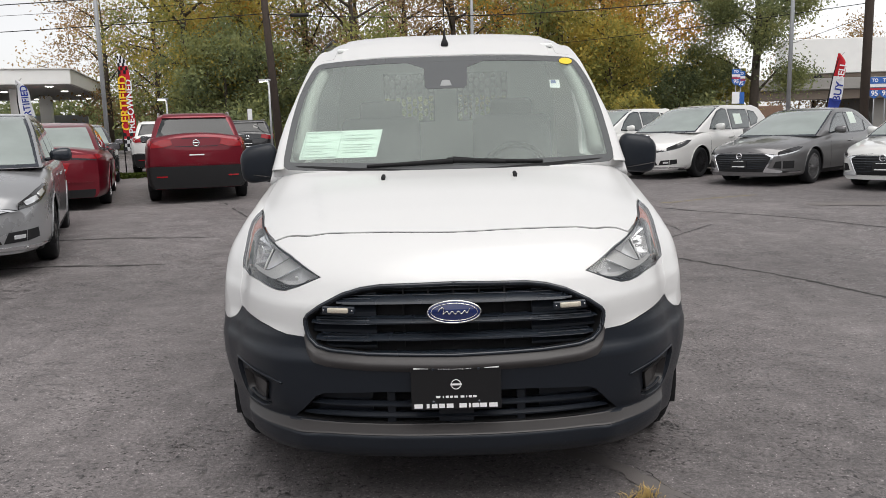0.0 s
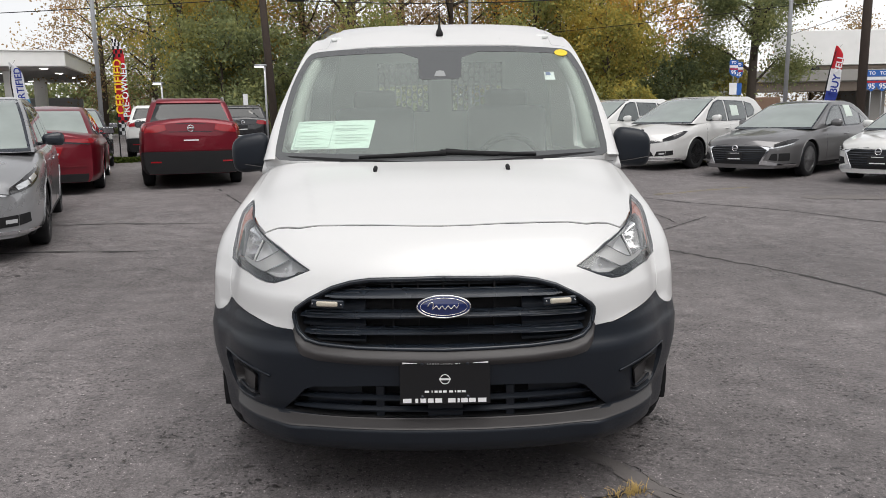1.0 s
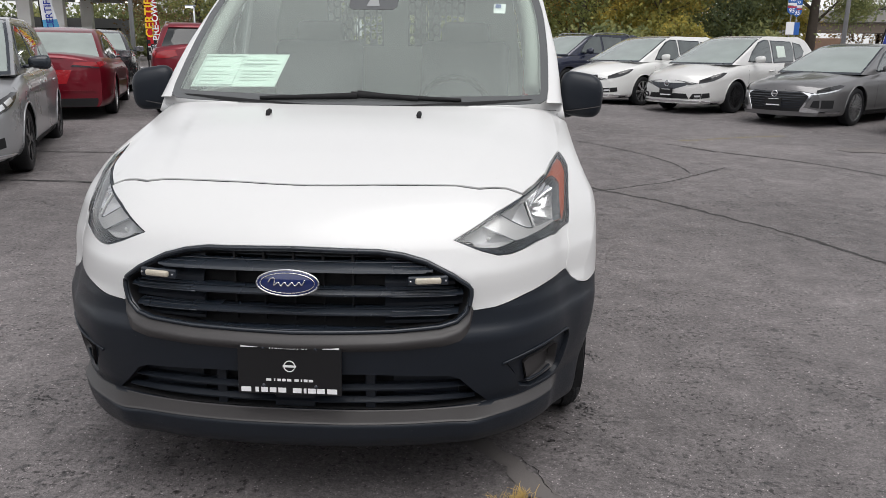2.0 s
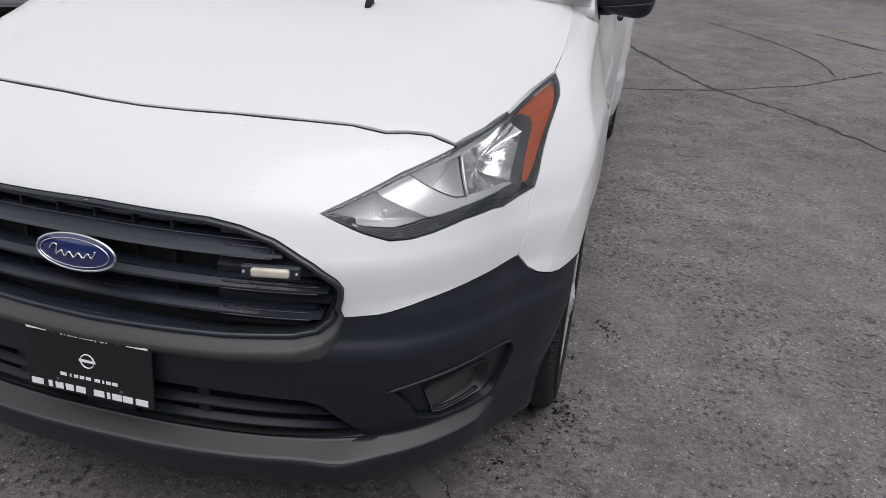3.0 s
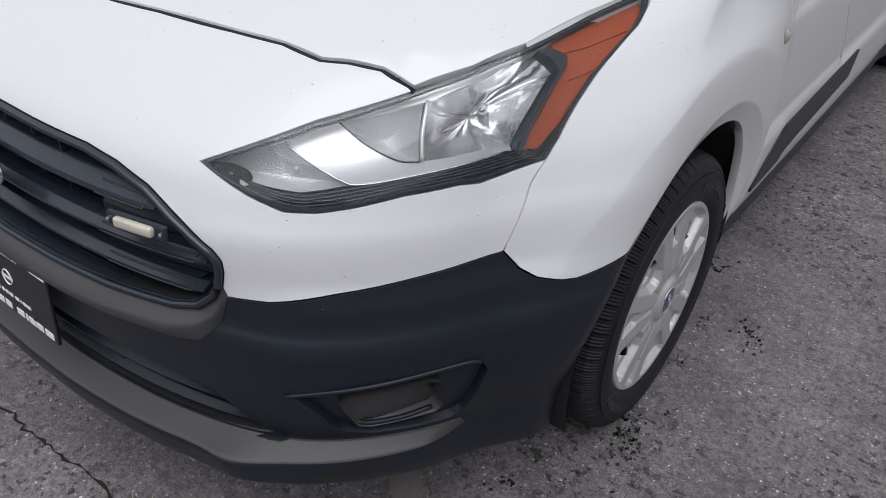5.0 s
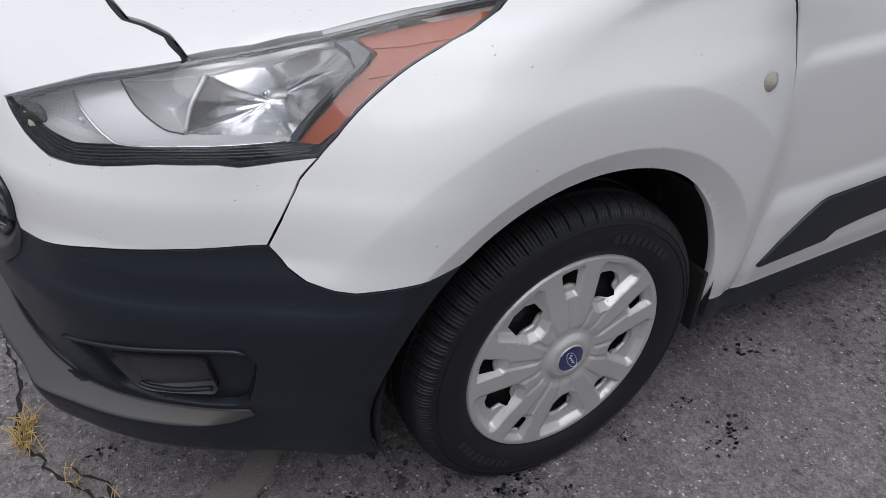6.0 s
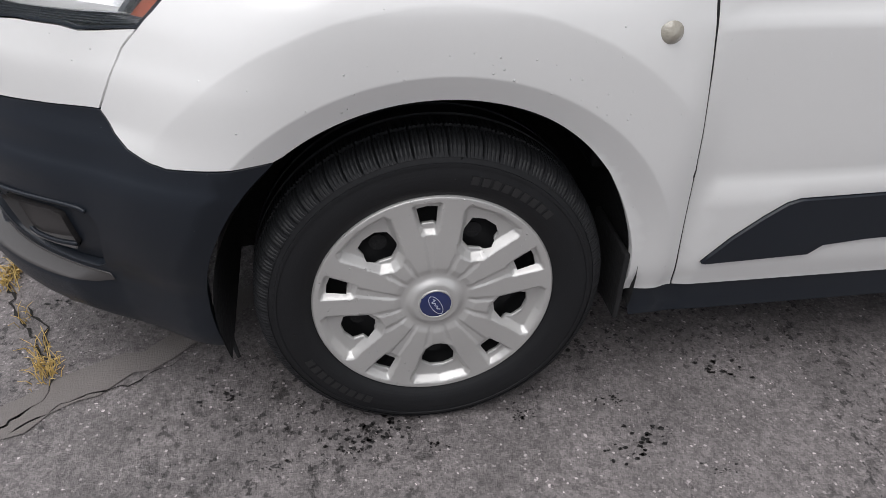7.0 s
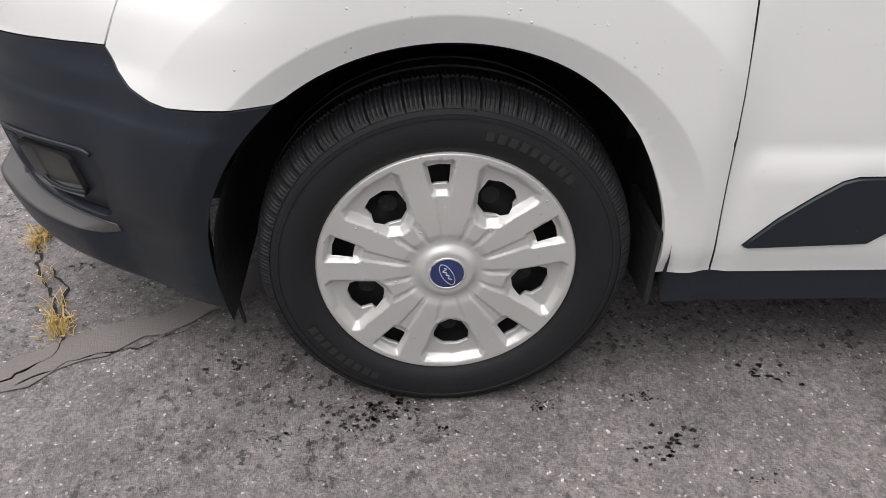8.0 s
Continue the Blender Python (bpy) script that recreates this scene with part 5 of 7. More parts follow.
def wander(points, step, amount, seed):
    """A ragged line through the points."""
    r = random.Random(seed)
    p = spline(points, 8)
    d = np.r_[0, np.cumsum(np.hypot(*np.diff(p, axis=0).T))]
    n = max(4, int(d[-1] / step))
    q = np.stack([np.interp(np.linspace(0, d[-1], n), d, p[:, k]) for k in (0, 1)], 1)
    return q + np.array([(r.gauss(0, amount), r.gauss(0, amount)) for _ in range(n)])


def crack(points, width, seed, label, mat=TAR, step=.05, amount=.006, vary=.6, name="crack"):
    q = wander(points, step, amount, seed)
    r = random.Random(seed + 50)
    p, side = ribbon(q, width)
    w = np.array([width * (1 + vary * r.uniform(-1, 1)) for _ in q])
    w[0] = w[-1] = width * .1
    a, b = p + side * w[:, None] / 2, p - side * w[:, None] / 2
    v = [(x, y, float(ground_z(x, y)) + .003) for x, y in np.vstack([a, b])]
    n = len(q)
    ob = piece(name, v, [(i, n + i, n + i + 1, i + 1) for i in range(n - 1)], mat, None, label, False)
    return tagged(ob, "", "crack", "cracks in the asphalt", "structure")


SEALED = "dark sealed crack in the grey asphalt"
crack([(-9.5, 4.9), (-6.5, 4.9), (-4.46, 5.12), (-3.1, 5.38), (-2.3, 5.73), (-1.3, 6.0)], .030, 1, SEALED, step=.15, amount=.012)
crack([(-8.0, 6.8), (-4.7, 6.87), (-3.68, 6.95), (-2.64, 7.21), (-1.6, 7.4)], .030, 2, SEALED, step=.15, amount=.012)
crack([(-3.9, 11.2), (-3.4, 10.0), (-3.0, 9.1), (-2.6, 8.4)], .03, 3, SEALED, step=.15)
crack([(.8, 7.4), (1.37, 6.23), (1.68, 5.71), (2.2, 5.2), (2.6, 4.6), (2.95, 4.0), (3.25, 3.2), (3.6, 2.2), (4.1, .8)], .034, 5, SEALED, step=.06, amount=.010)
crack([(.6, 5.3), (.93, 5.39), (1.68, 5.71), (2.17, 6.04), (2.53, 6.32), (3.3, 7.2)], .022, 6, SEALED)
crack([(3.0, 9.2), (3.62, 8.4), (4.47, 7.6), (5.16, 6.6), (6.4, 5.6)], .03, 7, SEALED, step=.1)
crack([(2.78, 6.7), (2.74, 7.4), (2.4, 8.3), (1.75, 9.3)], .022, 8, SEALED, step=.1)
OPEN_ = "open crack with dry grass, under the front bumper"
DARK = material("crack_shadow", (.012, .011, .010), .9, vary=.2)
crack([(-1.3, -.02), (-.6, -.05), (-.16, -.06), (.1, -.04), (.30, -.06), (.44, -.01), (.55, .055), (.67, .12), (.765, .125), (.83, .06), (1.0, -.05), (1.3, -.2)], .0055, 9, OPEN_, DARK, .018, .005, .9)
crack([(.44, .02), (.52, .075), (.60, .10), (.66, .14)], .005, 10, OPEN_, DARK, .018, .004, .8)
PATCH = material("smooth_asphalt_patch", (.140, .127, .122), .8, vary=.2, scale=5, fine=.12, fine_scale=160, bump=.002, bump_scale=260)
FADED = material("faded_yellow_paint", (.20, .17, .10), .8, vary=.4, scale=6, fine=.3, fine_scale=60)
crack([(3.3, 9.65), (4.39, 10.41), (5.3, 10.85)], .09, 15, "faded yellow parking line", FADED, .08, .01, .5, "parking_line")
crack([(.93, -.10), (.86, .00), (.79, .10), (.73, .19), (.68, .28), (.62, .38), (.52, .49), (.38, .60)], .085, 17, "smooth sealed seam across the asphalt by the bumper", PATCH, .05, .006, .25, "asphalt_patch")
crack([(.845, .08), (.81, .137), (.767, .19), (.745, .252), (.715, .335), (.66, .41)], .0028, 18, OPEN_, DARK, .018, .004, .9)
# wet stretch: its sky reflection is painted as a smooth pale patch
crack([(5.3, 8.9), (6.0, 8.9), (7.2, 8.6)], .5, 16, "smooth wet patch, its reflection painted pale", PATCH, .1, .03, .3, "asphalt_patch")


def stain(x, y, size, seed):
    """A ragged damp spot."""
    r = random.Random(seed)
    n, lots = 9, []
    for _ in range(r.randint(14, 26)):
        cx, cy, s = x + r.gauss(0, size * .55), y + r.gauss(0, size), size * r.uniform(.06, .24)
        ring_ = [(cx + s * r.uniform(.3, 1) * math.cos(2 * math.pi * k / n), cy + 1.3 * s * r.uniform(.3, 1) * math.sin(2 * math.pi * k / n)) for k in range(n)]
        lots.append((np.array([(a, b, float(ground_z(a, b)) + .0022) for a, b in ring_]), [tuple(range(n))]))
    ob = piece("damp_spot", *join(*lots), WETSPOT, None, "dark damp spot on the asphalt", False)
    return tagged(ob, "", "stain", "damp spots", "structure")


WETSPOT = material("damp_asphalt", (.010, .009, .009), .35, vary=.3, fine=.3, fine_scale=150, bump=.004, bump_scale=150)
for k, (x, y, s) in enumerate([(.74, 1.33, .035), (.71, 1.42, .03), (1.02, 1.38, .035), (1.06, 1.33, .03), (.94, .79, .03), (.92, .85, .035), (.97, .76, .025), (.93, 1.13, .02), (.91, 1.34, .018), (.80, .50, .03),
                               (.05, .23, .03), (-.62, .49, .035), (-1.2, .7, .03), (.44, .37, .025), (-.67, .34, .03), (.43, .08, .025), (1.0, .62, .02), (.99, .93, .018), (-.3, .35, .03), (1.12, 1.5, .02), (.85, 1.62, .03)]):
    stain(x, y, s, 30 + k)

STRAW = material("dry_grass", (.52, .37, .13), .7, vary=.25, scale=20, fine=.1)
for k, (x, y, n) in enumerate([(.285, -.045, 42), (.32, -.055, 34), (.655, .112, 44), (.69, .118, 30), (.49, .03, 10), (.36, -.04, 14), (.60, .09, 12)]):
    lots = []
    for _ in range(n):
        bx, by = x + rng.gauss(0, .012), y + rng.gauss(0, .012)
        a, h = rng.uniform(0, 2 * math.pi), rng.uniform(.015, .045)
        out_ = h * rng.uniform(.4, 1.2)
        lots.append(tube([(bx, by, 0), (bx + .35 * out_ * math.cos(a), by + .35 * out_ * math.sin(a), h * .7), (bx + out_ * math.cos(a), by + out_ * math.sin(a), h)], [.0012, .001, .0005], 4))
    tagged(piece("dry_grass_tuft", *join(*lots), STRAW, None, "tuft of dry yellow grass in a crack", False), "", "grass", "grass tufts", "stuff")

# ---- parked cars: a lofted lower body with nose and tail faces, and a glazed cabin on top ----
CARS = {
    "hatch": dict(L=4.48, W=.885, H=1.56, belt=.985, z0=.20, wheels=(.93, 3.63), r=.325, B=.20, Br=.12,
                  top=[(0, .66), (.04, .74), (.12, .80), (.35, .885), (.75, .975), (1.10, 1.035), (1.6, 1.03), (3.9, 1.03), (4.25, 1.03), (4.40, 1.02), (4.46, .98), (4.48, .92)],
                  edge=[(0, .60), (.12, .70), (.35, .79), (.75, .885), (1.15, .955), (2.2, .975), (3.4, 1.0), (4.1, .995), (4.40, .95), (4.48, .88)],
                  plan=[(0, .76), (.10, .83), (.25, .90), (.50, .962), (.85, .995), (1.4, 1.0), (3.4, 1.0), (4.0, .965), (4.30, .90), (4.48, .82)],
                  front=[(0, .82), (.45, 1.42), (.80, 1.88), (.93, 2.12), (1, 2.40)], rear=[(0, 4.34), (.35, 4.22), (.75, 4.00), (.92, 3.88), (1, 3.60)], roof_w=.66,
                  glass=[[(1.42, 1.035), (2.30, 1.03), (2.30, 1.455), (2.12, 1.455), (1.90, 1.40), (1.62, 1.22)], [(2.40, 1.03), (3.20, 1.05), (3.26, 1.25), (3.22, 1.44), (2.40, 1.455)], [(3.32, 1.09), (3.62, 1.16), (3.72, 1.26), (3.62, 1.38), (3.33, 1.43)]]),
    "sedan": dict(L=4.90, W=.915, H=1.45, belt=.92, z0=.19, wheels=(.98, 3.80), r=.335, B=.22, Br=.12,
                  top=[(0, .64), (.04, .71), (.12, .755), (.40, .82), (.95, .90), (1.45, .965), (1.9, .955), (3.9, .96), (4.3, 1.05), (4.70, 1.045), (4.86, 1.03), (4.90, .98)],
                  edge=[(0, .58), (.12, .66), (.40, .73), (.95, .82), (1.5, .89), (2.5, .92), (3.6, .94), (4.3, .965), (4.75, .955), (4.90, .90)],
                  plan=[(0, .78), (.10, .84), (.28, .91), (.55, .965), (.9, .995), (1.4, 1.0), (3.7, 1.0), (4.3, .975), (4.65, .92), (4.90, .84)],
                  front=[(0, 1.22), (.45, 1.82), (.80, 2.30), (.93, 2.55), (1, 2.85)], rear=[(0, 4.42), (.35, 4.15), (.70, 3.82), (.92, 3.52), (1, 3.20)], roof_w=.64,
                  glass=[[(1.80, .965), (2.70, .96), (2.70, 1.345), (2.48, 1.33), (2.25, 1.25), (2.0, 1.10)], [(2.79, .96), (3.58, .975), (3.62, 1.20), (3.35, 1.30), (2.79, 1.345)], [(3.68, .99), (3.98, 1.05), (3.72, 1.17)]]),
    "suv": dict(L=4.40, W=.895, H=1.555, belt=1.03, z0=.25, wheels=(.92, 3.57), r=.345, B=.18, Br=.10,
                top=[(0, .80), (.04, .88), (.12, .93), (.40, .98), (.8, 1.03), (1.05, 1.075), (1.6, 1.07), (3.4, 1.08), (3.9, 1.16), (4.20, 1.22), (4.32, 1.215), (4.38, 1.19), (4.40, 1.15)],
                edge=[(0, .74), (.12, .84), (.40, .91), (.8, .96), (1.1, 1.0), (2.2, 1.02), (3.4, 1.07), (3.9, 1.12), (4.25, 1.14), (4.36, 1.12), (4.40, 1.07)],
                plan=[(0, .80), (.10, .86), (.28, .93), (.5, .97), (.85, .995), (1.4, 1.0), (3.5, 1.0), (4.0, .975), (4.28, .93), (4.40, .88)],
                front=[(0, .92), (.45, 1.42), (.80, 1.80), (.93, 2.02), (1, 2.30)], rear=[(0, 4.28), (.35, 4.20), (.75, 4.04), (.92, 3.96), (1, 3.70)], roof_w=.68,
                glass=[[(1.45, 1.085), (2.28, 1.08), (2.28, 1.49), (2.05, 1.485), (1.85, 1.42), (1.62, 1.27)], [(2.37, 1.08), (3.12, 1.10), (3.18, 1.28), (3.14, 1.475), (2.37, 1.49)], [(3.24, 1.14), (3.58, 1.24), (3.55, 1.36), (3.27, 1.45)]]),
}
CAR_RED = material("red_metallic_paint", (.165, .004, .014), .30, .42, coat=.6, vary=.05)
CAR_GREY = material("grey_metallic_paint", (.165, .162, .164), .30, .5, coat=.8, vary=.05)
CAR_GUN = material("gunmetal_paint", (.33, .335, .345), .28, .4, coat=.8, vary=.05)
CAR_SILVER = material("silver_paint", (.66, .655, .64), .32, .15, coat=.8, vary=.04)
CAR_WHITE = material("pearl_white_paint", (.70, .70, .68), .3, coat=1.0, vary=.03)
CAR_DARK = material("dark_blue_paint", (.018, .022, .045), .25, .3, coat=1.0, vary=.05)
CAR_BLACK = material("black_paint", (.012, .012, .014), .22, coat=1.0, vary=.05)
LAMPLED = material("bright_lamp_optic", (.80, .82, .84), .2, .5, coat=1.0, vary=.2, scale=30)
# pale base stands in for the sky mirrored in the cars' glass
SCREEN = material("sky_toned_glass", (.27, .31, .29), .04, coat=1.0, vary=.35, scale=1.6, rough_vary=0.0, spec=1.0)
SIDEGLASS = material("grey_side_glass", (.065, .078, .076), .04, coat=1.0, vary=.5, scale=2.2, rough_vary=0.0, spec=.8)
TAIL = material("red_lamp_lens", (.32, .014, .020), .15, coat=.6, vary=.15, scale=20)
LAMPGLASS = material("lamp_glass", (.030, .030, .032), .12, 0.0, coat=.6, vary=.3, scale=25, spec=.5)
GALV_ = material("satin_rail", (.42, .42, .43), .35, .8)
RIM_DARK = material("black_alloy", (.03, .03, .032), .3, .5)
RIM_BRIGHT = material("machined_alloy", (.55, .55, .56), .25, .9)
STICKER = material("pale_window_sticker", (.62, .70, .64), .7, vary=.08)
# half width of a section by its share of the height, from the sill to the shoulder
FLANK = np.array([(0, .90), (.05, .950), (.14, .982), (.32, .992), (.50, 1.0), (.60, .994), (.70, .996), (.80, .992), (.90, .972), (.96, .948), (1, .915)])


def car_wheel(parent, at, r, mat, spokes):
    whl = new("wheel")
    whl.parent = parent
    whl.matrix_local = at
    piece("tyre", *revolve([(-.09, r * .68), (.085, r * .68), (.10, r * .74), (.102, r * .88), (.088, r * .97), (.06, r), (-.06, r), (-.09, r * .96), (-.10, r * .8)], 40), RUBBER, whl)
    piece("rim_barrel", *revolve([(.03, .03), (.03, r * .62), (.092, r * .665), (.092, r * .70), (.05, r * .71)], 40), MATT, whl)
    lots = []
    for k in range(spokes):
        for fork in ((-1, 1) if spokes >= 10 else (0,)):
            a = 360 * k / spokes
            out_ = a + fork * 95 / spokes
            half_ = (42 if fork else 80) / spokes
            p0, p1, p2, p3 = polar(.045, a - 9), polar(r * .69, out_ - half_), polar(r * .69, out_ + half_), polar(.045, a + 9)
            v = [(x, y, z) for x in (.066, .092) for y, z in (p0, p1, p2, p3)]
            lots.append((np.array(v), [(4, 5, 6, 7), (0, 4, 7, 3), (0, 1, 5, 4), (3, 7, 6, 2), (1, 2, 6, 5)]))
    lots.append(revolve([(.086, r * .68), (.096, r * .685), (.096, r * .715), (.086, r * .72)], 40))
    lots.append(revolve([(.094, .005), (.094, .05), (.07, .058)], 24))
    piece("alloy_rim", *join(*lots), mat, whl, "", False)
    return whl


def parked_car(kind, name, label, paint, m, rim=None, spokes=10, group="cars parked on the lot", lower=None, style="", sticker=False):
    d = CARS[kind]
    L, W, H, belt, z0 = d["L"], d["W"], d["H"], d["belt"], d["z0"]
    car = thing(name, label, "car", group, m)
    curve = {k: spline(d[k], 10) for k in ("top", "edge", "plan")}
    half = lambda y: W * np.interp(y, curve["plan"][:, 0], curve["plan"][:, 1])
    crest = lambda y: np.interp(y, curve["top"][:, 0], curve["top"][:, 1])
    shoulder = lambda y: np.interp(y, curve["edge"][:, 0], curve["edge"][:, 1])

    def bend(x, y):
        """Nose and tail bow outwards at the middle."""
        u = np.clip(np.abs(x) / half(np.clip(y, 0, L)), 0, 1)
        bow = 1 - u ** 2.4
        return y - d["B"] * bow * smooth(1.1, 0, y) + d["Br"] * bow * smooth(L - .7, L, y)

    def flank(y, z):
        y, z = np.asarray(y, float), np.asarray(z, float)
        q = np.clip((z - z0) / (shoulder(y) - z0), 0, 1)
        x = half(y) * np.interp(q, FLANK[:, 0], FLANK[:, 1])
        return np.stack([x, bend(x, y), z], -1)

    def section(y):
        q = np.r_[0, .04, .09, .16, .24, .33, .42, .5, .56, .62, .68, .74, .80, .86, .91, .95, .98, 1]
        zs, zc, w = float(shoulder(y)), float(crest(y)), float(half(y))
        low = [(w * float(np.interp(k, FLANK[:, 0], FLANK[:, 1])), z0 + k * (zs - z0)) for k in q]
        high = [(w * .915 * (1 - t), zs + (zc - zs) * (1 - (1 - t) ** 1.9)) for t in (.04, .09, .16, .26, .4, .58, .78, 1.0)]
        return np.array(low + high)

    ys = np.unique(np.r_[np.linspace(0, .5, 14), np.linspace(.5, L - .4, 84), np.linspace(L - .4, L, 12)])
    grid = np.array([section(y) for y in ys])
    n, k = grid.shape[:2]
    ra = d["r"] + .048
    verts = np.stack([grid[..., 0], np.broadcast_to(ys[:, None], (n, k)), grid[..., 1]], -1).reshape(-1, 3)
    on_side = np.tile(np.arange(k) < 17, n)
    faces = [(i * k + j, (i + 1) * k + j, (i + 1) * k + j + 1, i * k + j + 1) for i in range(n - 1) for j in range(k - 1)]
    gone = np.zeros(len(verts), bool)
    for w in d["wheels"]:
        r_ = np.hypot(verts[:, 1] - w, verts[:, 2] - d["r"])
        gone |= on_side & (r_ < ra)
    faces = [f for f in faces if not all(gone[list(f)])]
    for w in d["wheels"]:
        r_ = np.maximum(1e-6, np.hypot(verts[:, 1] - w, verts[:, 2] - d["r"]))
        pull = on_side & (r_ < ra)
        verts[pull, 1] = w + (verts[pull, 1] - w) * ra / r_[pull]
        verts[pull, 2] = np.maximum(z0, d["r"] + (verts[pull, 2] - d["r"]) * ra / r_[pull])
    verts[:, 1] = bend(verts[:, 0], verts[:, 1])
    lots = [(verts, faces), (verts * (-1, 1, 1), [f[::-1] for f in faces])]
    ends = {}
    for tail in (False, True):
        sec = section(L if tail else 0.0)
        y_end, way, bow = (L, 1, d["Br"]) if tail else (0.0, -1, d["B"])
        mid, tall = (sec[0, 1] + sec[-1, 1]) / 2, (sec[-1, 1] - sec[0, 1]) / 2

        def end(u, z, sec=sec, y_end=y_end, way=way, bow=bow, mid=mid, tall=tall):
            u, z = np.asarray(u, float), np.asarray(z, float)
            w_ = half(y_end)
            x = u * np.interp(z, sec[:, 1], sec[:, 0])
            swell = .035 * np.clip(1 - ((z - mid) / tall) ** 2, 0, 1) * (1 - np.abs(u) ** 4)
            return np.stack([x, y_end + way * (bow * (1 - np.clip(np.abs(x) / w_, 0, 1) ** 2.4) + swell), z + 0 * x], -1)

        ends[tail] = end
        us = np.linspace(-1, 1, 29)
        zz = sec[:, 1]
        U, Z = np.meshgrid(us, zz, indexing="ij")
        P = end(U, Z).reshape(-1, 3)
        f = [(i * k + j, (i + 1) * k + j, (i + 1) * k + j + 1, i * k + j + 1) for i in range(28) for j in range(k - 1)]
        lots.append((P, [g[::-1] for g in f] if tail else f))
    piece("body", *join(*lots), paint, car)
    nose_, tail_ = ends[False], ends[True]

    # cabin: outlines that shrink from the belt to the roof
    fr, re = np.array(d["front"]), np.array(d["rear"])
    base = belt - .02
    share = lambda z: np.clip((np.asarray(z, float) - base) / (H - base), 0, 1)
    y_front = lambda z: np.interp(share(z), *spline(fr, 8).T)
    y_back = lambda z: np.interp(share(z), *spline(re, 8).T)

    def cabin_half(y, z):
        t = share(z)
        w_ = W * (.905 - (.905 - d["roof_w"]) * (.80 * t + .20 * t ** 6))
        return w_ * (1 - .035 * np.clip((np.asarray(y) - 2.3) / 2.2, -1, 1) ** 2)

    def cabin_flank(y, z):
        y, z = np.asarray(y, float), np.asarray(z, float)
        return np.stack([cabin_half(y, z), y + 0 * z, z + 0 * y], -1)

    def screen_front(u, z):
        u, z = np.asarray(u, float), np.asarray(z, float)
        y = y_front(z)
        return np.stack([u * cabin_half(y, z), y - .16 * (1 - np.abs(u) ** 2.2), z + 0 * u], -1)

    def screen_back(u, z):
        u, z = np.asarray(u, float), np.asarray(z, float)
        y = y_back(z)
        return np.stack([u * cabin_half(y, z), y + .10 * (1 - np.abs(u) ** 2.2), z + 0 * u], -1)

    rings = []
    for t in np.r_[np.linspace(0, .8, 11), .86, .91, .95, .98, 1.0]:
        z = base + t * (H - base)
        a = np.linspace(-1, 1, 17)
        yy = np.linspace(float(y_front(z)), float(y_back(z)), 31)[1:-1]
        side_ = cabin_flank(yy, np.full(29, z))
        rings.append(np.vstack([screen_front(a, np.full(17, z)), side_, screen_back(a[::-1], np.full(17, z)), side_[::-1] * (-1, 1, 1)]))
    m_ = len(rings[0])
    centre = rings[-1].mean(0)
    for q in (.93, .8, .6, .35, .1):
        ring_ = centre + (rings[-1] - centre) * (q, q, 1)
        ring_[:, 2] = H + .028 * (1 - q * q)
        rings.append(ring_)
    f = [(i * m_ + j, i * m_ + (j + 1) % m_, (i + 1) * m_ + (j + 1) % m_, (i + 1) * m_ + j) for i in range(len(rings) - 1) for j in range(m_)]
    f.append(tuple(range((len(rings) - 1) * m_, len(rings) * m_)))
    piece("cabin", np.vstack(rings), f, paint, car)

    def sides(nm, loop, mat, lift=.006, lab="", edge=.008, at=flank):
        for s in (1, -1):
            panel(nm, [np.array(loop, float)], at if s > 0 else mirrored(at), mat, car, .09, 0, edge, lab, lift, s < 0)

    def face(nm, at, loop, mat, lift=.006, lab="", edge=.012, pair=False):
        """A patch of nose or tail, one over the middle or a pair."""
        for s in ((1, -1) if pair else (1,)):
            panel(nm, [np.array(loop, float) * (s, 1)], at, mat, car, .05, 0, edge, lab, lift, at in (tail_, screen_back))

    hi, lo = base + .93 * (H - base), base + .06 * (H - base)
    face("windscreen_surround", screen_front, [(-.97, lo - .03), (.97, lo - .03), (.95, hi + .015), (-.95, hi + .015)], GLOSS, .003)
    face("windscreen", screen_front, [(-.935, lo), (.935, lo), (.90, hi - .01), (-.90, hi - .01)], SCREEN, .007)
    face("rear_window", screen_back, [(-.90, lo + .07), (.90, lo + .07), (.84, hi - .05), (-.84, hi - .05)] if kind != "sedan" else [(-.92, lo), (.92, lo), (.88, hi - .04), (-.88, hi - .04)], SCREEN if kind == "sedan" else TINT, .006)
    for g, w in enumerate(d["glass"]):
        sides("window_trim", inset(np.array(w, float), -.030), GLOSS, .005 + .0008 * g, at=cabin_flank)
        sides("side_window", w, SIDEGLASS, .010, at=cabin_flank)
    if sticker:
        sides("window_sticker", [(d["glass"][1][0][0] + .16, 1.12), (d["glass"][1][0][0] + .50, 1.13), (d["glass"][1][0][0] + .50, 1.36), (d["glass"][1][0][0] + .16, 1.36)], STICKER, .013, "pale price sheet in the window", .002, cabin_flank)
    skirt = lower or MATT
    ztop = float(section(0.0)[-1, 1])
    if style == "sedan":
        trim = CHROME if paint is not CAR_WHITE else LAMPLED
        face("grille", nose_, [(-.84, ztop - .035), (.84, ztop - .035), (.74, .47), (.62, .27), (-.62, .27), (-.74, .47)], MATT, .006, "black mesh grille")
        for z in np.arange(.33, ztop - .05, .042):
            w_ = float(np.interp(z, (.30, .47, ztop), (.60, .70, .80)))
            face("grille_bar", nose_, [(-w_, z), (w_, z), (w_, z + .014), (-w_, z + .014)], GLOSS, .014)
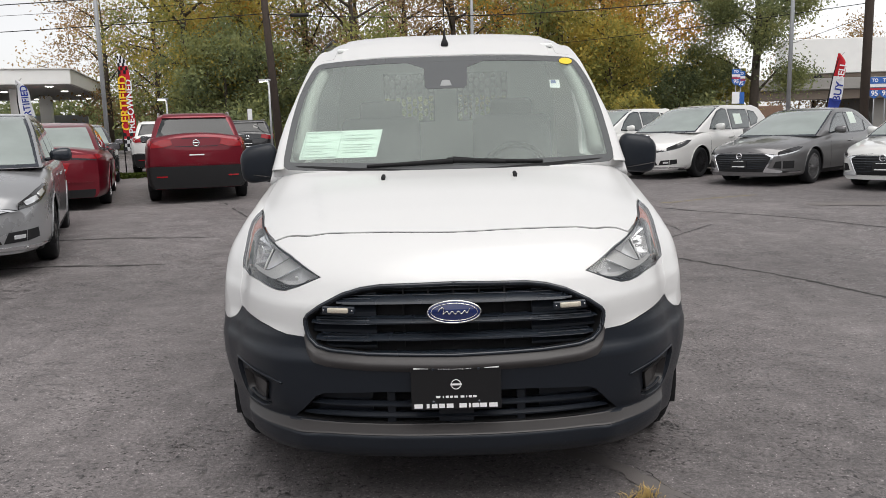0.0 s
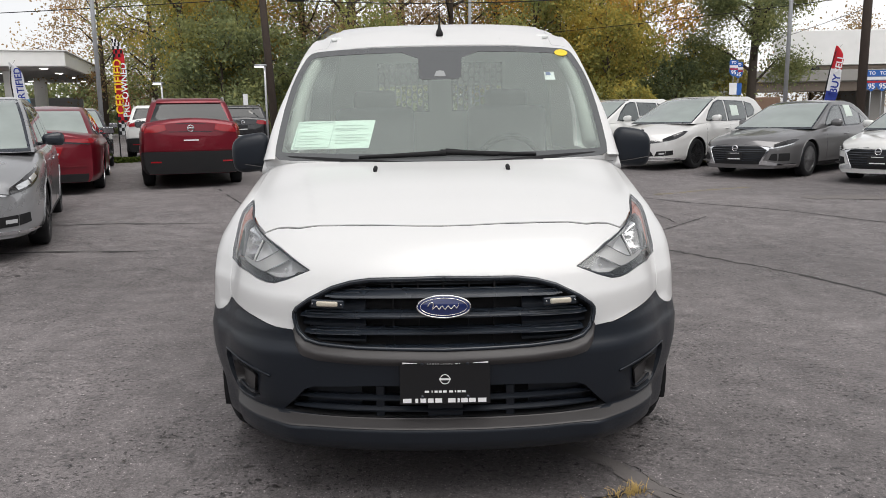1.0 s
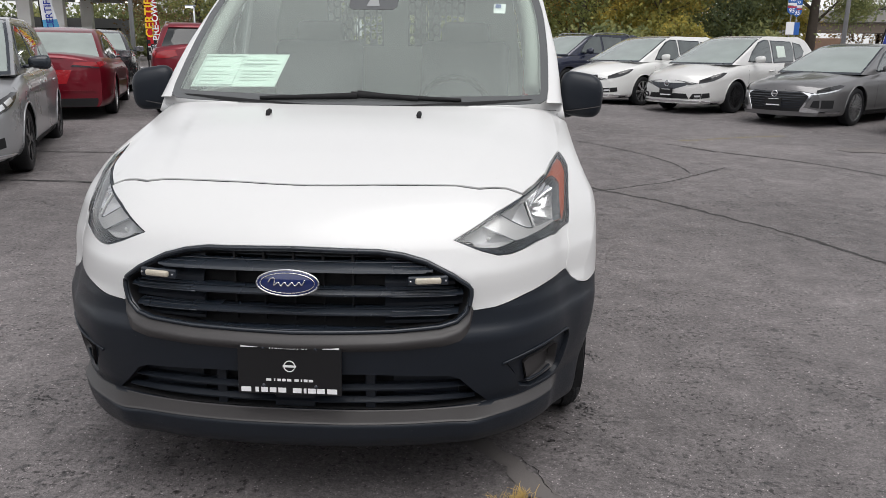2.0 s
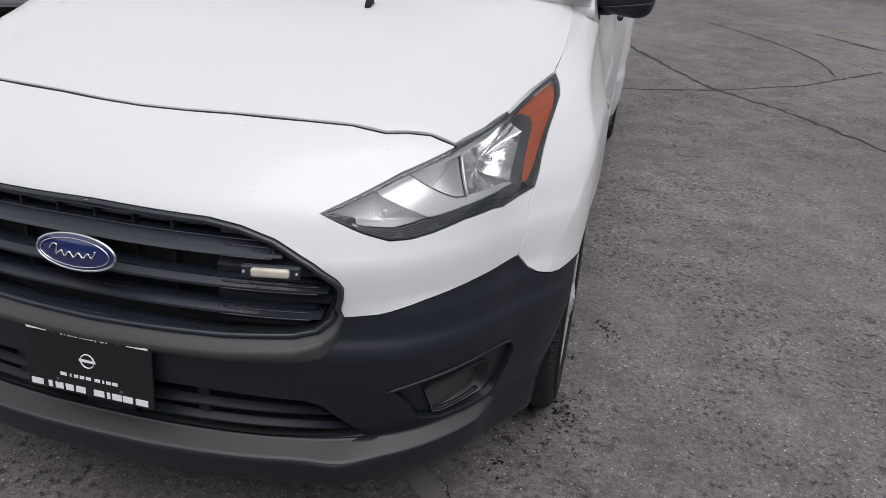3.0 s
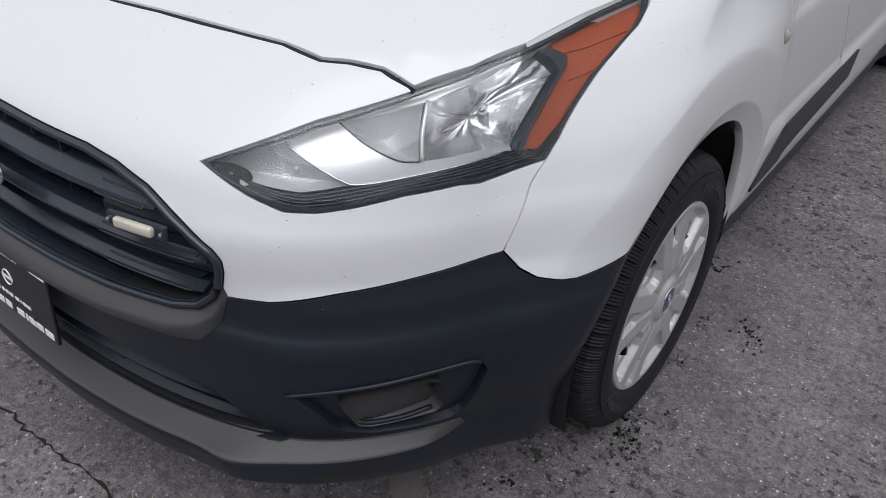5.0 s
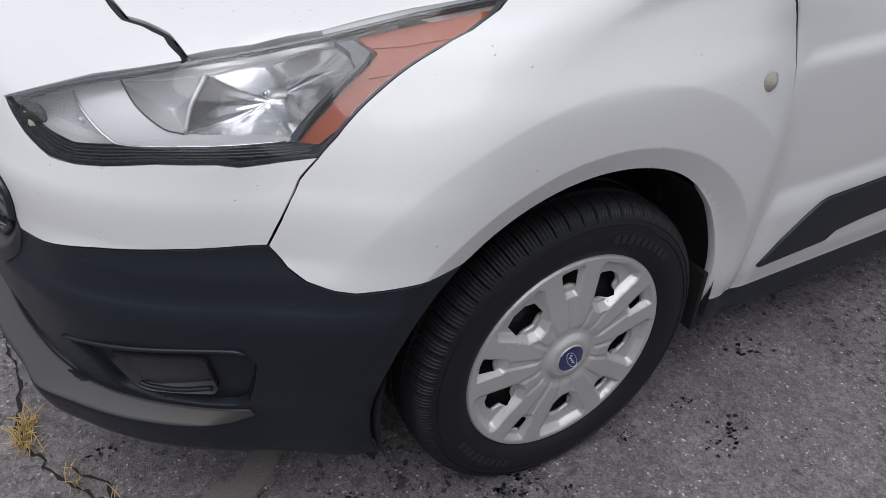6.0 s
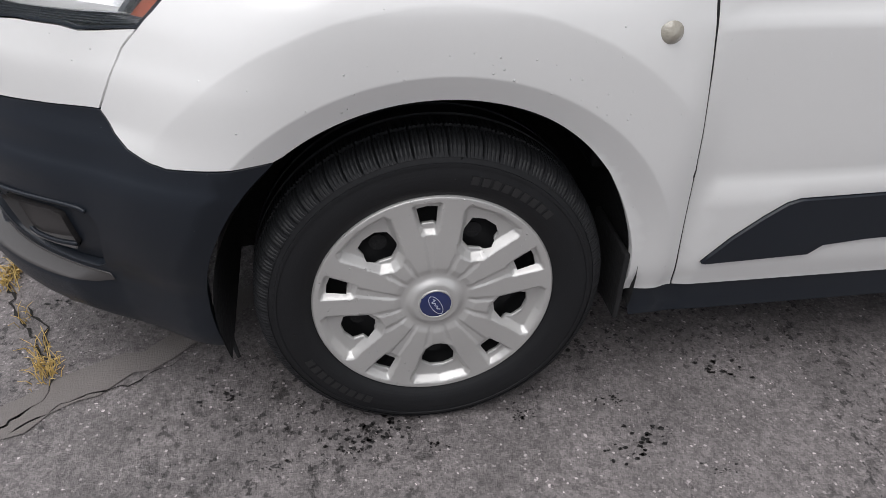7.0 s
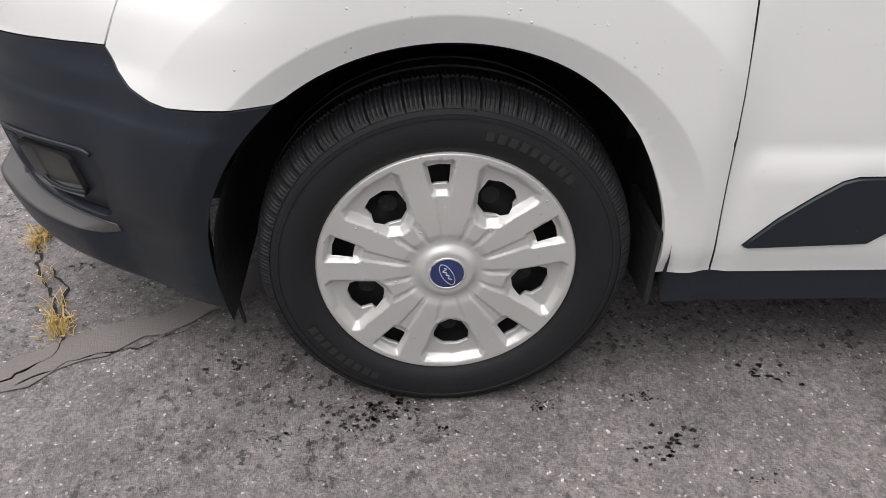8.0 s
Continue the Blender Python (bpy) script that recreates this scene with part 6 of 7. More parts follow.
        face("grille_blade", nose_, [(.85, ztop - .04), (.885, ztop - .06), (.785, .47), (.70, .345), (1.0, .292), (1.0, .25), (.62, .262), (.64, .32), (.745, .47)], trim, .018, "bright blade beside the grille", .02, True)
        face("corner_slot", nose_, [(.82, .35), (.99, .33), (.99, .47), (.88, .46)], MATT, .006, "", .012, True)
        face("headlight", nose_, [(.87, .575), (1.0, .585), (1.0, .635), (.90, ztop - .07)], LAMPGLASS, .010, "", .012, True)
        face("lamp_strip", nose_, [(.865, .555), (1.0, .565), (1.0, .585), (.87, .575)], LAMPLED, .012, "", .012, True)
        sides("headlight_corner", [(.0, .585), (.30, .645), (.56, .715), (.44, .725), (.18, .69), (.0, .64)], LAMPGLASS, .008)
        sides("lamp_strip", [(.0, .565), (.30, .625), (.44, .66), (.30, .645), (.0, .585)], LAMPLED, .010)
        sides("bumper_slot", [(.02, .33), (.26, .33), (.26, .47), (.02, .47)], MATT, .005)
        sides("lower_lip", [(.0, .255), (.45, .25), (.45, .275), (.0, .285)], trim, .014)
    elif style == "hatch":
        face("nose_band", nose_, [(-.62, .56), (-.70, ztop - .05), (-.30, ztop - .055), (.30, ztop - .055), (.70, ztop - .05), (.62, .56), (.26, .485), (-.26, .485)], GLOSS, .006, "dark band across the nose")
        face("lower_grille", nose_, [(-.62, .40), (.62, .40), (.70, .30), (-.70, .30)], MATT, .006, "dark front grille")
        face("front_lip", nose_, [(-.98, .235), (.98, .235), (.98, .265), (-.98, .265)], CHROME, .012)
        face("headlight", nose_, [(.66, .565), (1.0, .60), (1.0, .655), (.72, ztop - .045)], LAMPGLASS, .010, "", .012, True)
        sides("headlight_corner", [(.0, .600), (.22, .655), (.42, .725), (.60, .815), (.50, .815), (.28, .765), (.10, .705), (.0, .665)], LAMPGLASS, .008)
        if paint is CAR_GUN:
            for u0 in (.74, .87):
                face("lamp_optic", nose_, [(u0, .585), (u0 + .09, .592), (u0 + .09, .625), (u0, .62)], LAMPLED, .014, "", .01, True)
            sides("lamp_optic", [(.06, .635), (.22, .68), (.22, .72), (.06, .675)], LAMPLED, .012)
            sides("lamp_optic", [(.26, .695), (.40, .74), (.40, .775), (.26, .735)], LAMPLED, .012)
        face("fog_slot", nose_, [(.72, .30), (.99, .31), (.99, .41), (.78, .40)], MATT, .006, "", .012, True)
        sides("fog_slot", [(.0, .31), (.16, .33), (.14, .42), (.0, .41)], MATT, .006)
        face("fog_lamp", nose_, [(.84, .335), (.97, .34), (.97, .375), (.84, .37)], LAMPLED, .012, "", .012, True)
        sides("lower_lip", [(.0, .235), (.45, .225), (.45, .25), (.0, .265)], CHROME, .010)
    else:
        face("grille", nose_, [(-.55, .74), (.55, .74), (.42, .48), (-.42, .48)], GLOSS, .008, "dark front grille")
        face("lower_grille", nose_, [(-.8, .42), (.8, .42), (.8, .29), (-.8, .29)], MATT, .006)
        face("headlight", nose_, [(.62, .68), (1.0, .69), (1.0, .75), (.66, .76)], LAMPGLASS, .010, "", .012, True)
    # tail
    if kind == "sedan":
        face("tail_light", tail_, [(.50, .86), (1.0, .83), (1.0, .905), (.56, .90)], TAIL, .010, "", .012, True)
        sides("tail_corner", [(L - .34, .875), (L - .02, .825), (L - .0, .905), (L - .20, .915)], TAIL, .008)
        face("tail_edge", tail_, [(.46, .835), (1.0, .81), (1.0, .828), (.50, .855)], GLOSS, .012, "", .012, True)
        face("plate_recess", tail_, [(-.46, .78), (.46, .78), (.34, .56), (-.34, .56)], GLOSS if paint is CAR_BLACK else TAIL, .004)
        face("rear_plate", tail_, [(-.17, .60), (.17, .60), (.17, .73), (-.17, .73)], PLATE, .010)
        face("bumper_line", tail_, [(-.90, .445), (.90, .445), (.86, .462), (-.86, .462)], paint, .022)
        face("rear_skirt", tail_, [(-.95, z0 + .005), (.95, z0 + .005), (.92, .33), (-.92, .33)], MATT, .008)
        face("deck_lip", tail_, [(-.70, .955), (.70, .955), (.60, .968), (-.60, .968)], paint, .02)
    else:
        tz = .985 if kind == "suv" else .85
        face("tail_light", tail_, [(.52, tz + .03), (.70, tz - .01), (1.0, tz - .02), (1.0, tz + .11), (.80, tz + .125), (.60, tz + .09)], TAIL, .014, "", .012, True)
        sides("tail_corner", [(L - .30, tz + .06), (L - .02, tz), (L - .0, tz + .11), (L - .16, tz + .135), (L - .28, tz + .11)], TAIL, .010)
        face("hatch_line", tail_, [(-.60, tz + .135), (.60, tz + .135), (.58, tz + .143), (-.58, tz + .143)], GLOSS, .006)
        face("plate_recess", tail_, [(-.48, tz - .01), (.48, tz - .01), (.36, tz - .19), (-.36, tz - .19)], paint, .002)
        face("recess_line", tail_, [(-.48, tz - .008), (.48, tz - .008), (.47, tz + .002), (-.47, tz + .002)], GLOSS, .008)
        face("rear_plate", tail_, [(-.17, tz - .165), (.17, tz - .165), (.17, tz - .03), (-.17, tz - .03)], paint if paint is CAR_RED else PLATE, .006)
        face("print_bar", tail_, [(-.16, tz - .16), (.16, tz - .16), (.16, tz - .14), (-.16, tz - .14)], PRINT, .011)
        top_ = .64 if kind == "suv" else .44
        face("rear_skirt", tail_, [(-1.0, z0 + .005), (1.0, z0 + .005), (1.0, top_), (-1.0, top_)], skirt, .010, "black plastic rear bumper")
        face("reflector", tail_, [(.66, .45), (.88, .45), (.88, .475), (.66, .475)], TAIL, .018, "", .012, True)
        face("hatch_crease", tail_, [(-.95, top_ + .02), (.95, top_ + .02), (.93, top_ + .034), (-.93, top_ + .034)], paint, .014)
        sides("rear_skirt", [(d["wheels"][1] + ra + .02, z0 + .01), (L, z0 + .01), (L, top_), (d["wheels"][1] + ra + .02, top_ - .04)], skirt, .008)
        for s in (1, -1):
            rail = [(s * cabin_half(2.6, 1.50 if kind == "suv" else 1.46) * .97, y_, H + z_ - .055) for y_, z_ in ((2.05, .0), (2.2, .075), (2.8, .10), (3.4, .085), (3.6, .0))]
            if kind == "suv":
                piece("roof_rail", *tube(spline(rail, 4), .014, 6), GALV_, car)
        face("spoiler", screen_back, [(-.86, hi - .045), (.86, hi - .045), (.84, hi + .02), (-.84, hi + .02)], paint, .035, "", .05)
        a_, b_ = screen_back(np.array([.05, .45]), np.array([lo + .09, lo + .14]))
        piece("rear_wiper", *tube([a_ + (0, .02, 0), b_ + (0, .02, 0)], .013, 6), MATT, car)
    for at, z_, turn in ((nose_, ztop - .075 if style == "sedan" else .59, 0), (tail_, tz + .055 if kind != "sedan" else .90, 180)):
        p = at(np.array([0.0]), np.array([z_]))[0] + (0, -.02 if turn == 0 else .012, 0)
        ring_ = oval(.052, .052, 0, 24)
        mark = piece("badge", *tube(ring_ + ring_[:1], .010, 6, False), CHROME, car)
        on_face = Matrix.Translation(p) @ pose(0, 0, 0, 0, 0, turn)
        mark.matrix_local = on_face
        part("badge_bar", box_bm((.115, .012, .022), (0, 0, 0), .004), CHROME, car).matrix_local = on_face
    p = nose_(np.array([0.0]), np.array([.42]))[0] + (0, -.022, 0)
    front_plate = part("front_plate", box_bm((.31, .012, .155), tuple(p), .003), PLATE, car)
    part("print_bar", box_bm((.25, .002, .020), tuple(p + (0, -.0075, -.05)), .0005), PRINT, front_plate)
    part("print_bar", box_bm((.20, .002, .010), tuple(p + (0, -.0075, .055)), .0005), PRINT, front_plate)
    # sill, door gaps, handles, mirrors, wheels
    w0, w1 = d["wheels"]
    sides("side_sill", [(w0 + ra + .02, z0 + .005), (w1 - ra - .02, z0 + .005), (w1 - ra - .02, z0 + .085), (w0 + ra + .02, z0 + .085)], skirt, .008)
    mid = (d["glass"][0][1][0] + d["glass"][1][0][0]) / 2
    for yy in (d["glass"][0][0][0] - .10, mid, d["glass"][1][1][0] + .04):
        sides("door_gap", [(yy - .004, z0 + .10), (yy + .004, z0 + .10), (yy + .004, belt - .05), (yy - .004, belt - .05)], MATT, .002, "", 0)
    for s in (1, -1):
        for yy in (mid - .26, d["glass"][1][1][0] - .16):
            a = flank(np.array([yy, yy + .2]), np.array([belt - .14, belt - .13])) * (s, 1, 1)
            piece("door_handle", *tube(a + (s * .02, 0, 0), .012, 6), paint, car)
        y0 = d["glass"][0][0][0] + .16
        sh = bmesh.new()
        bmesh.ops.create_uvsphere(sh, u_segments=16, v_segments=10, radius=1.0)
        for v in sh.verts:
            x, y, z = v.co
            v.co = (math.copysign(abs(x) ** .7, x) * .115, y * .065 * (1.0 if y < 0 else .5), math.copysign(abs(z) ** .7, z) * .072 * (1 + .25 * x * s))
        x0 = float(cabin_half(y0, belt + .06))
        bmesh.ops.translate(sh, vec=(s * (x0 + .165), y0, belt + .095), verts=sh.verts)
        mir = part("door_mirror", sh, GLOSS if paint in (CAR_RED, CAR_GUN) else paint, car, "", True)
        piece("mirror_arm", *tube([(s * (x0 - .02), y0 + .02, belt + .04), (s * (x0 + .10), y0 + .01, belt + .06)], .022, 6), GLOSS, mir)
        part("mirror_glass", box_bm((.19, .004, .11), (s * (x0 + .165), y0 + .034, belt + .095), .0015), CHROME, mir)
        for w in d["wheels"]:
            car_wheel(car, Matrix.Translation((s * (W - .125), w, d["r"])) @ pose(0, 0, 0, 0, 0, 0 if s > 0 else 180), d["r"], rim or RIM_BRIGHT, spokes)
            ang = np.linspace(-20, 200, 24)
            x_out = float(half(w)) - .02
            v = [(s * x, w + (ra + .003) * math.cos(radians(t)), d["r"] + (ra + .003) * math.sin(radians(t))) for x in (x_out, .5) for t in ang]
            piece("wheel_well", v, [(i, i + 1, 25 + i, 24 + i) for i in range(23)] + [tuple(range(24, 48))], LINER, car)
            lip_ = [flank(np.array([w + ra * math.cos(radians(t))]), np.array([max(z0, d["r"] + ra * math.sin(radians(t)))]))[0] * (s, 1, 1) for t in np.linspace(-8, 188, 26)]
            piece("arch_lip", *tube(lip_, .010, 6), skirt if kind == "suv" and paint is not CAR_RED else paint, car)
    part("underbody", box_bm((1.55, L - .45, .12), (0, L / 2, z0 + .045), .03), LINER, car)
    return car


def place_by_wheel(kind, x, y, heading, side=1, wheel=0):
    """Pose of a car whose given wheel, on its left (1) or right side, stands at x, y, and which faces the heading (degrees from straight towards -y, turning left seen from above)."""
    d = CARS[kind]
    m = pose(0, 0, 0, 0, 0, heading)
    local = m @ Vector((side * (d["W"] - .03), d["wheels"][wheel], 0))
    return Matrix.Translation((x - local.x, y - local.y, float(ground_z(x, y)))) @ m

# cars on the left of the lot
parked_car("hatch", "hatchback_car", "dark grey electric hatchback parked facing out", CAR_GUN, place_by_wheel("hatch", -4.16, 5.72, 23.2), RIM_DARK, 5, style="hatch")
parked_car("sedan", "sedan_car", "red sedan parked with its tail out", CAR_RED, place_by_wheel("sedan", -6.12, 11.75, 201, -1, 1), RIM_BRIGHT, 10, style="sedan")
parked_car("suv", "compact_suv", "dark red compact sport utility car, rear view", CAR_RED, pose(-5.76, 15.62, .20, 0, 0, 198), RIM_BRIGHT, 5)
parked_car("suv", "compact_suv", "black sport utility car behind the red one", CAR_BLACK, pose(-7.45, 26.1, .28, 0, 0, 198), RIM_DARK, 5)
parked_car("suv", "compact_suv", "white sport utility car with dark lower trim", CAR_WHITE, pose(-9.65, 24.45, .28, 0, 0, 200), RIM_DARK, 5)
parked_car("sedan", "sedan_car", "black sedan parked behind the red one", CAR_BLACK, pose(-10.6, 20.6, .28, 0, 0, 203), RIM_BRIGHT, 10, style="sedan")
parked_car("suv", "compact_suv", "silver pickup-sized car by the fuel station", CAR_SILVER, pose(-17.5, 36.5, .28, 0, 0, 120), RIM_BRIGHT, 5)
# the row on the right, nose out at a slant
ROW = -48
parked_car("sedan", "sedan_car", "gunmetal sedan with a dark mesh grille", CAR_GREY, place_by_wheel("sedan", 7.10, 12.65, ROW), RIM_BRIGHT, 12, group="cars in the slanted row", style="sedan", sticker=True)
parked_car("hatch", "hatchback_car", "silver electric hatchback with black wheels", CAR_SILVER, place_by_wheel("hatch", 5.55, 14.6, ROW), RIM_DARK, 12, group="cars in the slanted row", style="hatch", sticker=True)
parked_car("hatch", "hatchback_car", "white hatchback in the row", CAR_WHITE, place_by_wheel("hatch", 4.0, 16.4, ROW), RIM_BRIGHT, 8, group="cars in the slanted row", style="hatch")
parked_car("suv", "compact_suv", "dark blue sport utility car in the row", CAR_DARK, place_by_wheel("suv", 2.5, 18.6, ROW), RIM_DARK, 5, group="cars in the slanted row")
parked_car("sedan", "sedan_car", "white sedan with a black grille", CAR_WHITE, place_by_wheel("sedan", 8.92, 11.0, ROW), RIM_BRIGHT, 10, group="cars in the slanted row", style="sedan")

# ---- trees, poles, fuel station and the rest of the distance ----
BARK = material("bark", (.075, .060, .048), .9, vary=.3, scale=6, fine=.2, bump=.02, bump_scale=30)
LEAVES = {
    "green": leaf_material("green_leaves", [(.15, .18, .08), (.25, .28, .11), (.36, .36, .13), (.46, .42, .15)]),
    "yellow": leaf_material("yellow_green_leaves", [(.16, .17, .06), (.30, .29, .09), (.48, .39, .10), (.58, .44, .11)]),
    "orange": leaf_material("orange_leaves", [(.22, .17, .07), (.44, .27, .08), (.62, .37, .08), (.60, .31, .07)]),
    "brown": leaf_material("russet_leaves", [(.20, .17, .11), (.32, .23, .13), (.42, .27, .14), (.38, .32, .14)]),
    "dark": leaf_material("dark_leaves", [(.12, .15, .095), (.20, .235, .12), (.29, .31, .14), (.37, .36, .15)]),
}


def leaf_cloud(centres, spreads, count, size, r):
    """Small bent leaves gathered in clumps."""
    base = len(centres)
    verts = np.zeros((count * 4, 3))
    c = np.array(centres)[r.integers(0, base, count)]
    s = np.array(spreads)[r.integers(0, base, count)]
    p = c + r.normal(0, 1, (count, 3)) * s[:, None] * (1, 1, .8)
    u = r.normal(0, 1, (count, 3))
    u /= np.linalg.norm(u, axis=1)[:, None]
    w = np.cross(u, r.normal(0, 1, (count, 3)))
    w /= np.linalg.norm(w, axis=1)[:, None]
    n = np.cross(u, w)
    z = size * r.uniform(.6, 1.3, count)[:, None]
    verts[0::4], verts[1::4] = p - u * z, p + w * z * .55 + n * z * .2
    verts[2::4], verts[3::4] = p + u * z, p - w * z * .55 + n * z * .2
    return verts, [(4 * k, 4 * k + 1, 4 * k + 2, 4 * k + 3) for k in range(count)]


def tree(x, y, height, spread, tone, seed, leaves=7000, size=.17, bare=.28, label="", open_=1.0):
    r = np.random.default_rng(seed)
    z0 = float(ground_z(x, y))
    it = thing("tree", label, "tree", "trees behind the lot", Matrix.Translation((x, y, z0)))
    lots = [tube([(0, 0, 0), (.1, .05, height * .25), (.15, -.1, height * .5), (.05, .1, height * .75), (0, 0, height * .93)], [height * .022, height * .017, height * .012, height * .007, .02], 9)]
    centres, spreads = [], []
    limbs = 13
    for k in range(limbs):
        h = height * (bare + (.90 - bare) * k / limbs)
        a = 2.4 * k + r.uniform(-.4, .4)
        reach = spread * (1.0 - .65 * abs((h / height - .5) / .5) ** 1.7) * r.uniform(.75, 1.15)
        p0 = np.array((.1, 0, h * .92))
        p1 = p0 + (.5 * reach * math.cos(a), .5 * reach * math.sin(a), .10 * height * r.uniform(.5, 1.2))
        p2 = p0 + (reach * math.cos(a), reach * math.sin(a), .16 * height * r.uniform(.5, 1.2))
        lots.append(tube([p0, p1, p2], [height * .007, height * .004, .015], 5))
        for q in (.55, .8, 1.0):
            c = p0 + (p2 - p0) * q + r.normal(0, .25, 3)
            centres.append(c)
            spreads.append(spread * .17 * open_ * r.uniform(.7, 1.3))
            if r.random() < .7:
                d = c + r.normal(0, 1, 3) * spread * .16
                lots.append(tube([p0 + (p2 - p0) * q * .9, d], [.03, .012], 4))
                centres.append(d)
                spreads.append(spread * .13 * open_ * r.uniform(.7, 1.3))
    centres.append(np.array((0, 0, height * .95)))
    spreads.append(spread * .15)
    piece("trunk", *join(*lots), BARK, it)
    piece("crown", *leaf_cloud(centres, spreads, leaves, size, r), LEAVES[tone], it, "", False)
    return it


GROVE = [
    (-27.2, 62, 13.5, 5.2, "brown", "broad russet autumn tree behind the fuel station"), (-23.5, 63, 14.5, 5.0, "green", "tall green tree turning yellow"),
    (-15.6, 46, 14.5, 4.3, "yellow", "yellow-green autumn tree by the fuel station"), (-13.6, 50, 12.0, 3.6, "orange", "orange autumn tree in the grove"), (-12.4, 47, 15.0, 4.2, "yellow", "yellow-green autumn tree by the fuel station"), (-9.0, 50, 15.5, 4.4, "green", "tall green tree in the grove"),
    (-5.6, 47, 14.0, 4.0, "brown", "tall brownish tree with thin leaves"), (-2.6, 52, 15.0, 4.4, "brown", "tall brownish tree with thin leaves"), (.6, 48, 14.0, 4.0, "brown", "brown autumn tree with thin leaves"), (3.6, 50, 14.5, 4.2, "yellow", "yellow autumn tree in the grove"),
    (7.0, 46, 14.0, 4.0, "orange", "orange and yellow autumn tree"), (10.2, 49, 14.5, 4.0, "yellow", "yellow autumn tree in the grove"), (12.9, 50, 12.5, 3.2, "orange", "slim orange autumn tree at the edge"), (5.3, 43, 9.5, 3.0, "green", "green tree in front of the grove"),
    (9.2, 42, 7.5, 2.8, "yellow", "yellowing tree in front of the grove"), (13.6, 44, 4.6, 2.4, "dark", "low dark bushy tree"), (16.3, 46, 5.0, 2.4, "yellow", "low yellowing bushy tree"), (-24.0, 74, 11.0, 4.6, "dark", "dark green tree by the lot"),
    (-10.9, 44, 7.5, 3.0, "dark", "dark green tree by the lot"), (-3.6, 42, 7.0, 3.2, "green", "small green tree by the lot"), (-12.5, 43, 7.0, 3.2, "dark", "dark green tree by the lot"), (34.5, 72, 8.6, 4.2, "brown", "distant brownish tree by the bridge"), (40.5, 74, 10.5, 4.5, "brown", "distant brownish tree by the bridge"),
    (-16.2, 57, 15.0, 5.0, "green", "tall green tree at the back"), (-6.5, 58, 15.5, 5.0, "brown", "tall yellowing tree at the back"), (2.0, 58, 14.5, 5.0, "brown", "tall brownish tree at the back"), (9.5, 58, 14.0, 5.0, "yellow", "tall yellow tree at the back"),
]
for k, (x, y, h, w, tone, label) in enumerate(GROVE):
    tree(x, y, h, w, tone, 100 + k, int((11000 if y < 55 else 13000) * {"brown": .5, "green": .75, "dark": .8}.get(tone, 1)), .108 if y < 55 else .12, .16, label)
tree(17.3, 42, 13.5, 3.3, "dark", 7, 34000, .085, .22, "tall open-crowned green tree with gaps", .95)
tree(9.2, 36, 2.7, 1.0, "yellow", 8, 2600, .09, .1, "small yellow bush at the edge of the lot")

# hedge and undergrowth along the foot of the trees
r_ = np.random.default_rng(5)
hc = [(x, 41 + 3 * math.sin(x * .7) + r_.normal(0, .8), .4 + r_.uniform(.2, 1.6)) for x in np.arange(-17, 15, .55)]
tagged(piece("undergrowth", *leaf_cloud(hc, [.55] * len(hc), 14000, .15, r_), LEAVES["dark"], None, "dark green undergrowth along the trees", False), "", "bushes", "", "stuff")
hc = [(x, 66 + r_.normal(0, 1.0), .5 + r_.uniform(.2, 5.6)) for x in np.arange(-22, 16, .22)]
tagged(piece("far_woods", *leaf_cloud(hc, [1.2] * len(hc), 20000, .28, r_), LEAVES["dark"], None, "dense dark woods behind the trees", False), "", "woods", "", "stuff")

hc = [(x, 84 + r_.normal(0, 1.0), .4 + r_.uniform(.2, 4.6)) for x in np.arange(-75, -20, .4)]
tagged(piece("far_woods", *leaf_cloud(hc, [1.0] * len(hc), 20000, .30, r_), LEAVES["dark"], None, "dark woods far behind the fuel station", False), "", "woods", "", "stuff")

# grass island by the flags
GRASS = leaf_material("grass_blades", [(.03, .05, .012), (.06, .085, .02), (.10, .11, .03)])
gc = [(-9.6 + .16 * k, 19.4 + .3 * math.sin(k), .30) for k in range(14)]
v, f = leaf_cloud(gc, [.16] * 14, 1800, .07, r_)
v[:, 2] = np.clip(v[:, 2], .27, .42)
tagged(piece("grass_island", v, f, GRASS, None, "strip of green grass at the edge of the lot", False), "", "grass", "", "stuff")

# poles
WOOD = material("weathered_pole_wood", (.060, .045, .036), .85, vary=.25, scale=4, fine=.2, bump=.01, bump_scale=40)
GALV = material("galvanised_steel", (.36, .37, .38), .45, .6, vary=.08)
LAMPON = material("lit_lamp", (.9, .9, .9), .4, emission=(1.0, .97, .92), strength=6.0)


def pole(name, x, y, h, r0, r1, mat, label, lean=(0, 0), group=""):
    z = float(ground_z(x, y))
    p = thing(name, label, "pole", group, Matrix.Translation((x, y, z)))
    piece("shaft", *tube([(0, 0, 0), (lean[0] / 2, lean[1] / 2, h / 2), (lean[0], lean[1], h)], [r0, (r0 + r1) / 2, r1], 12), mat, p)
    return p


wood_left = pole("utility_pole", -6.75, 30, 11, .17, .12, WOOD, "dark leaning wooden utility pole", (-.55, 0), "utility poles")
wood_right = pole("utility_pole", 14.0, 24, 11, .15, .12, WOOD, "dark wooden utility pole", (.05, 0), "utility poles")
for p in (wood_left, wood_right):
    part("crossarm", box_bm((2.2, .10, .12), (-.3, 0, 9.2), .01), WOOD, p)
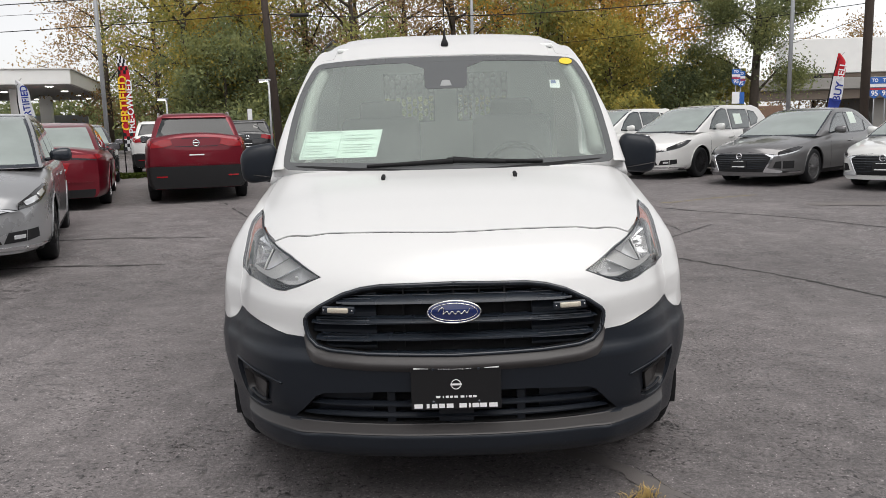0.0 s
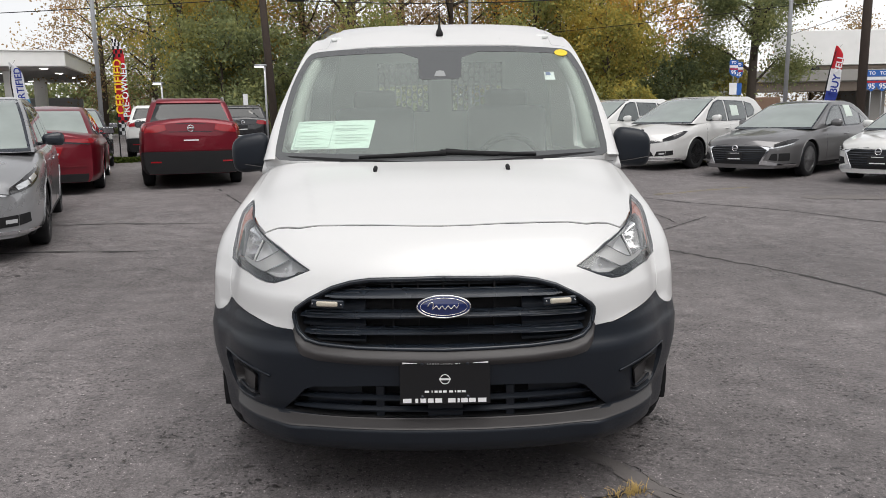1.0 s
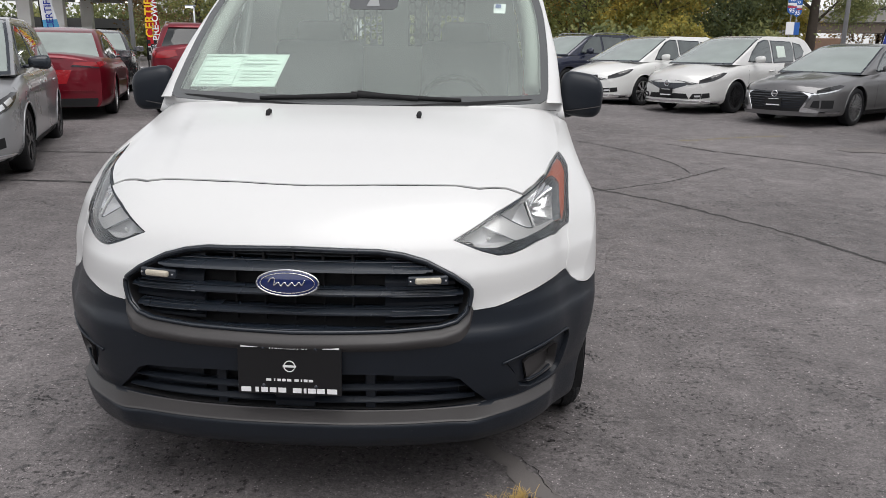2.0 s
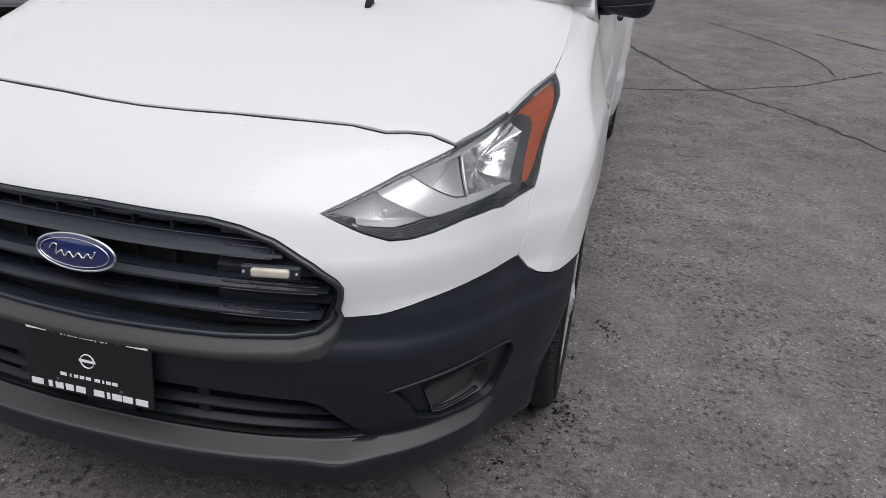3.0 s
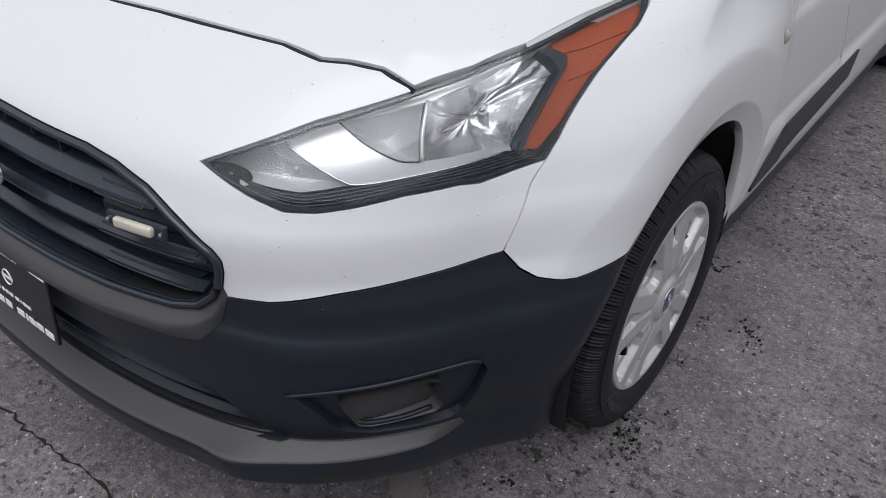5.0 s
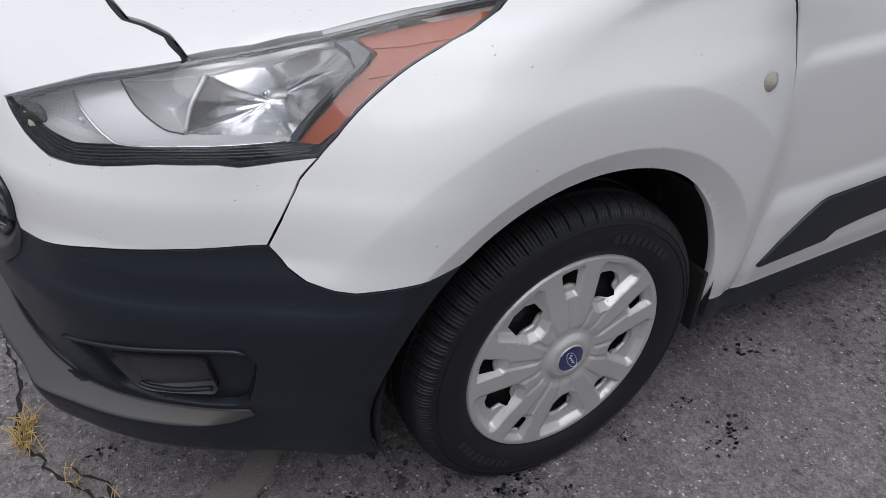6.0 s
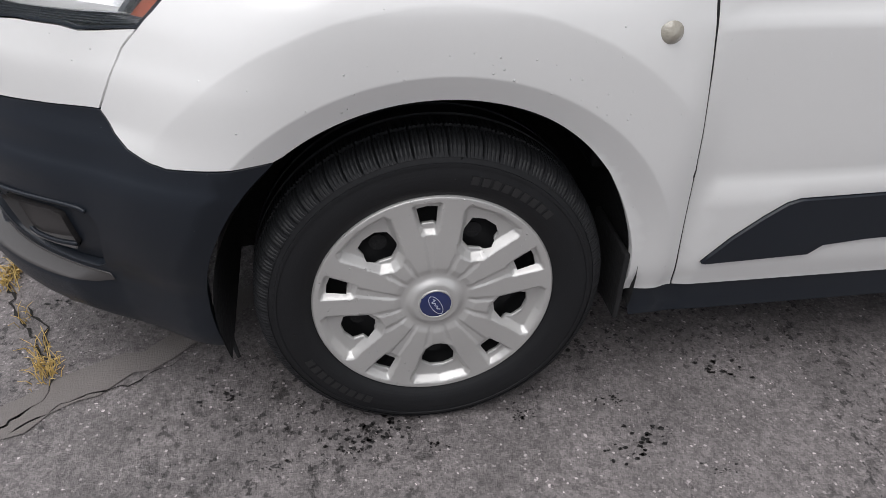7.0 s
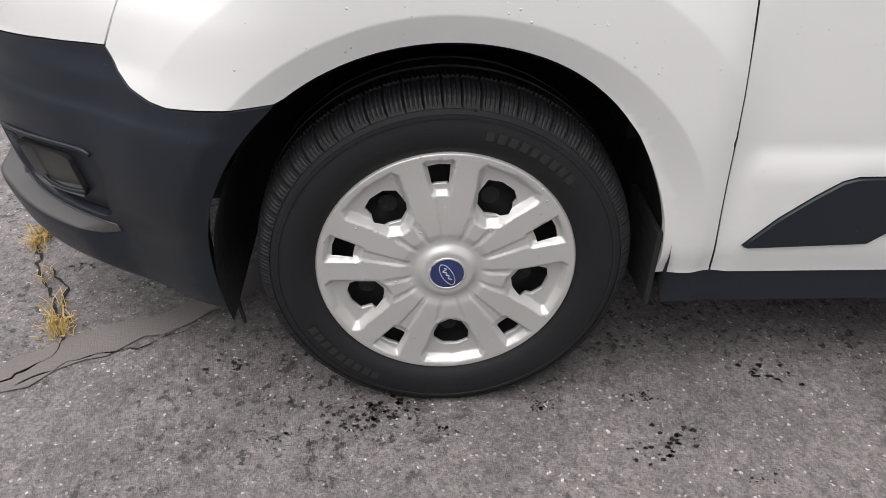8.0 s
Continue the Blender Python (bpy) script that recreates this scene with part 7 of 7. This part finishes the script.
steel = [pole("lamp_post", -11.3, 24, 9, .075, .06, GALV, "tall grey steel lamp post", (0, 0), "lamp posts"), pole("lamp_post", 11.9, 25, 9, .075, .06, GALV, "tall grey steel lamp post", (.08, 0), "lamp posts"),
         pole("lamp_post", 1.35, 33, 10, .08, .06, GALV, "tall grey steel lamp post", (0, 0), "lamp posts")]
for p in steel:
    part("lamp_head", box_bm((.7, .3, .12), (.2, 0, 9.0), .03), GALV, p)
for x, y, h in ((-5.35, 22, 2.75), (-9.75, 25.5, 2.45)):
    p = pole("small_lamp_post", x, y, h, .036, .032, GALV, "short grey lamp post with a lit head", (0, 0), "small lamp posts")
    part("lamp_head", box_bm((.36, .14, .06), (-.12, 0, h), .02), GALV, p)
    part("lamp_lens", box_bm((.26, .10, .02), (-.16, 0, h - .045), .005), LAMPON, p)

# overhead lines
WIRE = material("cable_black", (.012, .012, .013), .6)


def cable(a, b, sag, r0=.014, label="thin black overhead power cable"):
    a, b = np.array(a, float), np.array(b, float)
    pts = [a + (b - a) * t - (0, 0, 4 * sag * t * (1 - t)) for t in np.linspace(0, 1, 25)]
    tagged(piece("overhead_cable", *tube(pts, r0, 5), WIRE, None, label), "", "cable", "overhead cables")


LP, RP = (-7.25, 30), (14.0, 24)
for z, s, r0 in ((7.55, .25, .013), (7.25, .30, .022), (6.75, .25, .010), (6.20, .35, .018)):
    cable((-60, 38, z + .9), (*LP, z), s * 1.6, r0)
    cable((*LP, z), (*RP, z - .35), s * 1.5, r0)
    cable((*RP, z - .35), (60, 6, z + .8), s * 1.5, r0)
cable((*RP, 5.1), (-10, 52, 6.5), .5, .012)
cable((*RP, 4.7), (19, 60, 5.2), .2, .010)
for px in (-5.6, 13.0):
    part_ = piece("splice_box", *tube([(px - .35, 29.5 if px < 0 else 24.2, 6.04 if px < 0 else 5.55), (px + .35, 29.4 if px < 0 else 24.3, 6.02 if px < 0 else 5.53)], .07, 8), WIRE, None, "black splice closure hanging on a cable")
    tagged(part_, "", "cable box")

# feather flags
FLAG_RED = material("red_flag_cloth", (.48, .012, .022), .8, vary=.08)
FLAG_WHITE = material("white_flag_cloth", (.75, .75, .76), .8, vary=.04)
FLAG_BLUE = material("blue_flag_cloth", (.02, .04, .25), .8, vary=.06)
FLAG_SKY = material("sky_blue_flag_cloth", (.08, .30, .50), .8, vary=.06)
FLAG_YELLOW = material("yellow_letters", (.80, .50, .02), .7)
FLAG_BLACK = material("black_check_cloth", (.01, .01, .012), .8)


def feather_flag(x, y, z0, z1, width, mats, label, words, turn=0.0, lean=0.0, check=False, word_mat=None):
    base = float(ground_z(x, y))
    fl = thing("feather_flag", label, "flag", "feather flags", Matrix.Translation((x, y, base)) @ pose(0, 0, 0, 0, lean, turn))
    H0, H1 = z0 - base, z1 - base
    piece("flag_pole", *tube([(0, 0, 0), (0, 0, H1 * .8), (.05, 0, H1 * .95), (width * .5, 0, H1 + .05)], [.02, .016, .01, .006], 8), MATT, fl)
    rows = 26

    def wide(z):
        q = (z - H0) / (H1 - H0)
        return width * (1 - .85 * max(0.0, (q - .72) / .28) ** 2) * (.9 + .1 * math.sin(q * 7))

    bands = len(mats)
    for b in range(bands):
        zs = [z for z in np.linspace(H0 + (H1 - H0) * b / bands, H0 + (H1 - H0) * (b + 1) / bands, 9)]
        v = [(.02 + wide(z) * u, .03 * math.sin(3 * z + 4 * u), z) for z in zs for u in (0, .25, .5, .75, 1)]
        v += [(a, c + .004, d) for a, c, d in v]
        n = len(zs) * 5
        f = [(i * 5 + k, i * 5 + k + 1, (i + 1) * 5 + k + 1, (i + 1) * 5 + k) for i in range(len(zs) - 1) for k in range(4)]
        f += [tuple(n + q for q in reversed(g)) for g in f]
        piece("flag_cloth", v, f, mats[b], fl)
    if check:
        for zz in (H0, H1 - .62):
            cells = []
            for i in range(5):
                for k in range(4):
                    if (i + k) % 2 == 0:
                        w = wide(zz + i * .11)
                        cells.append((np.array([(.02 + w * k / 4, -.045, zz + i * .11), (.02 + w * (k + 1) / 4, -.045, zz + i * .11), (.02 + w * (k + 1) / 4, -.045, zz + (i + 1) * .11), (.02 + w * k / 4, -.045, zz + (i + 1) * .11)]), [(0, 1, 2, 3)]))
            piece("check_pattern", *join(*cells), FLAG_BLACK, fl, "", False)
    for text, z, size, mat, off in words:
        lettering(text, size, mat, Matrix.Translation((.02 + width * off, -.05, z - base)) @ pose(0, 0, 0, 90, -90, 0), fl, depth=.002, bold=size * .02)
    return fl


feather_flag(-9.95, 22, 1.0, 3.95, .40, [FLAG_WHITE] + [FLAG_RED] * 6 + [FLAG_WHITE], "tall red feather flag with chequered ends", [("CERTIFIED", 2.45, .36, FLAG_YELLOW, .30), ("PRE-OWNED", 2.35, .28, FLAG_WHITE, .74)], 0, 0, True)
feather_flag(-11.35, 19, 1.35, 3.0, .38, [FLAG_SKY, FLAG_SKY, FLAG_WHITE, FLAG_WHITE, FLAG_WHITE], "white and blue feather flag", [("CERTIFIED", 2.3, .24, FLAG_BLUE, .5)], 20, -4)
feather_flag(10.08, 19, 1.66, 3.15, .34, [FLAG_BLUE, FLAG_WHITE, FLAG_WHITE, FLAG_RED, FLAG_RED], "red, white and blue feather flag", [("BUY", 2.15, .28, FLAG_BLUE, .55), ("SELL", 2.70, .24, FLAG_WHITE, .5)], 0, 10)
# small pennants among the cars
for x, y in ((-7.3, 27), (-4.2, 26)):
    fl = thing("small_flag", "small white flag among the cars", "flag", "small flags", Matrix.Translation((x, y, .28)))
    piece("flag_pole", *tube([(0, 0, 0), (0, 0, 2.1)], .012, 6), MATT, fl)
    part("flag_cloth", box_bm((.18, .01, .55), (.09, 0, 1.8), .004), FLAG_WHITE, fl)

# fuel station: canopy on columns, with lit downlights and pumps
CANOPY = material("white_canopy_panel", (.82, .82, .80), .5, vary=.05, scale=2, fine=.03)
SOFFIT = material("grey_soffit", (.42, .42, .41), .6, vary=.05)
turn_ = pose(0, 0, 0, 0, 0, 16)
st = thing("fuel_station", "white fuel station canopy on square columns", "fuel station", "", Matrix.Translation((-24.2, 49.5, .28)) @ turn_)
part("canopy_fascia", box_bm((26, 21, .95), (-13, 10.5, 5.25), .04), CANOPY, st)
part("soffit", box_bm((25.6, 20.6, .04), (-13, 10.5, 4.755), .01), SOFFIT, st)
part("roof_edge", box_bm((26.2, 21.2, .08), (-13, 10.5, 5.77), .02), CANOPY, st)
for x in (-4.2, -6.3, -13.0, -15.0, -22.0):
    for y in (4.5, 14.0):
        part("column", box_bm((.85, .85, 4.75), (x, y, 2.37), .03), CANOPY, st)
for i in range(6):
    for j in range(4):
        piece("downlight", *lens_disc(.26, .26, 0, .03, 16, 2), LAMPON, st).matrix_local = Matrix.Translation((-1.6 - 4.0 * i, 1.6 + 5.5 * j, 4.72)) @ pose(0, 0, 0, 90)
LED_RED = material("red_led_digits", (.5, .01, .01), .5, emission=(1.0, .03, .02), strength=3.0)
for x in (-3.4, -7.6, -11.5):
    pump = part("fuel_pump", box_bm((1.0, .6, 1.9), (x, 4.6, .95), .05), CANOPY, st)
    part("price_display", box_bm((.7, .03, .22), (x, 4.28, 1.75), .005), LED_RED, pump)
    part("pump_sign", box_bm((2.6, .12, .30), (x, 4.4, 2.15), .02), CANOPY, pump)
part("yellow_sign", box_bm((.9, .1, .75), (-9.5, 3.6, 3.4), .03), YELLOW, st, "yellow square sign under the canopy")
part("shop_wall", box_bm((24, .3, 3.4), (-14, 20, 1.7), .02), material("shop_render", (.33, .34, .35), .8, vary=.08), st)
for i in range(6):
    part("shop_window", box_bm((2.6, .1, 1.8), (-4 - 3.4 * i, 19.82, 1.7), .02), TINT, st)

# house with a gable, behind the wooden pole
SIDING = material("white_siding", (.62, .62, .60), .7, vary=.06)
house = thing("house", "white gabled house with a grey shingle roof", "house", "", Matrix.Translation((-8.0, 46, .28)))
part("house_wall", box_bm((5.0, 6.0, 4.2), (1.5, 3, 2.1), .02), SIDING, house)
gv = [(-1.0, 0, 4.2), (4.0, 0, 4.2), (1.5, 0, 6.6), (-1.0, 6, 4.2), (4.0, 6, 4.2), (1.5, 6, 6.6)]
piece("gable", gv[:3], [(0, 1, 2)], SIDING, house, "", False)
piece("gable", gv[3:], [(0, 2, 1)], SIDING, house, "", False)
SHINGLE = material("grey_shingles", (.12, .12, .125), .85, vary=.2, scale=5, fine=.25, fine_scale=12, bump=.02, bump_scale=14)
for s in (-1, 1):
    a = [(1.5, -.4, 6.68), (1.5, 6.4, 6.68), (1.5 + s * 2.9, 6.4, 3.92), (1.5 + s * 2.9, -.4, 3.92)]
    piece("roof_slope", a + [(x, y, z - .12) for x, y, z in a], [(0, 1, 2, 3), (7, 6, 5, 4), (0, 3, 7, 4), (1, 5, 6, 2), (2, 6, 7, 3), (0, 4, 5, 1)], SHINGLE, house, "", False)
for x in (-.1, 2.6):
    win = part("window", box_bm((.9, .08, 1.3), (x, -.02, 2.9), .02), SIDING, house)
    part("pane", box_bm((.74, .04, 1.12), (x, -.07, 2.9), .01), TINT, win)

# overpass on the right, with a lorry crossing it
CONC = material("bridge_concrete", (.30, .29, .27), .85, vary=.12, scale=.8, fine=.1, bump=.01, bump_scale=20)
RUST = material("weathered_girder", (.16, .13, .105), .8, vary=.2)
over = thing("overpass", "grey concrete road bridge with a weathered girder", "bridge", "", Matrix.Translation((29, 64, .28)) @ pose(0, 0, 0, 0, 0, -4))
part("parapet", box_bm((60, .4, .9), (22, 0, 4.1), .03), CONC, over)
part("girder", box_bm((60, 1.2, .75), (22, .7, 3.2), .03), RUST, over)
part("deck", box_bm((60, 9, .5), (22, 5, 3.7), .03), CONC, over)
part("abutment", box_bm((4.2, 8, 3.6), (-6.2, 4, 1.8), .05), CONC, over)
for x in (8, 24):
    part("pier", box_bm((1.2, 7, 3.2), (x, 5, 1.6), .05), CONC, over)
BRICK = material("brown_brick_wall", (.22, .14, .10), .85, vary=.15, fine=.15, fine_scale=15)
wall_ = part("retaining_wall", box_bm((3.4, .5, 2.3), (23.6, 57, 1.4), .04), BRICK, None, "brown brick wall beside the bridge")
tagged(wall_, "", "wall", "", "structure")
lorry = thing("lorry", "white box lorry crossing the bridge", "lorry", "", Matrix.Translation((32.5, 67.2, 4.25)) @ pose(0, 0, 0, 0, 0, -4))
part("box_body", box_bm((13.0, 2.5, 2.9), (3.5, 0, 2.55), .05), CANOPY, lorry)
part("chassis", box_bm((13.0, 2.2, .35), (3.5, 0, .90), .05), RUST, lorry)
part("cab", box_bm((2.2, 2.4, 2.4), (11.6, 0, 1.9), .25, 3), CANOPY, lorry)
for x in (-1.5, -.2, 8.0, 11.5):
    v, f = revolve([(-1.2, .3), (-1.2, .5), (1.2, .5), (1.2, .3)], 20)
    piece("lorry_wheel", v[:, [1, 0, 2]] + (x, 0, .5), f, RUBBER, lorry)

# route signs on posts
SIGN_BLUE = material("sign_blue", (.025, .12, .42), .5, vary=.05)
SIGN_RED = material("sign_red", (.45, .02, .03), .5)


def route_sign(x, y, z, group, k=1.0):
    """A TO plate above a numbered shield."""
    base = float(ground_z(x, y))
    sg = thing("route_sign", "blue route sign with a numbered shield on a post", "road sign", group, Matrix.Translation((x, y, base)) @ Matrix.Translation((0, 0, z)) @ Matrix.Scale(k, 4) @ Matrix.Translation((0, 0, -z)))
    piece("sign_post", *tube([(0, .04, -z * .7), (0, .04, z + 1.0)], .03, 6), GALV, sg)
    part("to_plate", box_bm((.62, .02, .36), (0, 0, z + .75), .004), SIGN_BLUE, sg)
    lettering("TO", .26, PRINT, Matrix.Translation((0, -.014, z + .75)) @ pose(0, 0, 0, 90), sg, depth=.002, bold=.006)
    part("name_plate", box_bm((.62, .02, .16), (0, 0, z + .47), .004), FLAG_WHITE, sg)
    shield = [(-.31, .36), (-.16, .33), (0, .37), (.16, .33), (.31, .36), (.33, .12), (.24, -.10), (0, -.26), (-.24, -.10), (-.33, .12)]
    v = [(a, -.005, z + b) for a, b in shield] + [(a, .015, z + b) for a, b in shield]
    n = len(shield)
    piece("shield", v, [tuple(range(n)), tuple(reversed(range(n, 2 * n)))] + [(k, n + k, n + (k + 1) % n, (k + 1) % n) for k in range(n)], SIGN_BLUE, sg, "", False)
    part("shield_band", box_bm((.60, .012, .10), (0, -.008, z + .28), .002), SIGN_RED, sg)
    lettering("95", .40, PRINT, Matrix.Translation((0, -.016, z + .03)) @ pose(0, 0, 0, 90), sg, depth=.002, bold=.008)
    return sg


for x, y, z in ((12.66, 32, 2.90), (13.06, 32.5, 2.84), (15.95, 27, 2.06), (16.36, 27, 2.06)):
    route_sign(x, y, z, "route signs", .58 if x < 15 else .66)
for x in (12.66, 13.06):
    extra_sign = part("direction_plate", box_bm((.32, .03, .50), (x, 32.0 if x < 13 else 32.5, 2.42), .004), SIGN_BLUE if x > 13 else PRINT, None, "small square direction plate under a route sign")
    tagged(extra_sign, "", "road sign", "route signs")

# unseen walls added behind the camera and on the open side, cutting low skylight
BLOCKER = material("grey_blocker_panels", (.17, .17, .175), .7, vary=.08, scale=.6, fine=.05, fine_scale=8)
for k, (size, at_) in enumerate((((64, .4, 4.6), (-4, -14.0, 2.3)), ((.4, 22, 4.6), (20.5, -3.0, 2.3)))):
    w_ = part(("blocker_south", "blocker_east")[k], box_bm(size, at_, .03), BLOCKER, None, "plain grey wall out of view, added to cut skylight")
    tagged(w_, "", "wall", "", "structure")
